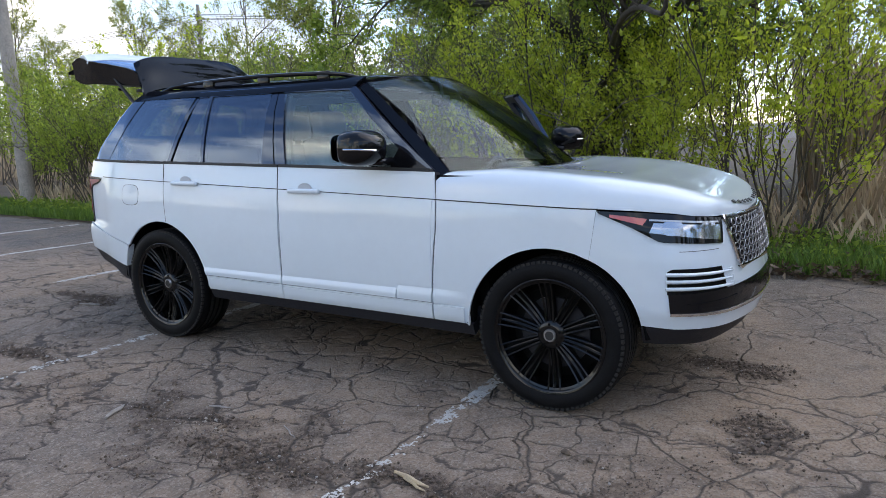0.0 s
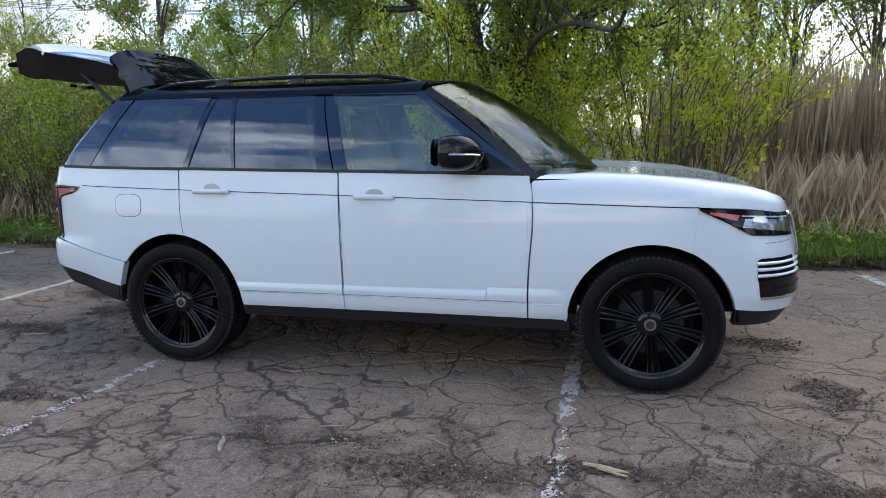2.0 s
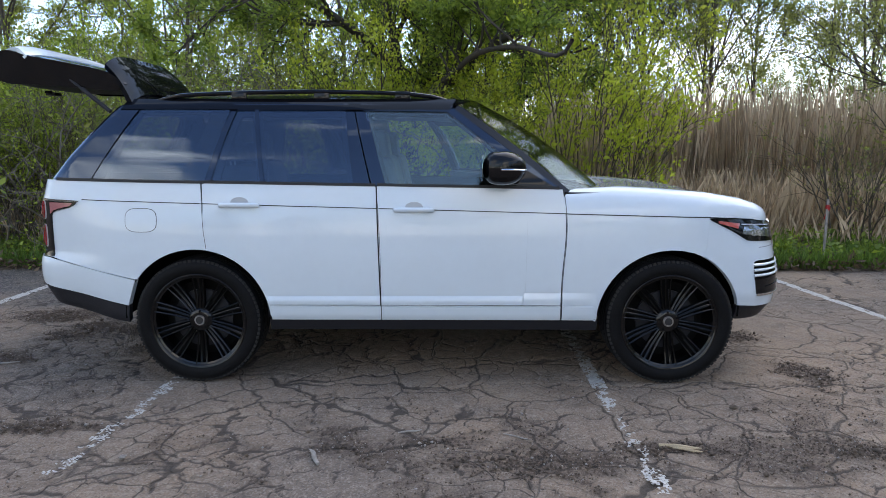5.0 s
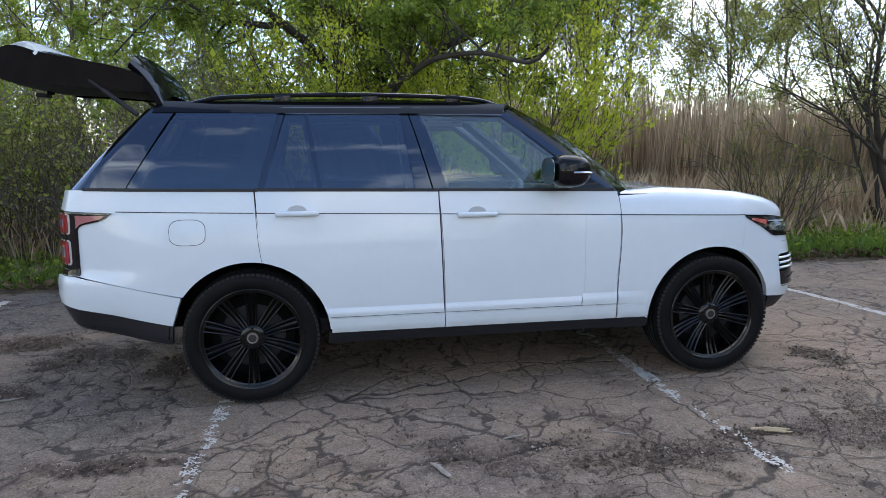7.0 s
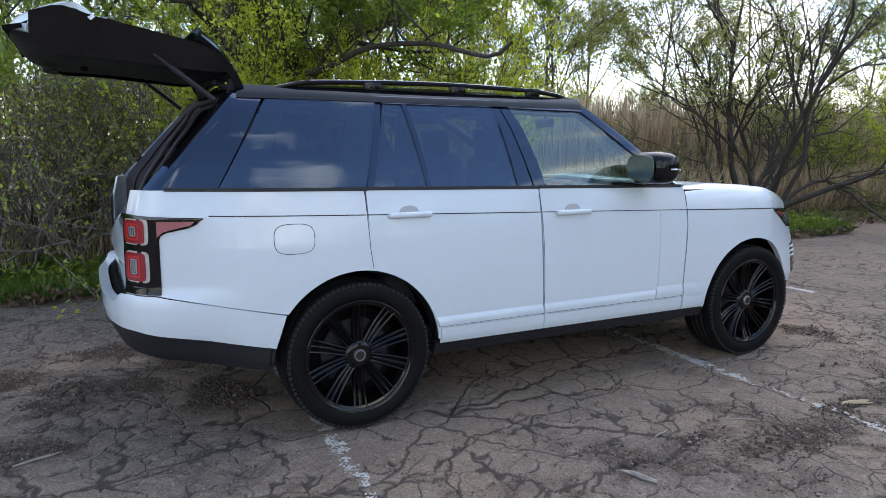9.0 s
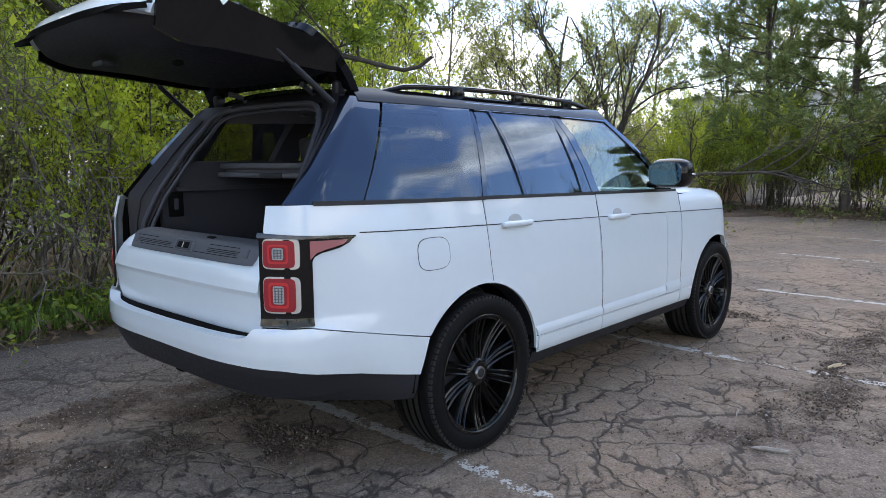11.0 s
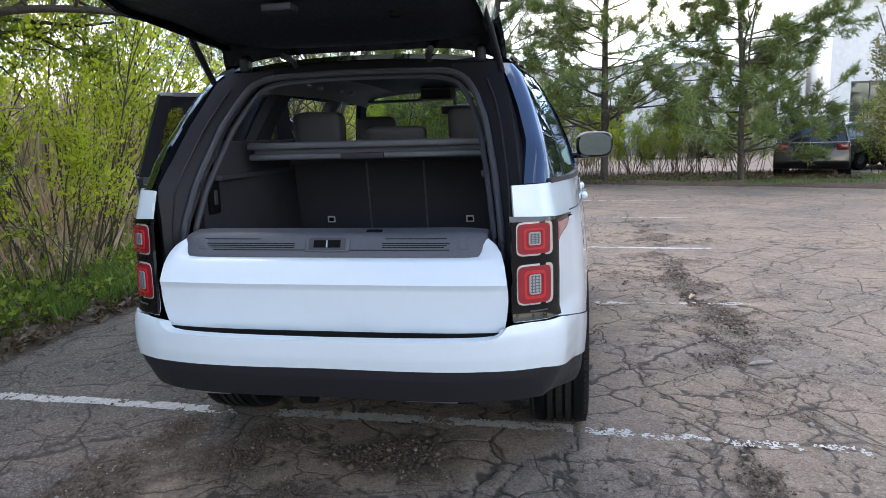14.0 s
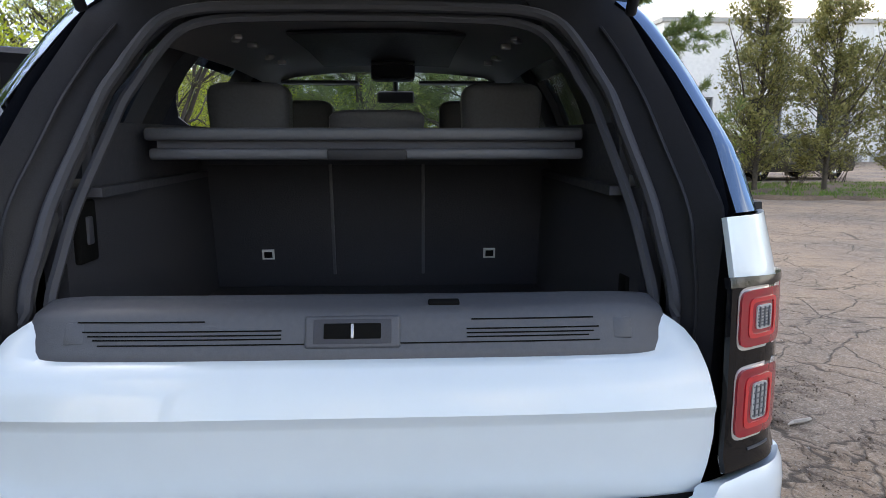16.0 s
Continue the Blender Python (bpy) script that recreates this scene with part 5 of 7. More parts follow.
part("latch_rim", moved(box(-0.023, -0.072, 0.002, 0.024, 0.072, 0.0075, 0.003, 2), slope), M_TRIM, latch)
# no opening here: a black block paints the dark of the hole
part("latch_hole_shade", moved(box(-0.014, -0.053, 0.002, 0.016, 0.053, 0.0090, 0.003), slope), M_SHADOWGAP, latch)
part("latch_pin", moved(box(-0.013, -0.003, 0.004, 0.014, 0.003, 0.0125, 0.002), slope), M_STEEL, latch)
part("sill_button", moved(box(-0.010, -0.03, -0.004, 0.010, 0.03, 0.004, 0.004, 3), pose(-2.440, -0.170, 1.0965, 0, -14, 0)), M_SHADOWGAP, plate)
for y in (0.505, -0.505):
    part("sill_cap", moved(box(-0.02, -0.018, -0.004, 0.02, 0.018, 0.003, 0.003), pose(-2.474, y, 1.052, 0, -65, 0)), M_GREYTRIM, plate)
part("gate_gap", solid(np.array([[(-2.572 + 0.035 * abs(v) ** 4, v * 0.655, 0.700), (-2.548 + 0.035 * abs(v) ** 4, v * 0.655, 0.738)] for v in np.linspace(-1, 1, 25)]), 0.03, (-2.0, 0, 0.72)), M_SHADOWGAP, car)
for y in (0.52, -0.38):
    part("exhaust_trim", box(-2.515, y - 0.10, 0.462, -2.42, y + 0.10, 0.474, 0.004), M_STEEL, car, "flat bright exhaust outlet")
part("tow_eye", box(-2.49, 0.08, 0.425, -2.44, 0.15, 0.47, 0.01), M_SHADOWGAP, car)
for y in (0.42, 0.17, -0.22, -0.52):
    p = skin(np.array([[float(np.interp(abs(y), PLAN[:250, 1], _PS[:250])), 0.53]]))[0]
    part("parking_sensor", moved(revolve([(0.0, 0.0), (0.0, 0.012), (0.01, 0.013)], 12), Matrix.Translation((p[0] - 0.001, y, 0.53)) @ Matrix.Rotation(radians(90), 4, "Z") @ Matrix.Rotation(radians(180), 4, "X")), M_SEAL_SHADE, car)

# body round the load opening: black jambs, rubber seal, header
def jamb(z, q):
    """The jamb's inner (q = 0) to outer (q = 1) edge at a height: (x, y)."""
    xo, yo = np.interp(z, [0.78, 1.14, 1.26, 1.50, 1.72, 1.775], [-2.43, -2.43, -2.43, -2.225, -2.03, -1.975]), np.interp(z, [0.78, 1.14, 1.26, 1.5, 1.72, 1.775], [0.70, 0.705, 0.712, 0.672, 0.612, 0.56])
    xi, yi = np.interp(z, [0.78, 1.10, 1.26, 1.50, 1.68, 1.775], [-2.36, -2.36, -2.28, -2.13, -2.0, -1.95]), np.interp(z, [0.78, 1.10, 1.30, 1.5, 1.62, 1.69, 1.775], [0.635, 0.63, 0.595, 0.545, 0.49, 0.43, 0.36])
    return xi + (xo - xi) * q, yi + (yo - yi) * q
jz = np.linspace(0.78, 1.735, 26)
jg = np.array([[(*jamb(z, q), z) for q in np.linspace(0, 1, 6)] for z in jz])
both("rear_jamb", solid(jg, 0.05, (0, 0, 1.2)), M_PLASTIC, car, "black tailgate jamb")
for sgn in (-1, 1):
    part("jamb_bead", tube(resample([(jamb(z, 0.58)[0] - 0.006, sgn * jamb(z, 0.58)[1], z) for z in np.linspace(1.0, 1.66, 12)], 40, True), 0.005, 6), M_PLASTIC, car)
part("rear_header", solid(np.array([[(-1.935 + 0.02 * (1 - abs(v)) - 0.05 * w, v * (0.60 - 0.0 * w), 1.775 - 0.062 * w - 0.05 * abs(v) ** 6) for w in np.linspace(0, 1, 5)] for v in np.linspace(-1, 1, 25)]), 0.04, (-1.0, 0, 1.4)), M_PLASTIC, car)
ring = [(jamb(z, 0.10)[0] - 0.02, jamb(z, 0.10)[1], z) for z in np.linspace(0.98, 1.60, 14)] + [(-2.045, 0.46, 1.672), (-2.02, 0.38, 1.702), (-2.0, 0.25, 1.712), (-1.995, 0.0, 1.716)]
ring = ring + [(x, -y, z) for x, y, z in ring[-2::-1]]
part("tailgate_seal", tube(resample(ring, 110, True), 0.0135, 8), M_TRIM, car, "dark rubber seal round the load opening")
ring2 = [(x + 0.03, y - math.copysign(0.03, y) if abs(y) > 0.05 else y, z - 0.02) for x, y, z in ring]
part("aperture_trim", tube(resample(ring2, 110, True), 0.012, 6), M_TRIM, car)

HINGE = Vector((-1.93, 0, 1.775))
_turn = Matrix.Translation(HINGE) @ Matrix.Rotation(radians(59), 4, "Y") @ Matrix.Translation(-HINGE)
spoiler_top = resample([(-1.968, 1.800), (-2.06, 1.803), (-2.17, 1.790), (-2.275, 1.755)], 12, True)
sp = np.array([[(p[0] + 0.06 * abs(v) ** 5, v * (0.625 - 0.055 * (i / 11) ** 2), p[1] - 0.045 * abs(v) ** 5) for i, p in enumerate(spoiler_top)] for v in np.linspace(-1, 1, 33)])
upper = part("upper_tailgate", moved(solid(sp, 0.035, (-2.0, 0, 1.2)), _turn), M_ROOF, car, "raised upper tailgate with black spoiler and white lower band", origin=HINGE)


def gate_sheet(line, w0, w1, n=25, m=12, bow=0.05, drop=0.03):
    """A sheet across the raised tailgate along a profile (x, z), rounded towards its sides."""
    pts = resample(line, m, True)
    return np.array([[(p[0] + bow * abs(v) ** 4 * (i / (m - 1)), v * (w0 + (w1 - w0) * i / (m - 1)), p[1] - drop * abs(v) ** 4) for i, p in enumerate(pts)] for v in np.linspace(-1, 1, n)])
upper.rotation_euler = (0, radians(3.0), 0)
part("rear_glass", solid(gate_sheet([(-2.10, 1.945), (-2.35, 1.990), (-2.60, 2.035)], 0.56, 0.635), 0.006, (-2.3, 0, 1.0)), M_PRIVACY, upper, "dark rear window")
part("gate_band", solid(gate_sheet([(-2.60, 2.037), (-2.66, 2.075), (-2.73, 2.090), (-2.84, 2.055), (-2.94, 1.995), (-2.975, 1.945)], 0.638, 0.585, 33, 14, 0.10, 0.035), 0.025, (-2.5, 0, 1.5)), M_PAINT, upper, "white band of the tailgate")
inner_line = [(-2.00, 1.822), (-2.12, 1.815), (-2.45, 1.828), (-2.62, 1.826), (-2.78, 1.826), (-2.90, 1.856), (-2.962, 1.925)]
part("gate_trim", solid(gate_sheet(inner_line, 0.575, 0.585, 29, 22, 0.09, -0.03), 0.02, (-2.4, 0, 2.6)), M_PLASTIC, upper, "black inner trim of the raised tailgate")
for sgn in (-1, 1):
    a_ = [(x, sgn * y, z) for x, y, z in ((-1.99, 0.600, 1.86), (-2.12, 0.600, 1.935), (-2.35, 0.610, 1.975), (-2.60, 0.635, 2.005), (-2.74, 0.625, 2.035), (-2.86, 0.612, 1.995))]
    b_ = [(x, sgn * y, z) for x, y, z in ((-2.00, 0.580, 1.825), (-2.12, 0.582, 1.818), (-2.35, 0.585, 1.825), (-2.60, 0.590, 1.83), (-2.74, 0.590, 1.825), (-2.86, 0.592, 1.86))]
    part("gate_side", solid(ruled(a_, b_, 20, 5, True), 0.015, (-2.4, 0, 1.9)), M_BLACK, upper)
part("gate_lip", solid(gate_sheet([(-2.962, 1.925), (-2.978, 1.945)], 0.585, 0.585, 25, 3, 0.09, 0.0), 0.02, (-2.6, 0, 1.9)), M_SHADOWGAP, upper)
part("gate_latch", box(-2.83, -0.05, 1.785, -2.76, 0.05, 1.81, 0.008), M_PLASTIC, upper)
part("gate_button", box(-2.66, -0.35, 1.786, -2.625, -0.31, 1.806, 0.006), M_SHADOWGAP, upper)
for y in (0.30, -0.30):
    part("hinge_arm", tube(resample([(-1.92, y, 1.745), (-1.97, y, 1.775), (-2.03, y * 1.08, 1.79)], 8, True), 0.014, 8), M_TRIM, upper)
part("third_brake_light", moved(box(-2.262, -0.16, 1.742, -2.25, 0.16, 1.752, 0.002), _turn), M_RED, upper)
for sgn in (-1, 1):
    foot, head = Vector((-2.085, sgn * 0.618, 1.69)), Vector((-2.43, sgn * 0.575, 1.958))
    mid = foot + (head - foot) * 0.55
    st = part("gas_strut", tube([foot, mid], 0.0135, 10), M_PLASTIC, car, "black gas strut holding the tailgate")
    part("strut_rod", tube([mid, head], 0.0085, 8), M_PLASTIC, st)
    part("hinge_mount", box(-2.00, sgn * 0.52 - 0.022, 1.735, -1.94, sgn * 0.52 + 0.022, 1.80, 0.015, 3), M_PLASTIC, car)

# ---- cabin ----
part("cargo_floor", box(-2.36, -0.60, 0.84, -1.30, 0.60, 0.90, 0.01), M_CARPET, car, "black carpeted load floor")
for sgn in (-1, 1):
    wall = np.array([[(x, sgn * (0.597 - 0.05 * min(1.0, (x + 2.29) / 0.5)), z) for z in np.linspace(0.86, 1.30, 8)] for x in np.linspace(-2.29, -1.32, 10)])
    part("cargo_side_trim", solid(wall, 0.05, (-1.8, sgn * 3.0, 1.0)), M_CARPET, car, "black load bay side trim")
    part("cargo_ledge", solid(np.array([[(x, sgn * y, 1.30 + 0.02 * (y - 0.54)) for y in np.linspace(0.545, 0.72, 4)] for x in np.linspace(-2.22, -1.40, 6)]), 0.02, (-1.8, 0, 0.5)), M_TRIM, car)
    part("upper_side_trim", strip_on(lambda g, l: cabin(g, l), [(-2.28, 1.25), (-2.07, 1.25)], [(-1.99, 1.70), (-1.86, 1.70)], 8, 10, -0.055, 0.03) if sgn > 0 else mirrored(strip_on(lambda g, l: cabin(g, l), [(-2.28, 1.25), (-2.07, 1.25)], [(-1.99, 1.70), (-1.86, 1.70)], 8, 10, -0.055, 0.03)), M_TRIM, car)
# black block on the wall, coloured as the shade inside a recess
rec = part("cargo_recess_shade", box(-2.262, 0.578, 1.14, -2.178, 0.60, 1.275, 0.008), M_SHADOWGAP, car)
part("recess_lever", box(-2.235, 0.572, 1.18, -2.21, 0.585, 1.24, 0.004), M_TRIM, rec)
part("socket", box(-2.24, -0.600, 1.02, -2.19, -0.582, 1.10, 0.003), M_SHADOWGAP, car)
shelf = part("load_cover", box(-1.975, -0.545, 1.398, -1.86, 0.545, 1.430, 0.010, 3), M_GREYTRIM, car, "grey roller load cover")
part("cover_cassette", tube([(-1.42, -0.56, 1.345), (-1.42, 0.56, 1.345)], 0.035, 10), M_TRIM, shelf)
part("cover_blind", box(-1.88, -0.52, 1.410, -1.42, 0.52, 1.418), M_TRIM, shelf)
part("cover_lip", box(-2.002, -0.54, 1.352, -1.955, 0.525, 1.380, 0.009, 3), M_GREYTRIM, shelf)
part("cover_handle", box(-2.010, -0.10, 1.350, -1.985, 0.095, 1.378, 0.006), M_PLASTIC, shelf)
M_TAG = mat("pale_tag", (0.62, 0.62, 0.6), 0.5)
back = part("seat_back_panel", moved(box(-0.03, -0.585, 0.0, 0.03, 0.585, 0.60, 0.012), pose(-1.315, 0, 0.79, 0, -10)), M_CARPET, car, "flat black carpeted seat back")
for y in (0.151, -0.151):
    part("seat_split", moved(box(-0.034, y - 0.005, 0.16, -0.026, y + 0.005, 0.56, 0.002), pose(-1.315, 0, 0.79, 0, -10)), M_GREYTRIM, back)
for y in (0.372, -0.377):
    tag = part("warning_tag", moved(box(-0.003, -0.020, -0.017, 0.003, 0.020, 0.017), pose(-1.3875, y, 1.015, 0, -10)), M_TAG, back, "small pale warning tag")
    part("tag_mark", moved(box(-0.0045, -0.014, -0.011, -0.002, 0.013, 0.010), pose(-1.3875, y, 1.015, 0, -10)), M_SHADOWGAP, tag)
for sgn in (-1, 1):
    part("cargo_upper_trim", solid(np.array([[(x, sgn * (0.575 - 0.06 * (z - 1.30)), z) for z in (1.28, 1.36, 1.44)] for x in np.linspace(-2.20, -1.35, 6)]), 0.02, (-1.8, sgn * 3.0, 1.0)), M_TRIM, car)
part("cover_web", box(-1.95, -0.53, 1.362, -1.90, 0.52, 1.416), M_TRIM, shelf)
part("sunroof_shade", solid(np.array([[(x, y, roof_z(x, y) - 0.062) for y in np.linspace(-0.30, 0.30, 9)] for x in np.linspace(-1.30, -0.25, 8)]), 0.008, (-1.0, 0, 2.6)), M_TRIM, car, "dark sunroof blind")


def headrest(x, y, z, w, h, d=0.11):
    bm = bmesh.new()
    bmesh.ops.create_cube(bm, size=1)
    bmesh.ops.bevel(bm, geom=bm.edges[:], offset=0.26, segments=4, affect="EDGES", profile=0.6)
    for v in bm.verts:
        v.co = Vector((x + v.co.x * d - v.co.z * 0.03, y + v.co.y * w * (1 + 0.06 * v.co.z), z + v.co.z * h))
    return bm
def seat(x, y, w, rear=False):
    s = part("seat", moved(box(-0.28, -w / 2, -0.16, 0.28, w / 2, 0.06, 0.06, 3), pose(x, y, 0.72, 0, -6)), M_LEATHER, car, "black leather seat")
    part("backrest", moved(box(-0.08, -w / 2, 0.0, 0.06, w / 2, 0.60 if rear else 0.66, 0.05, 3), pose(x - 0.26, y, 0.76, 0, -13)), M_LEATHER, s)
    part("head_restraint", headrest(x - 0.44, y, 1.475 if rear else 1.470, w * (0.50 if rear else 0.5), 0.21), M_LEATHER, s)
    for k in (-0.05, 0.05):
        part("restraint_post", tube([(x - 0.43, y + k, 1.30), (x - 0.44, y + k, 1.40)], 0.007, 6), M_STEEL, s)
    return s
for y in (0.385, -0.385):
    seat(0.08, y, 0.54)
    seat(-0.94, y * 1.065, 0.52, True)
mid = part("seat", box(-1.25, -0.12, 0.60, -0.72, 0.12, 0.78, 0.04, 3), M_LEATHER, car, "black leather middle seat")
part("backrest", moved(box(-0.06, -0.13, 0.0, 0.06, 0.13, 0.58, 0.04, 3), pose(-1.22, 0, 0.76, 0, -13)), M_LEATHER, mid)
part("head_restraint", headrest(-1.365, 0.0, 1.425, 0.31, 0.14, 0.09), M_LEATHER, mid)
dash = np.array([[(x + 0.05 * (1 - (y / 0.8) ** 2), y, z) for x, z in ((0.62, 0.85), (0.60, 0.98), (0.66, 1.10), (0.78, 1.155), (0.98, 1.165), (1.1, 1.15))] for y in np.linspace(-0.80, 0.80, 17)])
part("dashboard", solid(dash, 0.05, (1.0, 0, 0.7)), M_TRIM, car, "black dashboard")
part("instrument_hood", box(0.58, 0.22, 1.10, 0.80, 0.56, 1.20, 0.04, 3), M_TRIM, car)
sw_m = pose(0.46, 0.385, 1.06, 0, -65)
wheel_ring = [(0.185 * math.cos(a), 0.185 * math.sin(a), 0) for a in np.linspace(0, 2 * np.pi, 36, endpoint=False)]
steer = part("steering_wheel", moved(tube(wheel_ring, 0.015, 8, closed=True), sw_m), M_LEATHER, car, "black steering wheel")
part("steering_boss", moved(box(-0.07, -0.08, -0.05, 0.07, 0.08, 0.02, 0.02), sw_m), M_TRIM, steer)
for a in (0, math.pi, -math.pi / 2):
    part("steering_spoke", moved(tube([(0.05 * math.sin(a), 0.05 * math.cos(a), 0), (0.18 * math.sin(a), 0.18 * math.cos(a), 0)], 0.013, 6), sw_m), M_TRIM, steer)
part("centre_console", box(-0.35, -0.14, 0.45, 0.70, 0.14, 0.88, 0.04), M_TRIM, car)
part("cabin_floor", box(-1.4, -0.80, 0.38, 1.0, 0.80, 0.46), M_CARPET, car)
part("firewall", box(1.0, -0.80, 0.40, 1.05, 0.80, 1.15), M_SHADOWGAP, car)
liner = np.array([[(x, y, roof_z(x, y) - 0.045 - (0.05 if abs(y) > 0.57 else 0)) for y in np.linspace(-0.60, 0.60, 17)] for x in np.linspace(-1.90, 0.12, 20)])
part("headliner", solid(liner, 0.012, (-1.0, 0, 2.6)), M_LINER, car, "dark grey headliner")
for y in (0.43, -0.45):
    for x in (-1.45, -0.93):
        hook = part("coat_hook", moved(box(-0.045, -0.012, -0.008, 0.045, 0.012, 0.006, 0.004), pose(x, y, 1.712, 0, 0, 20 if y > 0 else -20)), M_STEEL, car, "small bright roof hook")
        part("hook_arm", moved(box(-0.012, -0.022, -0.022, 0.012, 0.010, -0.004, 0.004), pose(x + 0.06, y * 0.93, 1.712)), M_STEEL, hook)
con = part("roof_console", box(-0.45, -0.135, 1.668, -0.28, 0.068, 1.785, 0.02), M_TRIM, car, "dark roof console with a bright frame")
part("console_frame", tube(resample([(-0.455, -0.13, 1.674), (-0.455, -0.13, 1.738), (-0.455, 0.063, 1.738), (-0.455, 0.063, 1.674), (-0.455, -0.13, 1.674)], 60), 0.006, 6), M_STEEL, con)
part("rear_view_mirror", box(0.30, -0.136, 1.598, 0.33, 0.073, 1.664, 0.014, 3), M_TRIM, car, "dark rear-view mirror")
part("mirror_arm", tube([(0.33, -0.03, 1.64), (0.30, -0.03, 1.77)], 0.014, 6), M_TRIM, car)
for y in (0.36, -0.36):
    part("sun_visor", box(0.02, y - 0.2, 1.685, 0.16, y + 0.2, 1.700, 0.005), M_GREYTRIM, car)


# ---- plants ----
M_BARK = mat("dark_bark", (0.055, 0.046, 0.038), 0.95, grain=0.5, scale=14, bump=0.9)
M_TWIG = mat("grey_twig", (0.085, 0.070, 0.053), 0.95, grain=0.4, scale=10)
M_PALEBARK = mat("pale_bark", (0.16, 0.14, 0.115), 0.95, grain=0.4, scale=10, bump=0.6)
M_LEAF = leaf_mat("spring_leaf", (0.13, 0.20, 0.02), (0.44, 0.54, 0.06), 0.5)
M_LIME = leaf_mat("lime_leaf", (0.34, 0.44, 0.025), (0.64, 0.69, 0.07), 0.6)
M_CROWN = leaf_mat("crown_leaf", (0.10, 0.16, 0.02), (0.31, 0.41, 0.05))
M_BUD = leaf_mat("budding_leaf", (0.15, 0.18, 0.035), (0.40, 0.42, 0.11))
M_NEEDLE = leaf_mat("pine_needle", (0.10, 0.15, 0.045), (0.27, 0.32, 0.10), 0.35)
M_CEDAR = leaf_mat("cedar_spray", (0.15, 0.155, 0.045), (0.34, 0.31, 0.11), 0.35)
M_GRASS = leaf_mat("grass_blade", (0.07, 0.14, 0.02), (0.19, 0.30, 0.05), 0.35)
M_REED = leaf_mat("dry_reed", (0.30, 0.22, 0.14), (0.74, 0.59, 0.41), 0.3)
M_LITTER = leaf_mat("dead_leaf", (0.06, 0.04, 0.025), (0.20, 0.14, 0.09), 0.1)
M_SOIL = mat("leafy_soil", (0.075, 0.055, 0.038), 0.95, grain=0.5, scale=2.5, tint=(0.14, 0.105, 0.07), bump=0.8, fine=14)
M_TURF = mat("rough_turf", (0.085, 0.06, 0.04), 0.95, grain=0.3, scale=1.2, tint=(0.17, 0.115, 0.075), bump=0.8, fine=20)


def unit(v):
    return v / np.maximum(np.linalg.norm(v, axis=-1, keepdims=True), 1e-9)


def grow(seed, starts, levels, kids, shrink=0.62, spread=0.75, rise=0.12, wobble=0.16, pieces=5, thin=0.55):
    """Limbs from starting ones (place, way, length, radius): arrays of pieces p0, p1, r0, r1, level."""
    r = np.random.RandomState(seed)
    out, todo = [], [(np.array(p, float), unit(np.array(d, float)), L, rad, 0) for p, d, L, rad in starts]
    while todo:
        p, d, L, rad, lev = todo.pop()
        calm = 0.25 if lev == 0 and L > 5 else 1.0
        last, q, step, pts, ways = lev == levels, p, L / pieces, [p], [d]
        for k in range(pieces):
            d = unit(d + r.normal(0, wobble * calm, 3) + np.array([0, 0, rise]))
            q = q + d * step
            pts.append(q)
            ways.append(d)
        for k in range(pieces):
            f0, f1 = 1 - k / pieces * 0.72, 1 - (k + 1) / pieces * 0.72
            out.append((*pts[k], *pts[k + 1], rad * f0, rad * f1, lev))
        if not last:
            for c in range(kids[lev]):
                t = r.uniform(0.22, 1.0) if lev or len(starts) > 1 else r.uniform(0.35, 1.0)
                k = min(int(t * pieces), pieces - 1)
                at = pts[k] + (pts[k + 1] - pts[k]) * (t * pieces - k)
                side = unit(np.cross(ways[k], r.normal(0, 1, 3)))
                a = spread * r.uniform(0.6, 1.25)
                todo.append((at, unit(ways[k] * math.cos(a) + side * math.sin(a)), L * shrink * r.uniform(0.65, 1.2) * (1.15 - 0.4 * t), rad * thin * (1 - 0.6 * t) + 0.0015, lev + 1))
    return np.array(out)


def limbs(seg, sides=5):
    p0, p1, r0, r1 = seg[:, 0:3], seg[:, 3:6], seg[:, 6], seg[:, 7]
    d = unit(p1 - p0)
    s = unit(np.cross(d, np.where(np.abs(d[:, 2:3]) < 0.9, [[0, 0, 1.0]], [[1.0, 0, 0]])))
    u = np.cross(s, d)
    a = np.linspace(0, 2 * np.pi, sides, endpoint=False)
    ring = np.cos(a)[None, :, None] * s[:, None] + np.sin(a)[None, :, None] * u[:, None]
    V = np.concatenate([p0[:, None] - d[:, None] * r0[:, None, None] * 0.4 + ring * r0[:, None, None], p1[:, None] + ring * r1[:, None, None]], 1)
    n = len(seg)
    k = np.arange(sides)
    F = np.stack([k, (k + 1) % sides, (k + 1) % sides + sides, k + sides], -1)
    return V.reshape(-1, 3), (F[None] + (2 * sides * np.arange(n))[:, None, None]).reshape(-1, 4)


def leaves(places, ways, size, seed, slim=0.55, vary=0.35):
    """One kite-shaped leaf at each place, pointing roughly along ways."""
    r = np.random.RandomState(seed)
    n = len(places)
    d = unit(ways + r.normal(0, 0.8, (n, 3)))
    s = unit(np.cross(d, r.normal(0, 1, (n, 3))))
    nrm = np.cross(s, d)
    L = (size * np.exp(r.normal(0, vary, n)))[:, None]
    a = places
    V = np.stack([a, a + d * L * 0.45 + s * L * slim * 0.5 + nrm * L * 0.08, a + d * L, a + d * L * 0.45 - s * L * slim * 0.5 + nrm * L * 0.08], 1)
    return V.reshape(-1, 3), np.arange(4 * n).reshape(-1, 4)


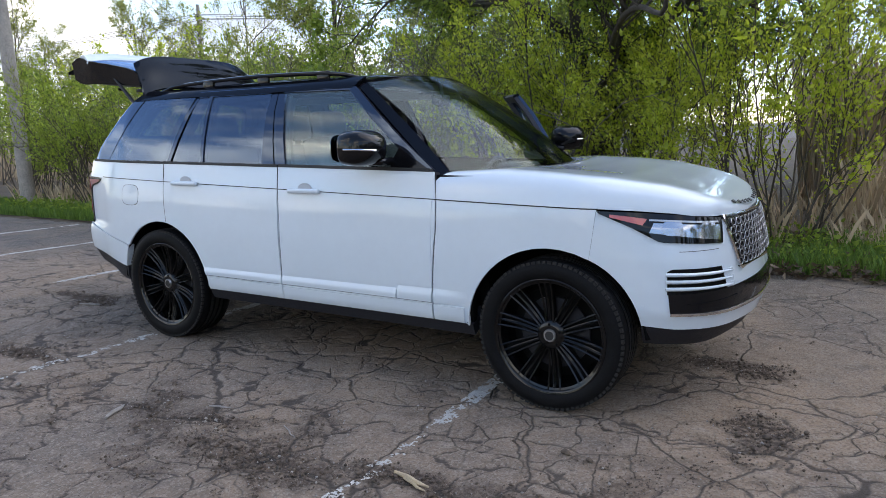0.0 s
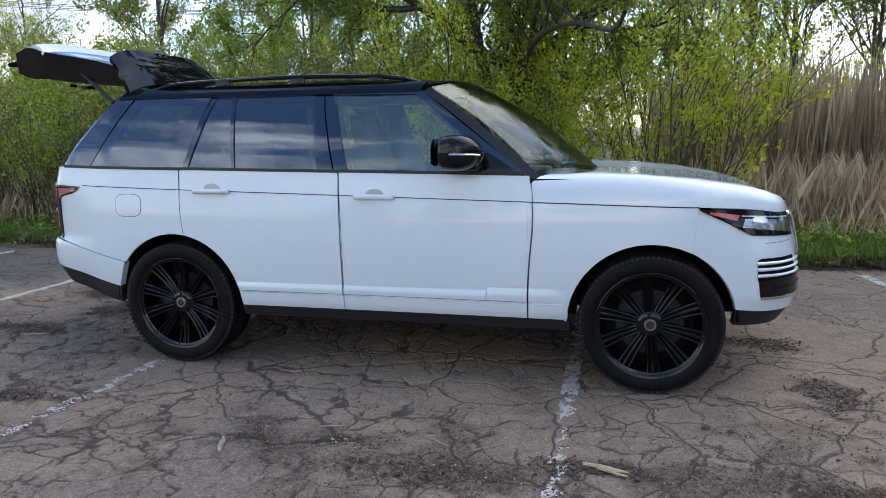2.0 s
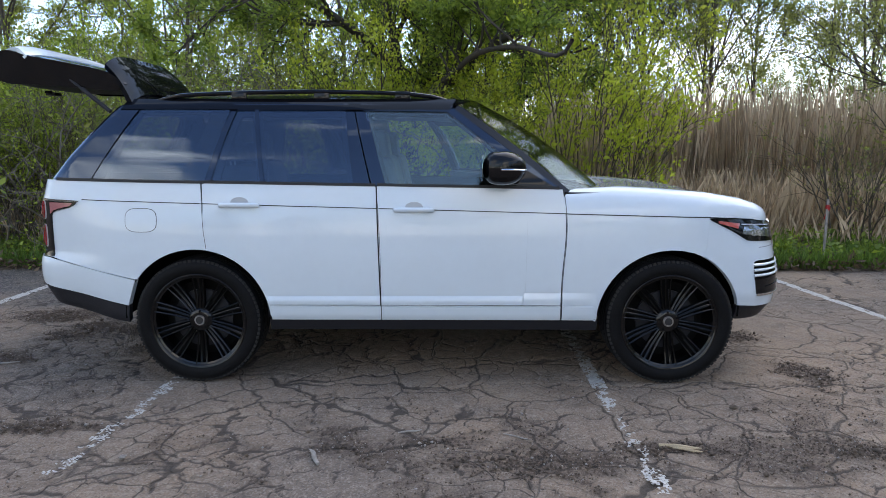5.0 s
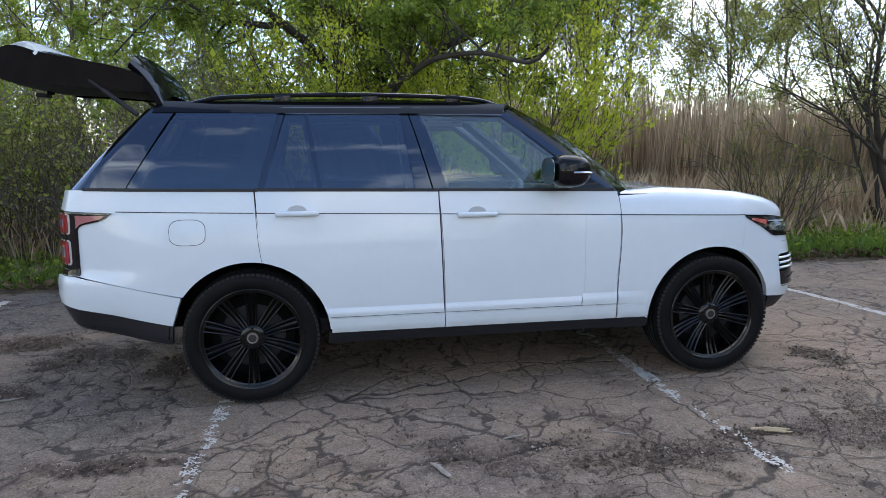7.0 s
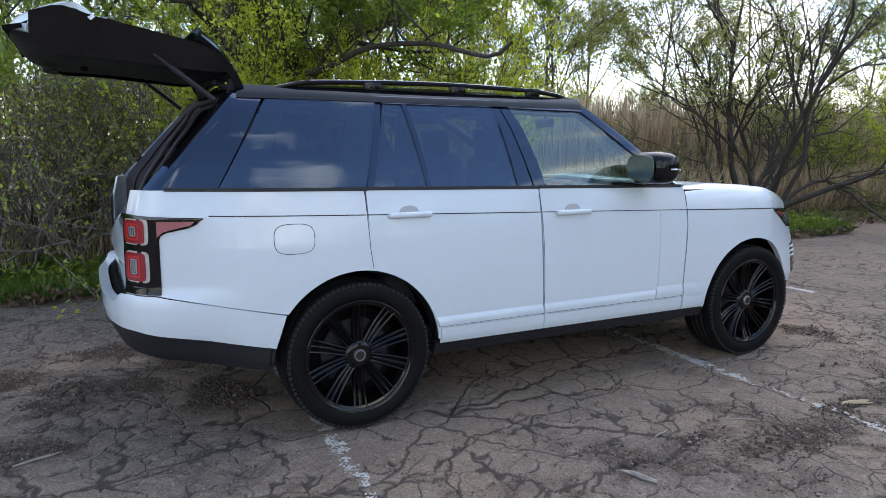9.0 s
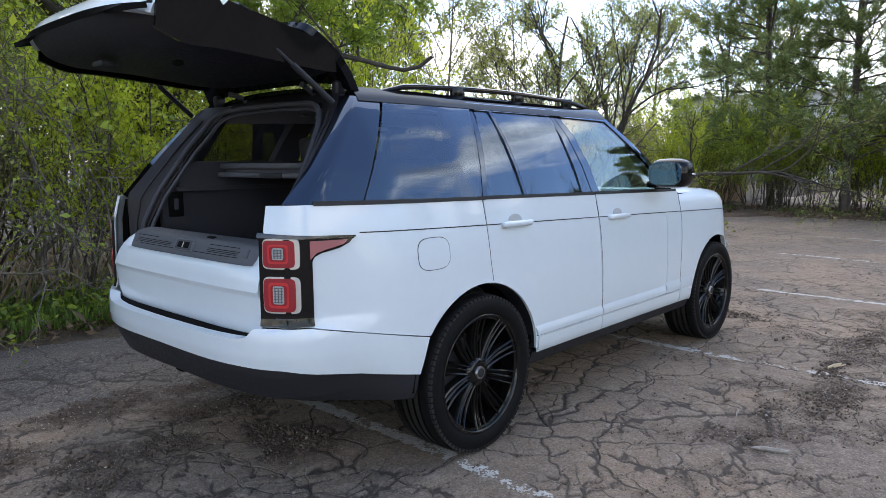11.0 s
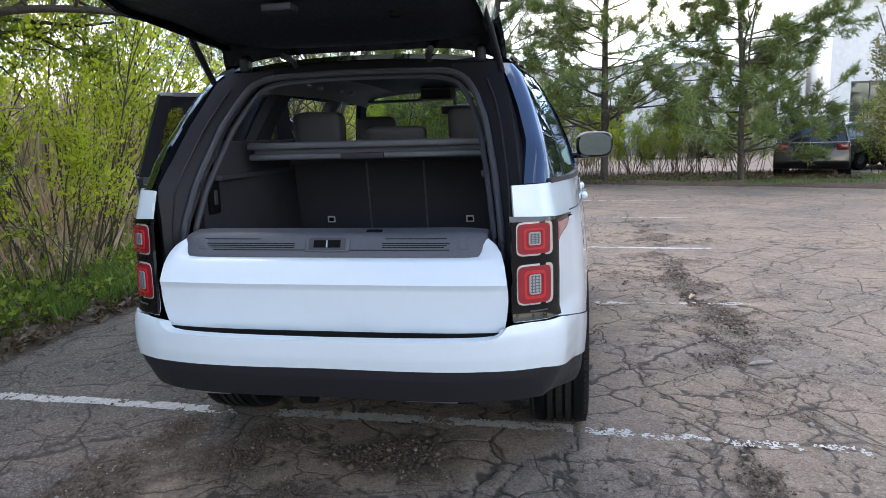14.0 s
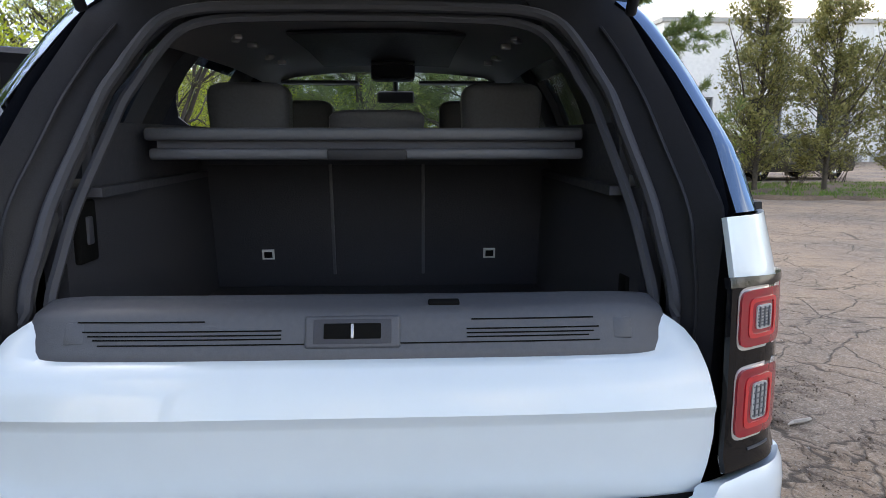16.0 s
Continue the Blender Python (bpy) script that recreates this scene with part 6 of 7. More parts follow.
def on_twigs(seg, level, count, seed, off=0.03):
    r = np.random.RandomState(seed)
    tw = seg[seg[:, 8] >= level]
    i = r.randint(0, len(tw), count)
    t = r.uniform(0, 1, (count, 1))
    p = tw[i, 0:3] * (1 - t) + tw[i, 3:6] * t
    return p + r.normal(0, off, (count, 3)), unit(tw[i, 3:6] - tw[i, 0:3])


def plant(name, label, category, seg, bark, foliage, count, size, level, seed, group="", off=0.03, slim=0.55, sides=5, crown="crown"):
    ob = thing(name, label, category, group)
    v, f = limbs(seg, sides)
    def child(nm, me):
        c = new(nm, me)
        c.parent = ob
        return c
    child("trunk" if "tree" in name else "stem", quick_mesh("stems", v, f, bark, True))
    if count:
        p, w = on_twigs(seg, level, count, seed, off)
        v, f = leaves(p, w, size, seed + 1, slim)
        child(crown, quick_mesh(crown, v, f, foliage))
    return ob


def clump(seed, n, radius, lean, length, rad):
    r = np.random.RandomState(seed)
    out = []
    for k in range(n):
        a, q = r.uniform(0, 2 * np.pi), math.sqrt(r.uniform(0, 1)) * radius
        out.append(((q * math.cos(a), q * math.sin(a), -0.05), (lean * math.cos(a) * r.uniform(0.3, 1.2), lean * math.sin(a) * r.uniform(0.3, 1.2), 1), length * r.uniform(0.7, 1.15), rad * r.uniform(0.6, 1.2)))
    return out


# verge along the bays' heads and round the far side: a low bank of soil and turf
def bank(name, label, x0, x1, y0, y1, nx, ny, height, material, seed, ragged=0.22):
    u, v = np.meshgrid(np.linspace(0, 1, nx), np.linspace(0, 1, ny), indexing="ij")
    X, Y = x0 + (x1 - x0) * u, y0 + (y1 - y0) * v ** 1.7
    Y = Y + ragged * wander(X, Y, 2.1, seed) * np.clip(1 - v * 4, 0, 1)
    Z = -0.02 + height * np.clip(v * 9, 0, 1) ** 0.7 * (1 + 0.35 * wander(X, Y, 1.1, seed + 1)) + 0.05 * wander(X, Y, 3.5, seed + 2) * np.clip(v * 4, 0, 1)
    i = np.arange(nx * ny).reshape(nx, ny)
    q = np.stack([i[:-1, :-1], i[1:, :-1], i[1:, 1:], i[:-1, 1:]], -1).reshape(-1, 4)
    return tagged(new(name, quick_mesh(name, np.stack([X, Y, Z], -1).reshape(-1, 3), q, material, True)), label, "verge", kind="structure")
bank("verge", "bank of leaf litter and rough turf beside the asphalt", -60, 7.5, 2.95, 60, 340, 40, 0.10, M_SOIL, 51)
def far_bank(name, label, pts_in, depth, material, seed):
    a = resample(pts_in, 120, True)
    d = unit(np.stack([np.gradient(a[:, 1]), -np.gradient(a[:, 0])], -1)) * -1
    v = np.linspace(0, 1, 16)
    X = a[:, None, 0] + d[:, None, 0] * (v ** 1.5)[None] * depth
    Y = a[:, None, 1] + d[:, None, 1] * (v ** 1.5)[None] * depth
    X = X + 0.25 * wander(X, Y, 2.0, seed)
    Z = -0.06 + 0.13 * (np.clip(v * 7, 0, 1) ** 0.8)[None] * (1 + 0.3 * wander(X, Y, 1.0, seed + 1))
    i = np.arange(X.size).reshape(X.shape)
    q = np.stack([i[:-1, :-1], i[1:, :-1], i[1:, 1:], i[:-1, 1:]], -1).reshape(-1, 4)
    return tagged(new(name, quick_mesh(name, np.stack([X, Y, Z], -1).reshape(-1, 3), q, material, True)), label, "verge", kind="structure")
far_bank("verge", "planted strip with turf at the far side of the car park", [(7.4, 2.9), (9.5, 3.8), (12.0, 4.0), (14.2, 2.9), (14.8, 0.8), (14.3, -1.8), (13.2, -5.0), (11.8, -8.0), (11.2, -11.0), (10.8, -16.0), (10.6, -24.0), (10.6, -34.0)], 5.2, M_TURF, 61)
bank("verge", "bank of leaf litter and rough turf beside the asphalt", 7.0, 70, 5.0, 60, 160, 30, 0.12, M_SOIL, 71, 0.5)


def grass(name, label, n, area, tall, seed, material=M_GRASS, thick=0.006, sway=1.0):
    r = np.random.RandomState(seed)
    X, Y, ok = area(r, n)
    X, Y = X[ok], Y[ok]
    n = len(X)
    h = tall * np.exp(np.clip(r.normal(0, 0.35, n), -0.8, 0.5))
    a, lean = r.uniform(0, 2 * np.pi, n), r.uniform(0.05, 0.5, n) * sway
    base = np.stack([X, Y, np.full(n, 0.03)], -1)
    side = np.stack([np.cos(a), np.sin(a), 0 * a], -1) * thick
    bend = np.stack([np.cos(a + 1.2), np.sin(a + 1.2), 0 * a], -1) * (lean * h)[:, None]
    up = np.array([0, 0, 1.0]) * h[:, None]
    V = np.stack([base - side, base + side, base + bend * 0.45 + up * 0.6 + side * 0.7, base + bend + up * 0.95], 1)
    return tagged(new(name, quick_mesh(name, V.reshape(-1, 3), np.arange(4 * n).reshape(-1, 4), material)), label, "grass", kind="stuff")


def strip_area(x0, x1, y0, y1, patch, seed, cut=0.0):
    def f(r, n):
        X, Y = r.uniform(x0, x1, n), y0 + (y1 - y0) * r.uniform(0, 1, n) ** 1.5
        return X, Y, wander(X, Y, patch, seed, 2) > cut
    return f
grass("grass", "fresh green grass along the verge", 42000, strip_area(-16, -3.0, 3.0, 4.6, 1.5, 81, -0.7), 0.12, 82)
grass("weeds", "green weeds and grass at the foot of the bushes", 40000, strip_area(2.2, 9.0, 2.95, 5.2, 0.8, 83, -0.1), 0.14, 84)
grass("weeds", "green weeds under the bushes", 26000, strip_area(-3.4, 2.4, 3.05, 5.0, 0.7, 85, -0.05), 0.13, 86)
grass("dry_grass", "dry straw-coloured grass and stalks", 13000, strip_area(-14, 9, 4.2, 7.5, 1.2, 87, -0.1), 0.35, 88, M_REED, 0.004)
grass("grass", "turf on the far planted strip", 60000, lambda r, n: (lambda X, Y: (X, Y, (wander(X, Y, 1.5, 91, 2) > -0.3) & (X > np.interp(Y, [-32, -16, -11, -8, -5, -1.8, 0.8, 3], [10.9, 11.1, 11.5, 12.1, 13.5, 14.6, 15.1, 14.6]))))(r.uniform(10.9, 16.5, n), r.uniform(-22, 3, n)), 0.08, 92, M_GRASS, 0.010)
grass("weeds", "green weeds along the corner of the car park", 9000, strip_area(8.0, 17.0, 3.9, 6.6, 0.9, 97, 0.0), 0.12, 98)
grass("reeds", "stand of tall dry reeds", 26000, strip_area(2.0, 20, 7.6, 13, 1.4, 93, -0.55), 1.75, 94, M_REED, 0.0055, 0.3)
grass("dry_grass", "flattened pale dry grass and broken stalks", 16000, strip_area(2.6, 20, 5.2, 9.0, 1.4, 99, -0.5), 0.7, 100, M_REED, 0.0035, 0.8)
grass("reeds", "stand of tall dry reeds", 5000, strip_area(-26, -4, 8.0, 14, 2.5, 95, -0.4), 1.4, 96, M_REED, 0.006, 0.25)


def litter(n, x0, x1, y0, y1, seed, name="leaf_litter", label="dead leaves and twigs at the foot of the bushes"):
    r = np.random.RandomState(seed)
    P = np.stack([r.uniform(x0, x1, n), y0 + (y1 - y0) * r.uniform(0, 1, n) ** 1.6, r.uniform(0.02, 0.13, n)], -1)
    v, f = leaves(P, np.concatenate([r.normal(0, 1, (n, 2)), r.normal(0, 0.12, (n, 1))], 1), 0.07, seed, 0.35)
    return tagged(new(name, quick_mesh(name, v, f, M_LITTER)), label, "leaf litter", kind="stuff")
litter(16000, -8, 9, 2.9, 5.5, 101)
litter(7000, 7.5, 17, 3.6, 7.0, 103)
litter(15000, 14.2, 17.5, -8, 3, 102, label="brown needles and litter on the planted strip")

def leafy_weeds(n, x0, x1, y0, y1, seed):
    r = np.random.RandomState(seed)
    X, Y = r.uniform(x0, x1, n), y0 + (y1 - y0) * r.uniform(0, 1, n) ** 1.3
    ok = wander(X, Y, 0.8, seed, 3) > -0.25
    X, Y = X[ok], Y[ok]
    Z = 0.04 + r.uniform(0, 1, len(X)) ** 1.5 * 0.22 * (1 + 0.6 * wander(X, Y, 0.6, seed + 1))
    v, f = leaves(np.stack([X, Y, Z], -1), np.stack([r.normal(0, 1, len(X)), r.normal(0, 1, len(X)), r.uniform(-0.1, 0.9, len(X))], -1), 0.05, seed, 0.6)
    return tagged(new("weeds", quick_mesh("weeds", v, f, M_CROWN)), "low leafy green weeds in the litter", "weeds", kind="stuff")
leafy_weeds(13000, -3.6, 3.2, 3.25, 5.2, 111)
leafy_weeds(16000, 3.0, 9.0, 3.1, 5.6, 113)
leafy_weeds(14000, -12.0, -3.6, 3.2, 5.2, 115)

def far_shift(y):
    """How far the planted strip swings in towards the car park at y."""
    return float(np.interp(y, [-12, -5, 0, 6], [-2.9, -2.3, -1.5, -1.2]))


# thicket of shrubs along the verge: four kinds, set again and again
def shrub(seed, stems, height, leaf, material, count, label, spread=0.42, bark=M_TWIG, off=0.04, rad=0.014):
    seg = grow(seed, clump(seed, stems, 0.35, spread, height, rad), 2, [5, 4], 0.5, 0.62, 0.06, 0.13, 5)
    return plant("shrub", label, "shrub", seg, bark, material, count, leaf, 1, seed, "thicket along the verge", off)
kinds = [shrub(201, 13, 2.3, 0.045, M_LEAF, 9000, "leafy green shrub with many thin stems in the thicket"),
         shrub(202, 15, 2.0, 0.040, M_BUD, 3600, "half-bare shrub with budding leaves in the thicket"),
         shrub(203, 12, 2.6, 0.050, M_LIME, 7600, "bright lime-green shrub with slender stems"),
         shrub(204, 18, 1.5, 0.035, M_BUD, 1500, "low tangle of bare brown stems")]
spots = [(-2.6, 4.2, 1, 1.0), (-3.6, 4.0, 3, 1.1), (-4.8, 4.5, 1, 1.0), (-6.2, 4.6, 0, 0.9), (-7.8, 4.8, 1, 0.95), (-9.6, 5.0, 0, 1.0), (-11.6, 5.2, 1, 1.05), (-14.0, 5.4, 0, 1.1), (-1.5, 4.3, 2, 0.8), (-0.5, 4.1, 2, 0.7),
         (0.9, 4.1, 2, 0.7), (-5.6, 6.2, 0, 1.05), (-3.0, 6.0, 1, 1.1), (-8.8, 7.0, 1, 1.1), (-12.5, 7.4, 2, 1.2), (-17, 6.5, 1, 1.2), (-20, 7, 0, 1.3), (-1.9, 6.2, 1, 1.2), (12.8, 6.2, 0, 0.9), (15.5, 5.0, 2, 0.8), (16.8, 3.4, 0, 0.9), (18.6, 0.4, 2, 0.55), (18.3, -3.2, 0, 0.6), (-15, 8, 1, 1.4),
         (19.2, 3.2, 1, 0.9), (19.0, 1.2, 0, 0.7), (19.4, -0.6, 1, 0.85), (19.0, -2.2, 2, 0.5), (19.6, -4.6, 1, 0.8), (19.2, -7.6, 0, 0.5), (20.0, -5.8, 1, 0.75), (19.8, -2.8, 1, 0.8), (18.2, 5.0, 2, 0.9), (16.6, 5.3, 0, 1.0), (17.6, 3.2, 2, 0.95), (18.9, 2.4, 0, 1.05), (18.2, 0.9, 2, 0.8), (19.2, -0.4, 0, 0.95), (18.4, -1.4, 2, 0.7), (19.9, 4.4, 0, 1.2), (20.4, 1.4, 0, 1.1), (19.6, -3.9, 0, 0.8), (20.6, 2.0, 0, 0.9), (19.4, -12.8, 3, 0.8), (19.2, -15.3, 3, 0.8), (18.7, -11.2, 3, 0.7), (17.2, 4.6, 0, 0.8),
         (13.5, 9.5, 1, 1.3), (16.5, 9.0, 1, 1.2), (19.5, 8.0, 2, 1.2), (22.5, 6.5, 1, 1.3), (11.5, 14.5, 1, 1.6), (15, 13, 1, 1.4),
          (-5.4, 4.4, 0, 0.85), (-7.0, 4.3, 0, 0.85), (-8.4, 5.6, 0, 1.1), (-10.2, 4.4, 0, 0.9), (-12.8, 5.0, 0, 1.0), (-6.5, 8.0, 0, 1.25), (-8.6, 8.9, 0, 1.25), (-10.6, 8.2, 0, 1.25), (-4.8, 8.4, 1, 1.0), (-12.6, 9.2, 1, 1.1), (-7.4, 10.2, 1, 1.2), (-2.3, 7.4, 0, 1.3), (-1.2, 8.2, 0, 1.4), (-3.2, 8.8, 0, 1.3), (-0.6, 7.0, 0, 1.2), (-5.0, 5.8, 1, 1.1), (-7.6, 6.4, 1, 1.2)] + [(19.3 + 0.5 * math.sin(5 * k), 3.4 - 0.85 * k, (1, 3, 1, 0)[k % 4], 0.62 + 0.12 * math.sin(3 * k)) for k in range(16)]
for k, (x, y, kind, sc) in enumerate(spots):
    x += far_shift(y) if x > 15 and y < 5.5 else 0.0
    m = pose(x, y, 0.05, 0, 0, 137.5 * k) @ Matrix.Diagonal((sc, sc, sc, 1))
    copy_thing(kinds[kind], m).scale = (sc, sc, sc)
for kk, (ob, at) in enumerate(zip(kinds, ((-6.9, 5.9), (-10.6, 6.4), (-13.4, 6.6), (5.9, 4.6)))):
    ob.matrix_world = pose(*at, 0.05, 0, 0, 40 * kk)

# tangled bare thorn at the verge behind the tailgate
seg = grow(241, clump(241, 10, 0.5, 0.85, 2.6, 0.017), 2, [6, 5], 0.55, 1.0, 0.02, 0.22, 7)
tangle = plant("thorn_thicket", "tangled grey-brown bare stems with sparse leaves", "shrub", seg, M_PALEBARK, M_LEAF, 1500, 0.04, 1, 242, "bare thorn along the verge", 0.03)
tangle.matrix_world = pose(-2.4, 4.25, 0.05)
for k, (x, y) in enumerate(((-3.5, 4.3), (-4.8, 4.4), (-1.5, 4.4), (-6.1, 4.6), (-3.0, 5.2))):
    copy_thing(tangle, pose(x, y, 0.05, 0, 0, 80 + 110 * k))

# bright bush beside the bays
seg = grow(211, clump(211, 20, 0.45, 0.62, 2.9, 0.015), 2, [6, 5], 0.48, 0.55, 0.05, 0.10, 6)
plant("lime_bush", "large bush with bright lime-green spring leaves", "bush", seg, M_TWIG, M_LIME, 15000, 0.045, 1, 212, off=0.05).matrix_world = pose(2.0, 4.7, 0.05)
seg = grow(213, clump(213, 14, 0.4, 0.45, 2.9, 0.02), 2, [6, 5], 0.48, 0.55, 0.05, 0.10, 6)
plant("green_bush", "large bush with fresh green leaves on slender stems", "bush", seg, M_BARK, M_LIME, 14000, 0.046, 1, 214, off=0.05).matrix_world = pose(-0.1, 4.4, 0.05, 0, 0, 70)

# old tree behind the car: dark crooked trunk with a long level limb
trunk = [((0, 0, -0.1), (0.05, -0.02, 1), 3.2, 0.17), ((0.05, 0, 1.7), (0.75, -0.55, 0.42), 3.6, 0.095), ((0, 0.05, 1.9), (-0.85, -0.2, 0.42), 3.2, 0.085), ((0.1, 0.1, 0), (0.28, 0.2, 1), 3.4, 0.12), ((0, 0, 2.5), (-0.4, -0.6, 0.5), 2.8, 0.07), ((0.1, 0, 2.8), (0.5, 0.5, 0.8), 2.8, 0.07)]
seg = grow(221, trunk, 3, [7, 6, 4], 0.52, 0.8, 0.035, 0.15, 6, 0.5)
seg[:, [0, 1, 3, 4]] *= 1.15
seg[:, [2, 5]] *= 1.25
# the long crooked limb that reaches out over the roof
way = resample([(0.21, -0.5, 2.35), (0.40, -1.3, 2.38), (0.72, -2.0, 2.58), (1.12, -2.8, 2.56), (1.50, -3.45, 2.38), (1.61, -3.73, 2.50)], 22, True)
bough = np.array([(*way[k], *way[k + 1], 0.048 * (1 - k / 22 * 0.62), 0.048 * (1 - (k + 1) / 22 * 0.62), 0) for k in range(21)])
side_shoots = [(tuple(way[k]), (math.sin(k * 2.4) * 0.7, math.cos(k * 2.4) * 0.7, 0.55 + 0.3 * math.sin(k * 1.3)), 1.0 + 0.35 * math.sin(k * 1.7), 0.016) for k in range(3, 17)]
seg = np.concatenate([seg, bough, grow(223, side_shoots, 2, [4, 3], 0.5, 0.7, 0.08, 0.14, 5, 0.5)])
plant("old_tree", "old tree with dark crooked limbs and small spring leaves", "tree", seg, M_BARK, M_CROWN, 110000, 0.046, 2, 222, off=0.05, sides=7).matrix_world = pose(-0.3, 5.7, 0.0)

# many-stemmed bare bush at the corner of the car park
seg = grow(231, clump(231, 14, 0.45, 0.85, 4.2, 0.055), 3, [7, 6, 4], 0.50, 0.7, 0.03, 0.19, 7)
plant("bare_bush", "spreading many-stemmed bush, nearly bare, with tiny leaf buds", "bush", seg, M_BARK, M_BUD, 26000, 0.04, 2, 232, off=0.04).matrix_world = pose(8.2, 4.6, 0.05)

# background trees
def back_tree(seed, tall, leaf_n, material, bark, label):
    seg = grow(seed, [((0, 0, -0.1), (0.03, 0.02, 1), tall, tall * 0.0085)] + [((0, 0, tall * q), (math.cos(a), math.sin(a), 1.1), tall * 0.36, tall * 0.0034) for q, a in zip(np.linspace(0.2, 0.8, 9), np.arange(9) * 2.4)], 3, [6, 5, 3], 0.48, 0.6, 0.05, 0.10, 5, 0.5)
    return plant("background_tree", label, "tree", seg, bark, material, leaf_n, 0.085, 2, seed, "trees behind the verge", 0.10, sides=4)
far = [back_tree(301, 9.0, 15000, M_BUD, M_TWIG, "tall slender tree with sparse budding leaves"), back_tree(302, 10.0, 8000, M_BUD, M_TWIG, "tall bare tree with fine grey branches"), back_tree(303, 7.5, 14000, M_LEAF, M_TWIG, "leafing tree with light green crown")]
back_spots = [(-30, 16, 2), (-25, 12, 0), (-21, 19, 0), (-18, 14, 0), (-14.5, 17, 1), (-11.5, 13.5, 0), (-9, 18, 2), (-6.5, 12.5, 0), (-4.0, 15, 1), (-2.2, 11, 0), (0.0, 14, 0), (2.0, 17, 2), (3.8, 19.5, 1), (6.5, 18, 0), (9.0, 20, 1), (11.5, 22, 1), (13.0, 17, 0), (15.5, 21, 1), (18.0, 17, 0), (20, 24, 1), (23.5, 17, 0),
              (27, 12, 0), (24, 7.5, 1), (30, 8, 1), (-35, 24, 0), (-28, 26, 1), (5, 27, 0), (-8, 25, 1), (-16, 27, 0), (33, 18, 0), (21.5, 4.5, 1), (-34, 10, 0), (4.8, 16, 1), (6.0, 17, 1), (8.6, 18.5, 1)]
# the far sides of the car park, behind the walk
back_spots += [(-44 + 7.3 * k + 2.5 * math.sin(3.1 * k), -40 - 4.0 * math.cos(2.3 * k), (0, 2, 1)[k % 3]) for k in range(15)] + [(-42 - 3 * math.sin(2.0 * k), -32 + 6.5 * k, (2, 0, 1)[k % 3]) for k in range(7)]
# low distant woods
back_spots += [(-30 + 2.6 * k, 38 + 5 * math.sin(4.1 * k), (0, 2, 0, 1)[k % 4]) for k in range(40)]
for k, (x, y, kind) in enumerate(back_spots):
    sc = 0.55 if (x < -13 and y < 20) or y > 32 else 1.0
    copy_thing(far[kind], pose(x, y, 0, 0, 0, 97 * k)).scale = (sc, sc, sc)
for ob, at in zip(far, ((-38, 18), (17, 27), (-12, 21))):
    ob.matrix_world = pose(*at, 0)

# pines and cedars on the far strip
def pine(seed, tall, first, reach, count, label):
    r = np.random.RandomState(seed)
    starts, z = [((0, 0, -0.1), (0.01, 0.02, 1), tall, tall * 0.013)], first
    while z < tall * 0.97:
        for k in range(4):
            a, L = r.uniform(0, 2 * np.pi), reach * (1 - (z / tall) ** 1.6) * r.uniform(0.65, 1.1) + 0.25
            starts.append(((0.02 * math.cos(a), 0.02 * math.sin(a), z + r.uniform(-0.1, 0.1)), (math.cos(a), math.sin(a), r.uniform(-0.02, 0.38)), L, 0.008 + 0.008 * L))
        z += r.uniform(0.28, 0.42)
    seg = grow(seed, starts, 2, [5, 3], 0.38, 0.6, 0.05, 0.09, 5, 0.5)
    ob = thing("pine_tree", label, "tree", "pines at the far side")
    v, f = limbs(seg)
    c = new("trunk", quick_mesh("trunk", v, f, M_TWIG, True))
    c.parent = ob
    p, w = on_twigs(seg, 1, count, seed, 0.03)
    keep = np.hypot(p[:, 0], p[:, 1]) > 0.25
    v, f = leaves(np.repeat(p[keep], 5, 0), np.repeat(w[keep], 5, 0), 0.15, seed, 0.11, 0.2)
    c = new("needles", quick_mesh("needles", v, f, M_NEEDLE))
    c.parent = ob
    return ob
pines = [pine(401, 7.2, 0.8, 2.9, 22000, "bushy pine with long green needles"), pine(402, 9.5, 1.3, 2.8, 16000, "tall thin pine with sparse needles and bare lower branches")]
pines[0].matrix_world, pines[1].matrix_world = pose(14.3, -5.2, 0), pose(15.3, -1.8, 0)
for x, y, kind, rz in ((15.8, 1.3, 1, 70), (17.6, 3.6, 1, 300), (14.4, -21, 0, 120), (14.5, -30, 0, 60), (-14, -38, 0, 10), (-9, -40, 0, 80), (12, -37, 0, 200), (24, -36, 0, 150), (-38, -14, 0, 90)):
    copy_thing(pines[kind], pose(x, y, 0, 3.5 * math.sin(rz), 3.5 * math.cos(2 * rz), rz))
def cedar(seed, tall, reach, count, label):
    """One leading trunk with many short rising branches, widest low down, closing to a point."""
    r = np.random.RandomState(seed)
    starts, z = [((0, 0, -0.1), (0.01, 0.02, 1), tall, 0.075)], 0.35
    while z < tall * 0.96:
        for k in range(4):
            a, q = r.uniform(0, 2 * np.pi), z / tall
            L = reach * (0.35 + 0.65 * min(1.0, q / 0.22)) * (1 - q ** 1.5) * r.uniform(0.6, 1.15) + 0.15
            starts.append(((0.03 * math.cos(a), 0.03 * math.sin(a), z + r.uniform(-0.08, 0.08)), (math.cos(a), math.sin(a), r.uniform(0.35, 1.1)), L, 0.006 + 0.009 * L))
        z += r.uniform(0.13, 0.2)
    seg = grow(seed, starts, 2, [5, 4], 0.42, 0.6, 0.10, 0.11, 4, 0.5)
    return plant("cedar_tree", label, "tree", seg, M_TWIG, M_CEDAR, count, 0.06, 1, seed + 1, "cedars at the far side", 0.07)
ced = cedar(411, 5.7, 1.35, 24000, "narrow bronze-green cedar with bare lower stems")
ced.matrix_world = pose(13.7, -8.9, 0)
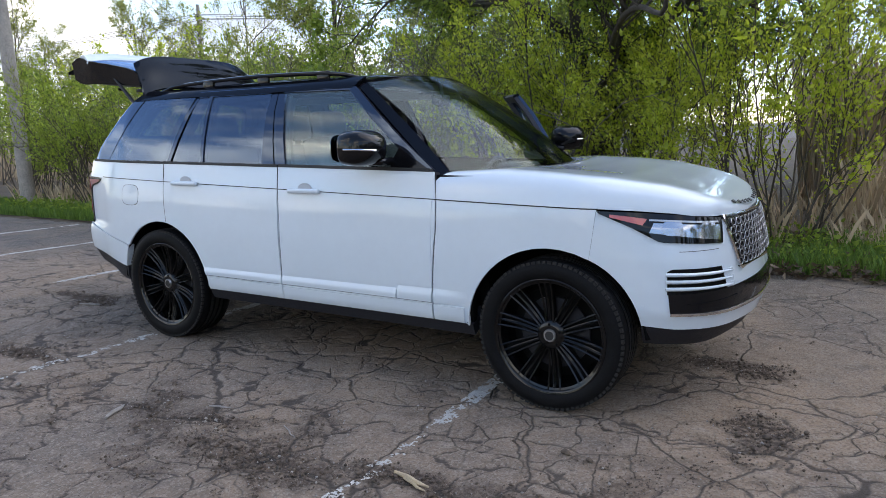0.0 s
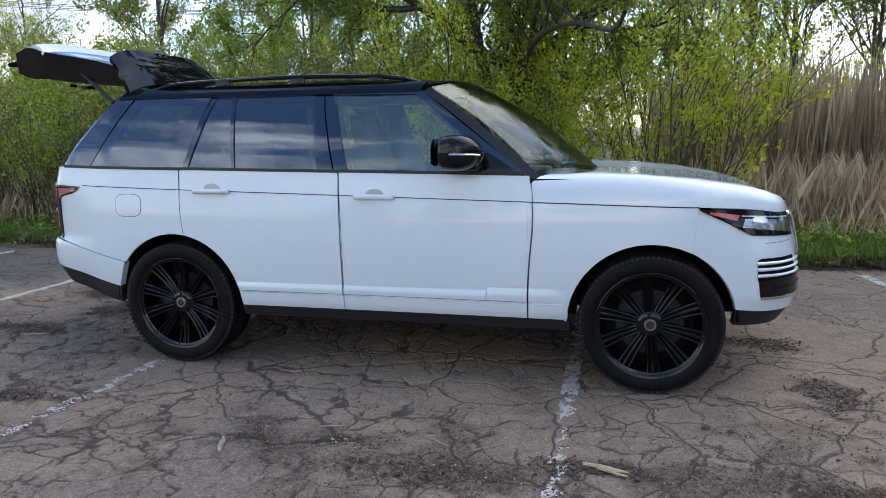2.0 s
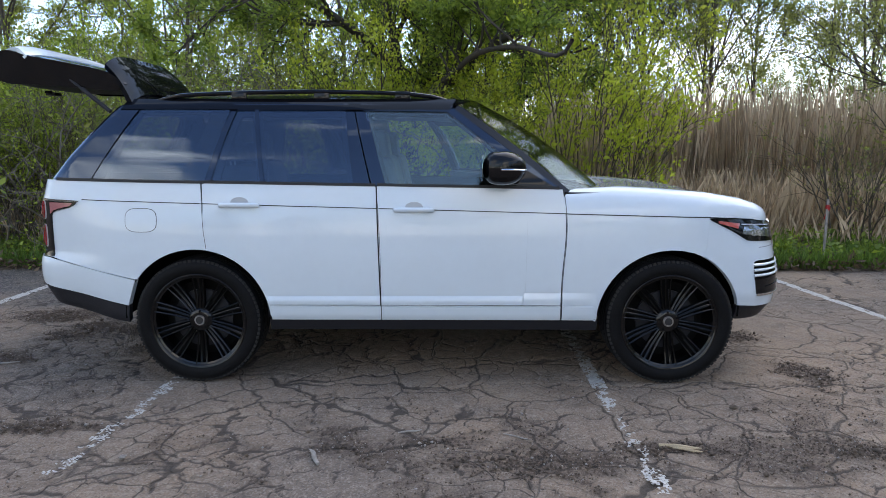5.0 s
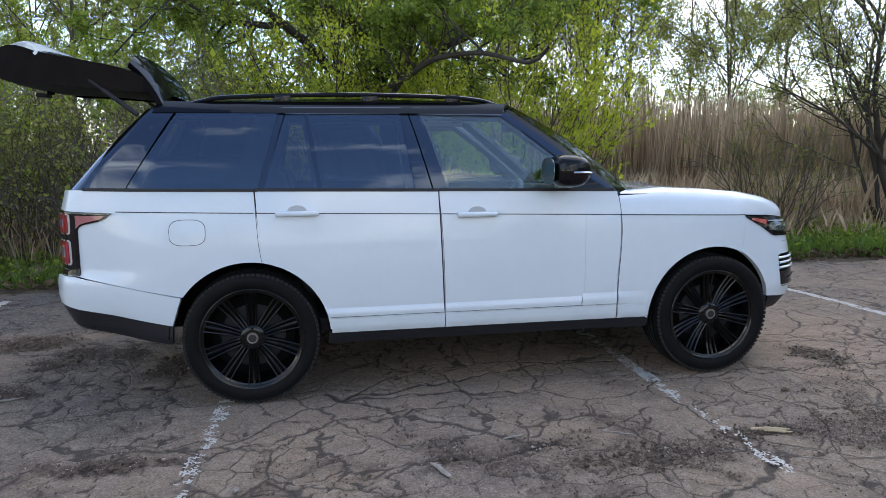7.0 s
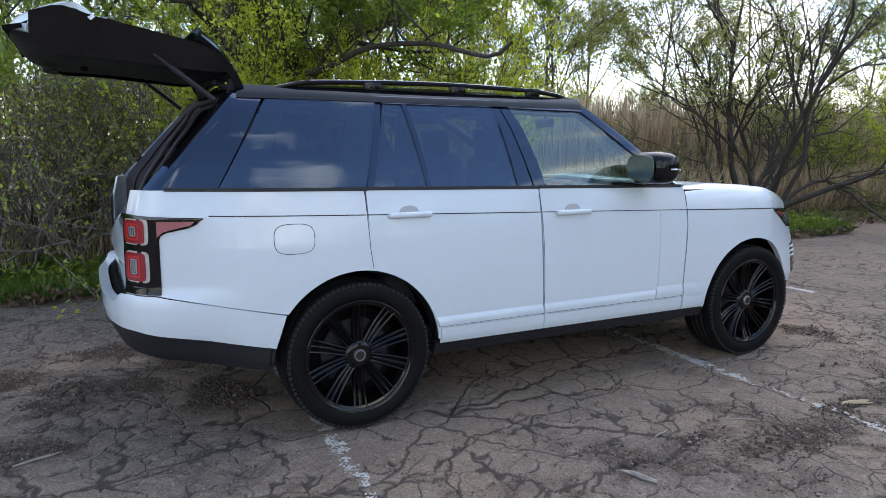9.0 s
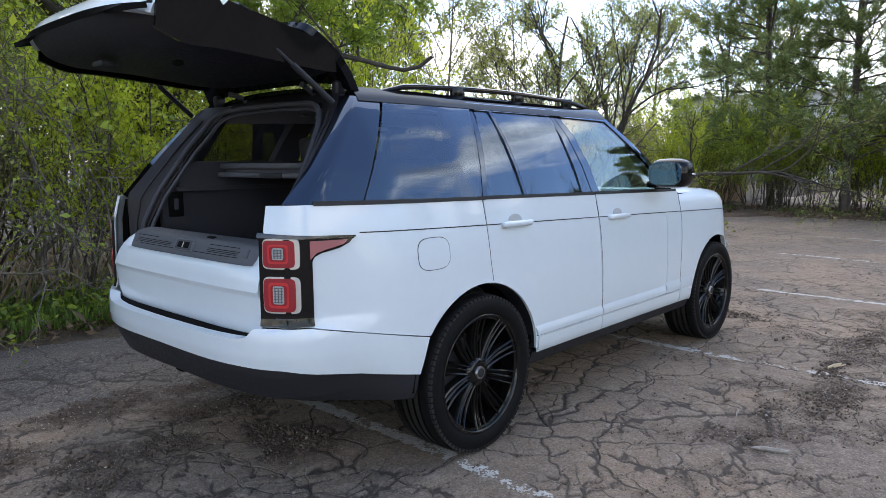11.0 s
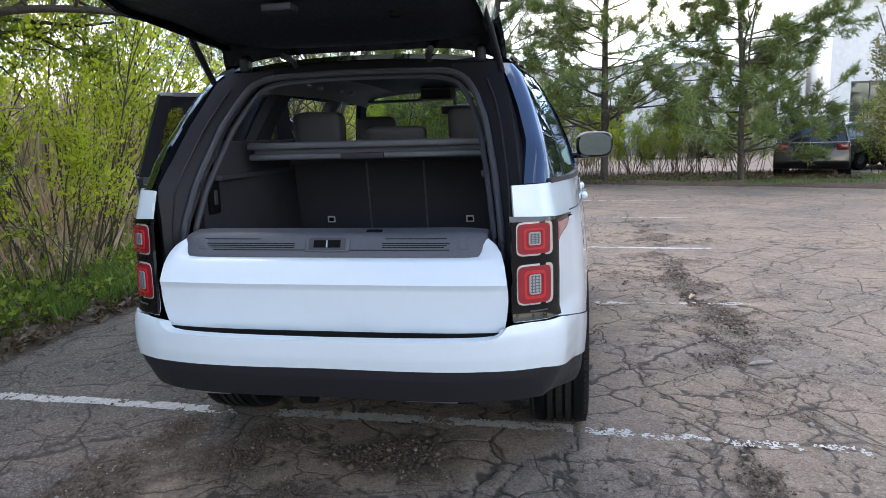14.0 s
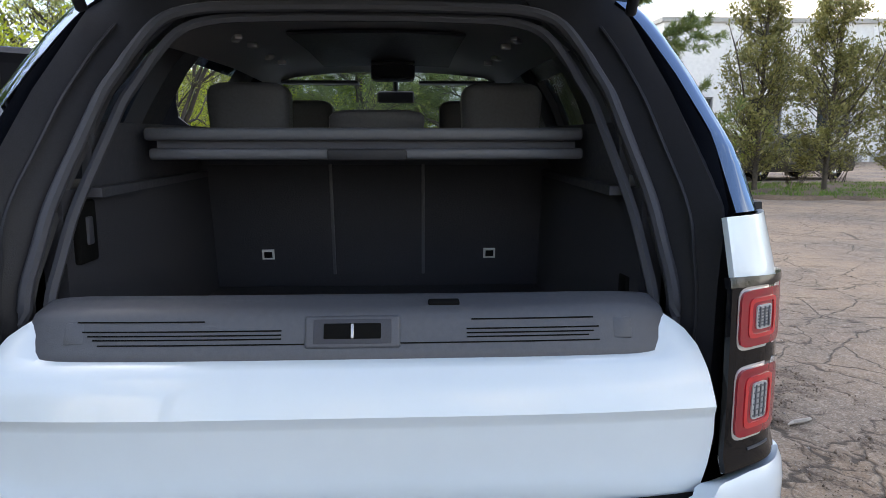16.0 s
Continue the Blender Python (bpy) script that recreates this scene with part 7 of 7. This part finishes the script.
for x, y, rz in ((13.8, -10.8, 90), (13.7, -12.7, 200), (13.9, -15.4, 30)):
    copy_thing(ced, pose(x, y, 0, 0, 0, rz))


# ---- beyond the car park ----
M_WALL = mat("pale_wall", (0.80, 0.79, 0.76), 0.85, grain=0.08, scale=0.8, bump=0.2)
M_FRAME = mat("window_frame_grey", (0.20, 0.20, 0.20), 0.5)
M_PANE = mat("dark_pane", (0.03, 0.035, 0.04), 0.05, coat=1.0)
M_CONCRETE = mat("concrete_band", (0.42, 0.41, 0.38), 0.9, grain=0.15, scale=2)


def building(label, x, y0, y1, tall, bays, sill, head, width):
    """A long low block whose face looks towards -x: wall with real openings, coping, panes."""
    b = thing("industrial_building", label, "building", at=(x, (y0 + y1) / 2, 0))
    L, step = y1 - y0, (y1 - y0) / bays
    bm = bmesh.new()
    # one face sheet, cut by the window openings, given thickness
    ys = sorted({-L / 2, L / 2} | {-L / 2 + step * (k + 0.5) + q * width / 2 for k in range(bays) for q in (-1, 1)})
    zs = [0, sill, head, tall]
    grid = {(i, j): bm.verts.new((0, y, z)) for i, y in enumerate(ys) for j, z in enumerate(zs)}
    for i in range(len(ys) - 1):
        for j in range(3):
            if not (j == 1 and i % 2 == 1):
                bm.faces.new((grid[i, j], grid[i, j + 1], grid[i + 1, j + 1], grid[i + 1, j]))
    made = bmesh.ops.extrude_face_region(bm, geom=bm.faces[:])
    bmesh.ops.translate(bm, verts=[g for g in made["geom"] if isinstance(g, bmesh.types.BMVert)], vec=(0.35, 0, 0))
    bmesh.ops.recalc_face_normals(bm, faces=bm.faces[:])
    part("wall", bm, M_WALL, b, smooth=0)
    for k in range(bays):
        c = -L / 2 + step * (k + 0.5)
        w = part("window", join(box(0.12, c - width / 2, sill, 0.18, c - width / 2 + 0.08, head), box(0.12, c + width / 2 - 0.08, sill, 0.18, c + width / 2, head), box(0.12, c - 0.04, sill, 0.18, c + 0.04, head), box(0.12, c - width / 2, head - 0.08, 0.18, c + width / 2, head)), M_FRAME, b)
        part("pane", box(0.20, c - width / 2, sill, 0.23, c + width / 2, head), M_PANE, w)
        part("pilaster", box(-0.12, c - step / 2 - 0.2, 0, 0.0, c - step / 2 + 0.2, tall - 0.2), M_WALL, b)
    part("end_wall", join(box(0.35, -L / 2, 0, 20, -L / 2 + 0.35, tall), box(0.35, L / 2 - 0.35, 0, 20, L / 2, tall), box(19.65, -L / 2, 0, 20, L / 2, tall)), M_WALL, b, smooth=0)
    part("coping", box(-0.15, -L / 2 - 0.15, tall, 20.1, L / 2 + 0.15, tall + 0.25), M_CONCRETE, b)
    part("plinth", box(-0.06, -L / 2, 0, 0.0, L / 2, 0.5), M_CONCRETE, b)
    return b
building("long pale industrial building with dark windows behind the trees", 38, -13.5, 16, 4.9, 7, 1.1, 2.9, 1.9)
building("taller white industrial building with tall dark windows", 35, -66, -14, 7.6, 13, 1.2, 3.6, 2.0)


def parked_car(paint, label, at, turn, tall=1.7, long=4.7, wide=1.85):
    c = thing("parked_car", label, "car", "cars parked beyond the trees", at=at, turn=turn)
    h = long / 2
    lower = [(-h, 0.45), (-h + 0.03, 0.85), (-h + 0.12, 1.0), (-h * 0.1, 1.03), (h * 0.42, 1.0), (h - 0.35, 0.90), (h - 0.05, 0.75), (h, 0.5), (h - 0.08, 0.28), (-h + 0.1, 0.28)]
    upper = [(-h + 0.14, 0.98), (-h + 0.42, tall - 0.08), (-h + 0.8, tall), (h * 0.02, tall), (h * 0.18, tall - 0.07), (h * 0.52, 0.98)]
    def slab(prof, w0, w1):
        bm = bmesh.new()
        zs = [z for _, z in prof]
        a = [bm.verts.new((x, -(w0 + (w1 - w0) * (z - min(zs)) / (max(zs) - min(zs))) / 2, z)) for x, z in prof]
        b = [bm.verts.new((x, (w0 + (w1 - w0) * (z - min(zs)) / (max(zs) - min(zs))) / 2, z)) for x, z in prof]
        n = len(prof)
        bm.faces.new(a)
        bm.faces.new(b[::-1])
        for i in range(n):
            bm.faces.new((a[(i + 1) % n], a[i], b[i], b[(i + 1) % n]))
        bmesh.ops.recalc_face_normals(bm, faces=bm.faces[:])
        bmesh.ops.bevel(bm, geom=bm.edges[:], offset=0.06, segments=3, affect="EDGES", profile=0.6)
        return bm
    part("body", slab(lower, wide, wide - 0.06), paint, c)
    part("cabin", slab(upper, wide - 0.12, wide - 0.5), paint, c)
    for s in (-1, 1):
        for x0, x1, x2, x3 in ((-h + 0.45, -h + 1.25, -h + 1.15, -h + 0.62), (-h + 1.33, h * 0.02, h * 0.0, -h + 1.25), (h * 0.06, h * 0.40, h * 0.13, h * 0.05)):
            def yy(z):
                return s * ((wide - 0.12) / 2 - 0.19 * (z - 0.98) / (tall - 0.98) + 0.004)
            part("side_window", solid(np.array([[(x0, yy(1.06), 1.06), (x3, yy(tall - 0.12), tall - 0.12)], [(x1, yy(1.06), 1.06), (x2, yy(tall - 0.12), tall - 0.12)]]), 0.01, (0, 0, 1.2)), M_PANE, c)
    part("rear_window", solid(np.array([[(-h + 0.18, y, 1.07), (-h + 0.375, y * 0.85, tall - 0.16)] for y in (-0.68, 0, 0.68)]), 0.01, (0, 0, 1.2)), M_PANE, c)
    part("windscreen", solid(np.array([[(h * 0.49, y, 1.04), (h * 0.215, y * 0.85, tall - 0.12)] for y in (-0.70, 0, 0.70)]), 0.01, (0, 0, 1.2)), M_PANE, c)
    for x in (-h * 0.60, h * 0.62):
        for s in (-1, 1):
            w = part("wheel", moved(revolve([(-0.11, 0.16), (-0.12, 0.24), (-0.12, 0.31), (-0.08, 0.34), (0.08, 0.34), (0.11, 0.30), (0.1, 0.2)], 28), Matrix.Translation((x, s * (wide / 2 - 0.10), 0.34)) @ Matrix.Rotation(0 if s < 0 else math.pi, 4, "Z")), M_TYRE, c)
            part("rim", moved(revolve([(-0.10, 0.0), (-0.115, 0.06), (-0.10, 0.2), (-0.115, 0.225)], 20), Matrix.Translation((x, s * (wide / 2 - 0.10), 0.34)) @ Matrix.Rotation(0 if s < 0 else math.pi, 4, "Z")), M_SILVER, w)
    for s in (-1, 1):
        part("tail_light", box(-h - 0.005, s * 0.72 - 0.14, 0.78, -h + 0.12, s * 0.72 + 0.14, 0.95, 0.02), M_RED, c)
        part("headlight", box(h - 0.25, s * 0.68 - 0.14, 0.66, h - 0.02, s * 0.68 + 0.14, 0.78, 0.02), M_CLEAR, c)
    return c
M_CARBLACK = mat("black_car_paint", (0.008, 0.008, 0.01), 0.3, coat=1.0)
M_CARGREY = mat("silver_car_paint", (0.30, 0.31, 0.33), 0.35, metal=0.4, coat=1.0)
M_CARBLUE = mat("dark_blue_paint", (0.015, 0.02, 0.03), 0.3, coat=1.0)
parked_car(M_CARBLACK, "black SUV parked beyond the planted strip", (17.4, -7.9, 0), -19, 1.75)
parked_car(M_CARBLUE, "dark blue-black car parked beyond the planted strip", (20.6, -10.5, 0), -58, 1.5)
parked_car(M_CARGREY, "silver car parked by the building", (30.5, -15.2, 0), -70, 1.55)
parked_car(M_CARGREY, "silver car parked by the building", (30.5, -19.5, 0), 100, 1.6)
parked_car(M_CARBLACK, "black car parked beyond the cedars", (19.5, -12.6, 0), -78, 1.5)
parked_car(M_CARGREY, "silver car parked by the building", (31.5, -6.0, 0), 95, 1.55)

# poles and wires
M_POLE = mat("weathered_pole", (0.30, 0.27, 0.24), 0.9, grain=0.3, scale=6, bump=0.6)
M_WIRE = mat("wire", (0.03, 0.03, 0.03), 0.6)
def pole(x, y, tall, arms, lean=0.0, turn=0.0, rad=0.15):
    p = thing("utility_pole", "weathered grey wooden utility pole", "pole", "utility poles", at=(x, y, 0), turn=turn)
    part("shaft", tube([(0, 0, -0.2), (lean * 0.5, 0, tall / 2), (lean, 0, tall)], [rad, rad * 0.85, rad * 0.7], 12), M_POLE, p)
    for z in arms:
        arm = part("crossarm", box(lean - 0.05, -1.1, z - 0.06, lean + 0.05, 1.1, z + 0.06, 0.01), M_POLE, p)
        for k in (-1.0, -0.45, 0.45, 1.0):
            part("insulator", tube([(lean, k, z + 0.05), (lean, k, z + 0.22)], [0.05, 0.035], 8), M_PLASTIC, arm)
    return p
pole(-12.6, 4.2, 9.0, (), -0.35)
pole(-32, 26, 9.2, (8.3, 7.2), 0, 40)
pole(10.6, 40, 9.5, (8.6,), 0, -75, 0.17)
pole(-70, 22, 9.2, (8.3,), 0, 60)
def wire(a, b, sag):
    a, b = np.array(a), np.array(b)
    t = np.linspace(0, 1, 18)[:, None]
    pts = a + (b - a) * t - np.array([0, 0, 1.0]) * sag * 4 * t * (1 - t)
    tagged(new("overhead_wire", mesh_of("overhead_wire", *tube(pts, 0.014, 5), M_WIRE)), "thin dark overhead wire between poles", "wire", "overhead wires")
for k in (-1.0, -0.45, 0.45, 1.0):
    wire((-32 - 0.64 * k, 26 + 0.77 * k, 8.5), (10.6 + 0.97 * k, 40 + 0.26 * k, 8.8), 0.9)
    wire((-32 - 0.64 * k, 26 + 0.77 * k, 8.5), (-70 - 0.8 * k, 22 + 0.5 * k, 8.5), 0.8)
for dz in (0, 0.9):
    wire((-12.95, 4.2, 8.6 - dz), (-60, 6.0, 9.2 - dz), 0.9)
    wire((-12.95, 4.2, 8.6 - dz), (-31.4, 25.3, 7.2 - dz * 0.2), 0.5)

# survey stake with a red ribbon
st = thing("survey_stake", "grey wooden stake with a red ribbon in the grass", "stake", at=(4.75, 3.45, 0.03))
part("stake", box(-0.015, -0.01, -0.05, 0.015, 0.01, 0.78, 0.003), M_POLE, st)
M_RIBBON = leaf_mat("red_ribbon", (0.55, 0.03, 0.03), (0.6, 0.05, 0.05))
part("ribbon", join(box(-0.02, -0.014, 0.66, 0.02, 0.014, 0.71, 0.003), moved(box(-0.012, -0.002, -0.16, 0.012, 0.002, 0), pose(0.018, -0.015, 0.68, 10, 14))), M_RIBBON, st)

# sticks and lumps lying on the asphalt
M_STICK = mat("split_wood", (0.42, 0.33, 0.21), 0.85, grain=0.25, scale=30, bump=0.4)
def stick(x, y, turn, long, rad, name="stick", label="pale split stick on the asphalt", m=None):
    o = thing(name, label, "stick", at=(x, y, 0.0), turn=turn)
    pts = [(-long / 2, 0, rad * 0.8), (-long * 0.1, 0.004, rad), (long * 0.2, -0.003, rad), (long / 2, 0.006, rad * 0.9)]
    part("wood", tube(pts, [rad * 0.7, rad, rad * 0.95, rad * 0.3], 6), m or M_STICK, o)
stick(1.24, -1.905, -14, 0.20, 0.011)
stick(1.27, -1.93, -22, 0.14, 0.007)
stick(-0.54, -2.03, 112, 0.17, 0.012, label="brown stick lying in the grit", m=M_POLE)
stick(-0.1, -1.72, 15, 0.13, 0.005, m=M_POLE, label="thin twig in the grit")
stick(0.45, -1.78, -30, 0.16, 0.004, m=M_POLE, label="thin twig in the grit")
stick(-2.95, -0.62, 20, 0.22, 0.006, m=M_POLE, label="thin twig on the asphalt")
for x, y, s in ((1.715, -1.376, 0.022), (1.83, -1.395, 0.017), (1.46, -1.37, 0.010), (0.42, -1.95, 0.014)):
    o = thing("dirt_lump", "small dark lump of dirt on the asphalt", "debris", "lumps of dirt", at=(x, y, 0))
    part("lump", moved(tube([(-s, 0, s * 0.3), (-s * 0.3, s * 0.2, s * 0.5), (s * 0.4, -s * 0.1, s * 0.45), (s, 0, s * 0.25)], [s * 0.3, s * 0.6, s * 0.55, s * 0.2], 7), Matrix.Identity(4)), M_GRIT, o)
# fallen branches at the foot of the bushes
for x, y, rz, L in ((3.6, 3.5, 8, 1.6), (-3.4, 3.4, 20, 1.2), (0.6, 3.3, -35, 1.0), (-1.3, 3.5, 60, 1.1), (6.2, 3.6, -12, 1.3)):
    stick(x, y, rz, L, 0.016, "fallen_branch", "grey fallen branch at the foot of the bushes", M_POLE)
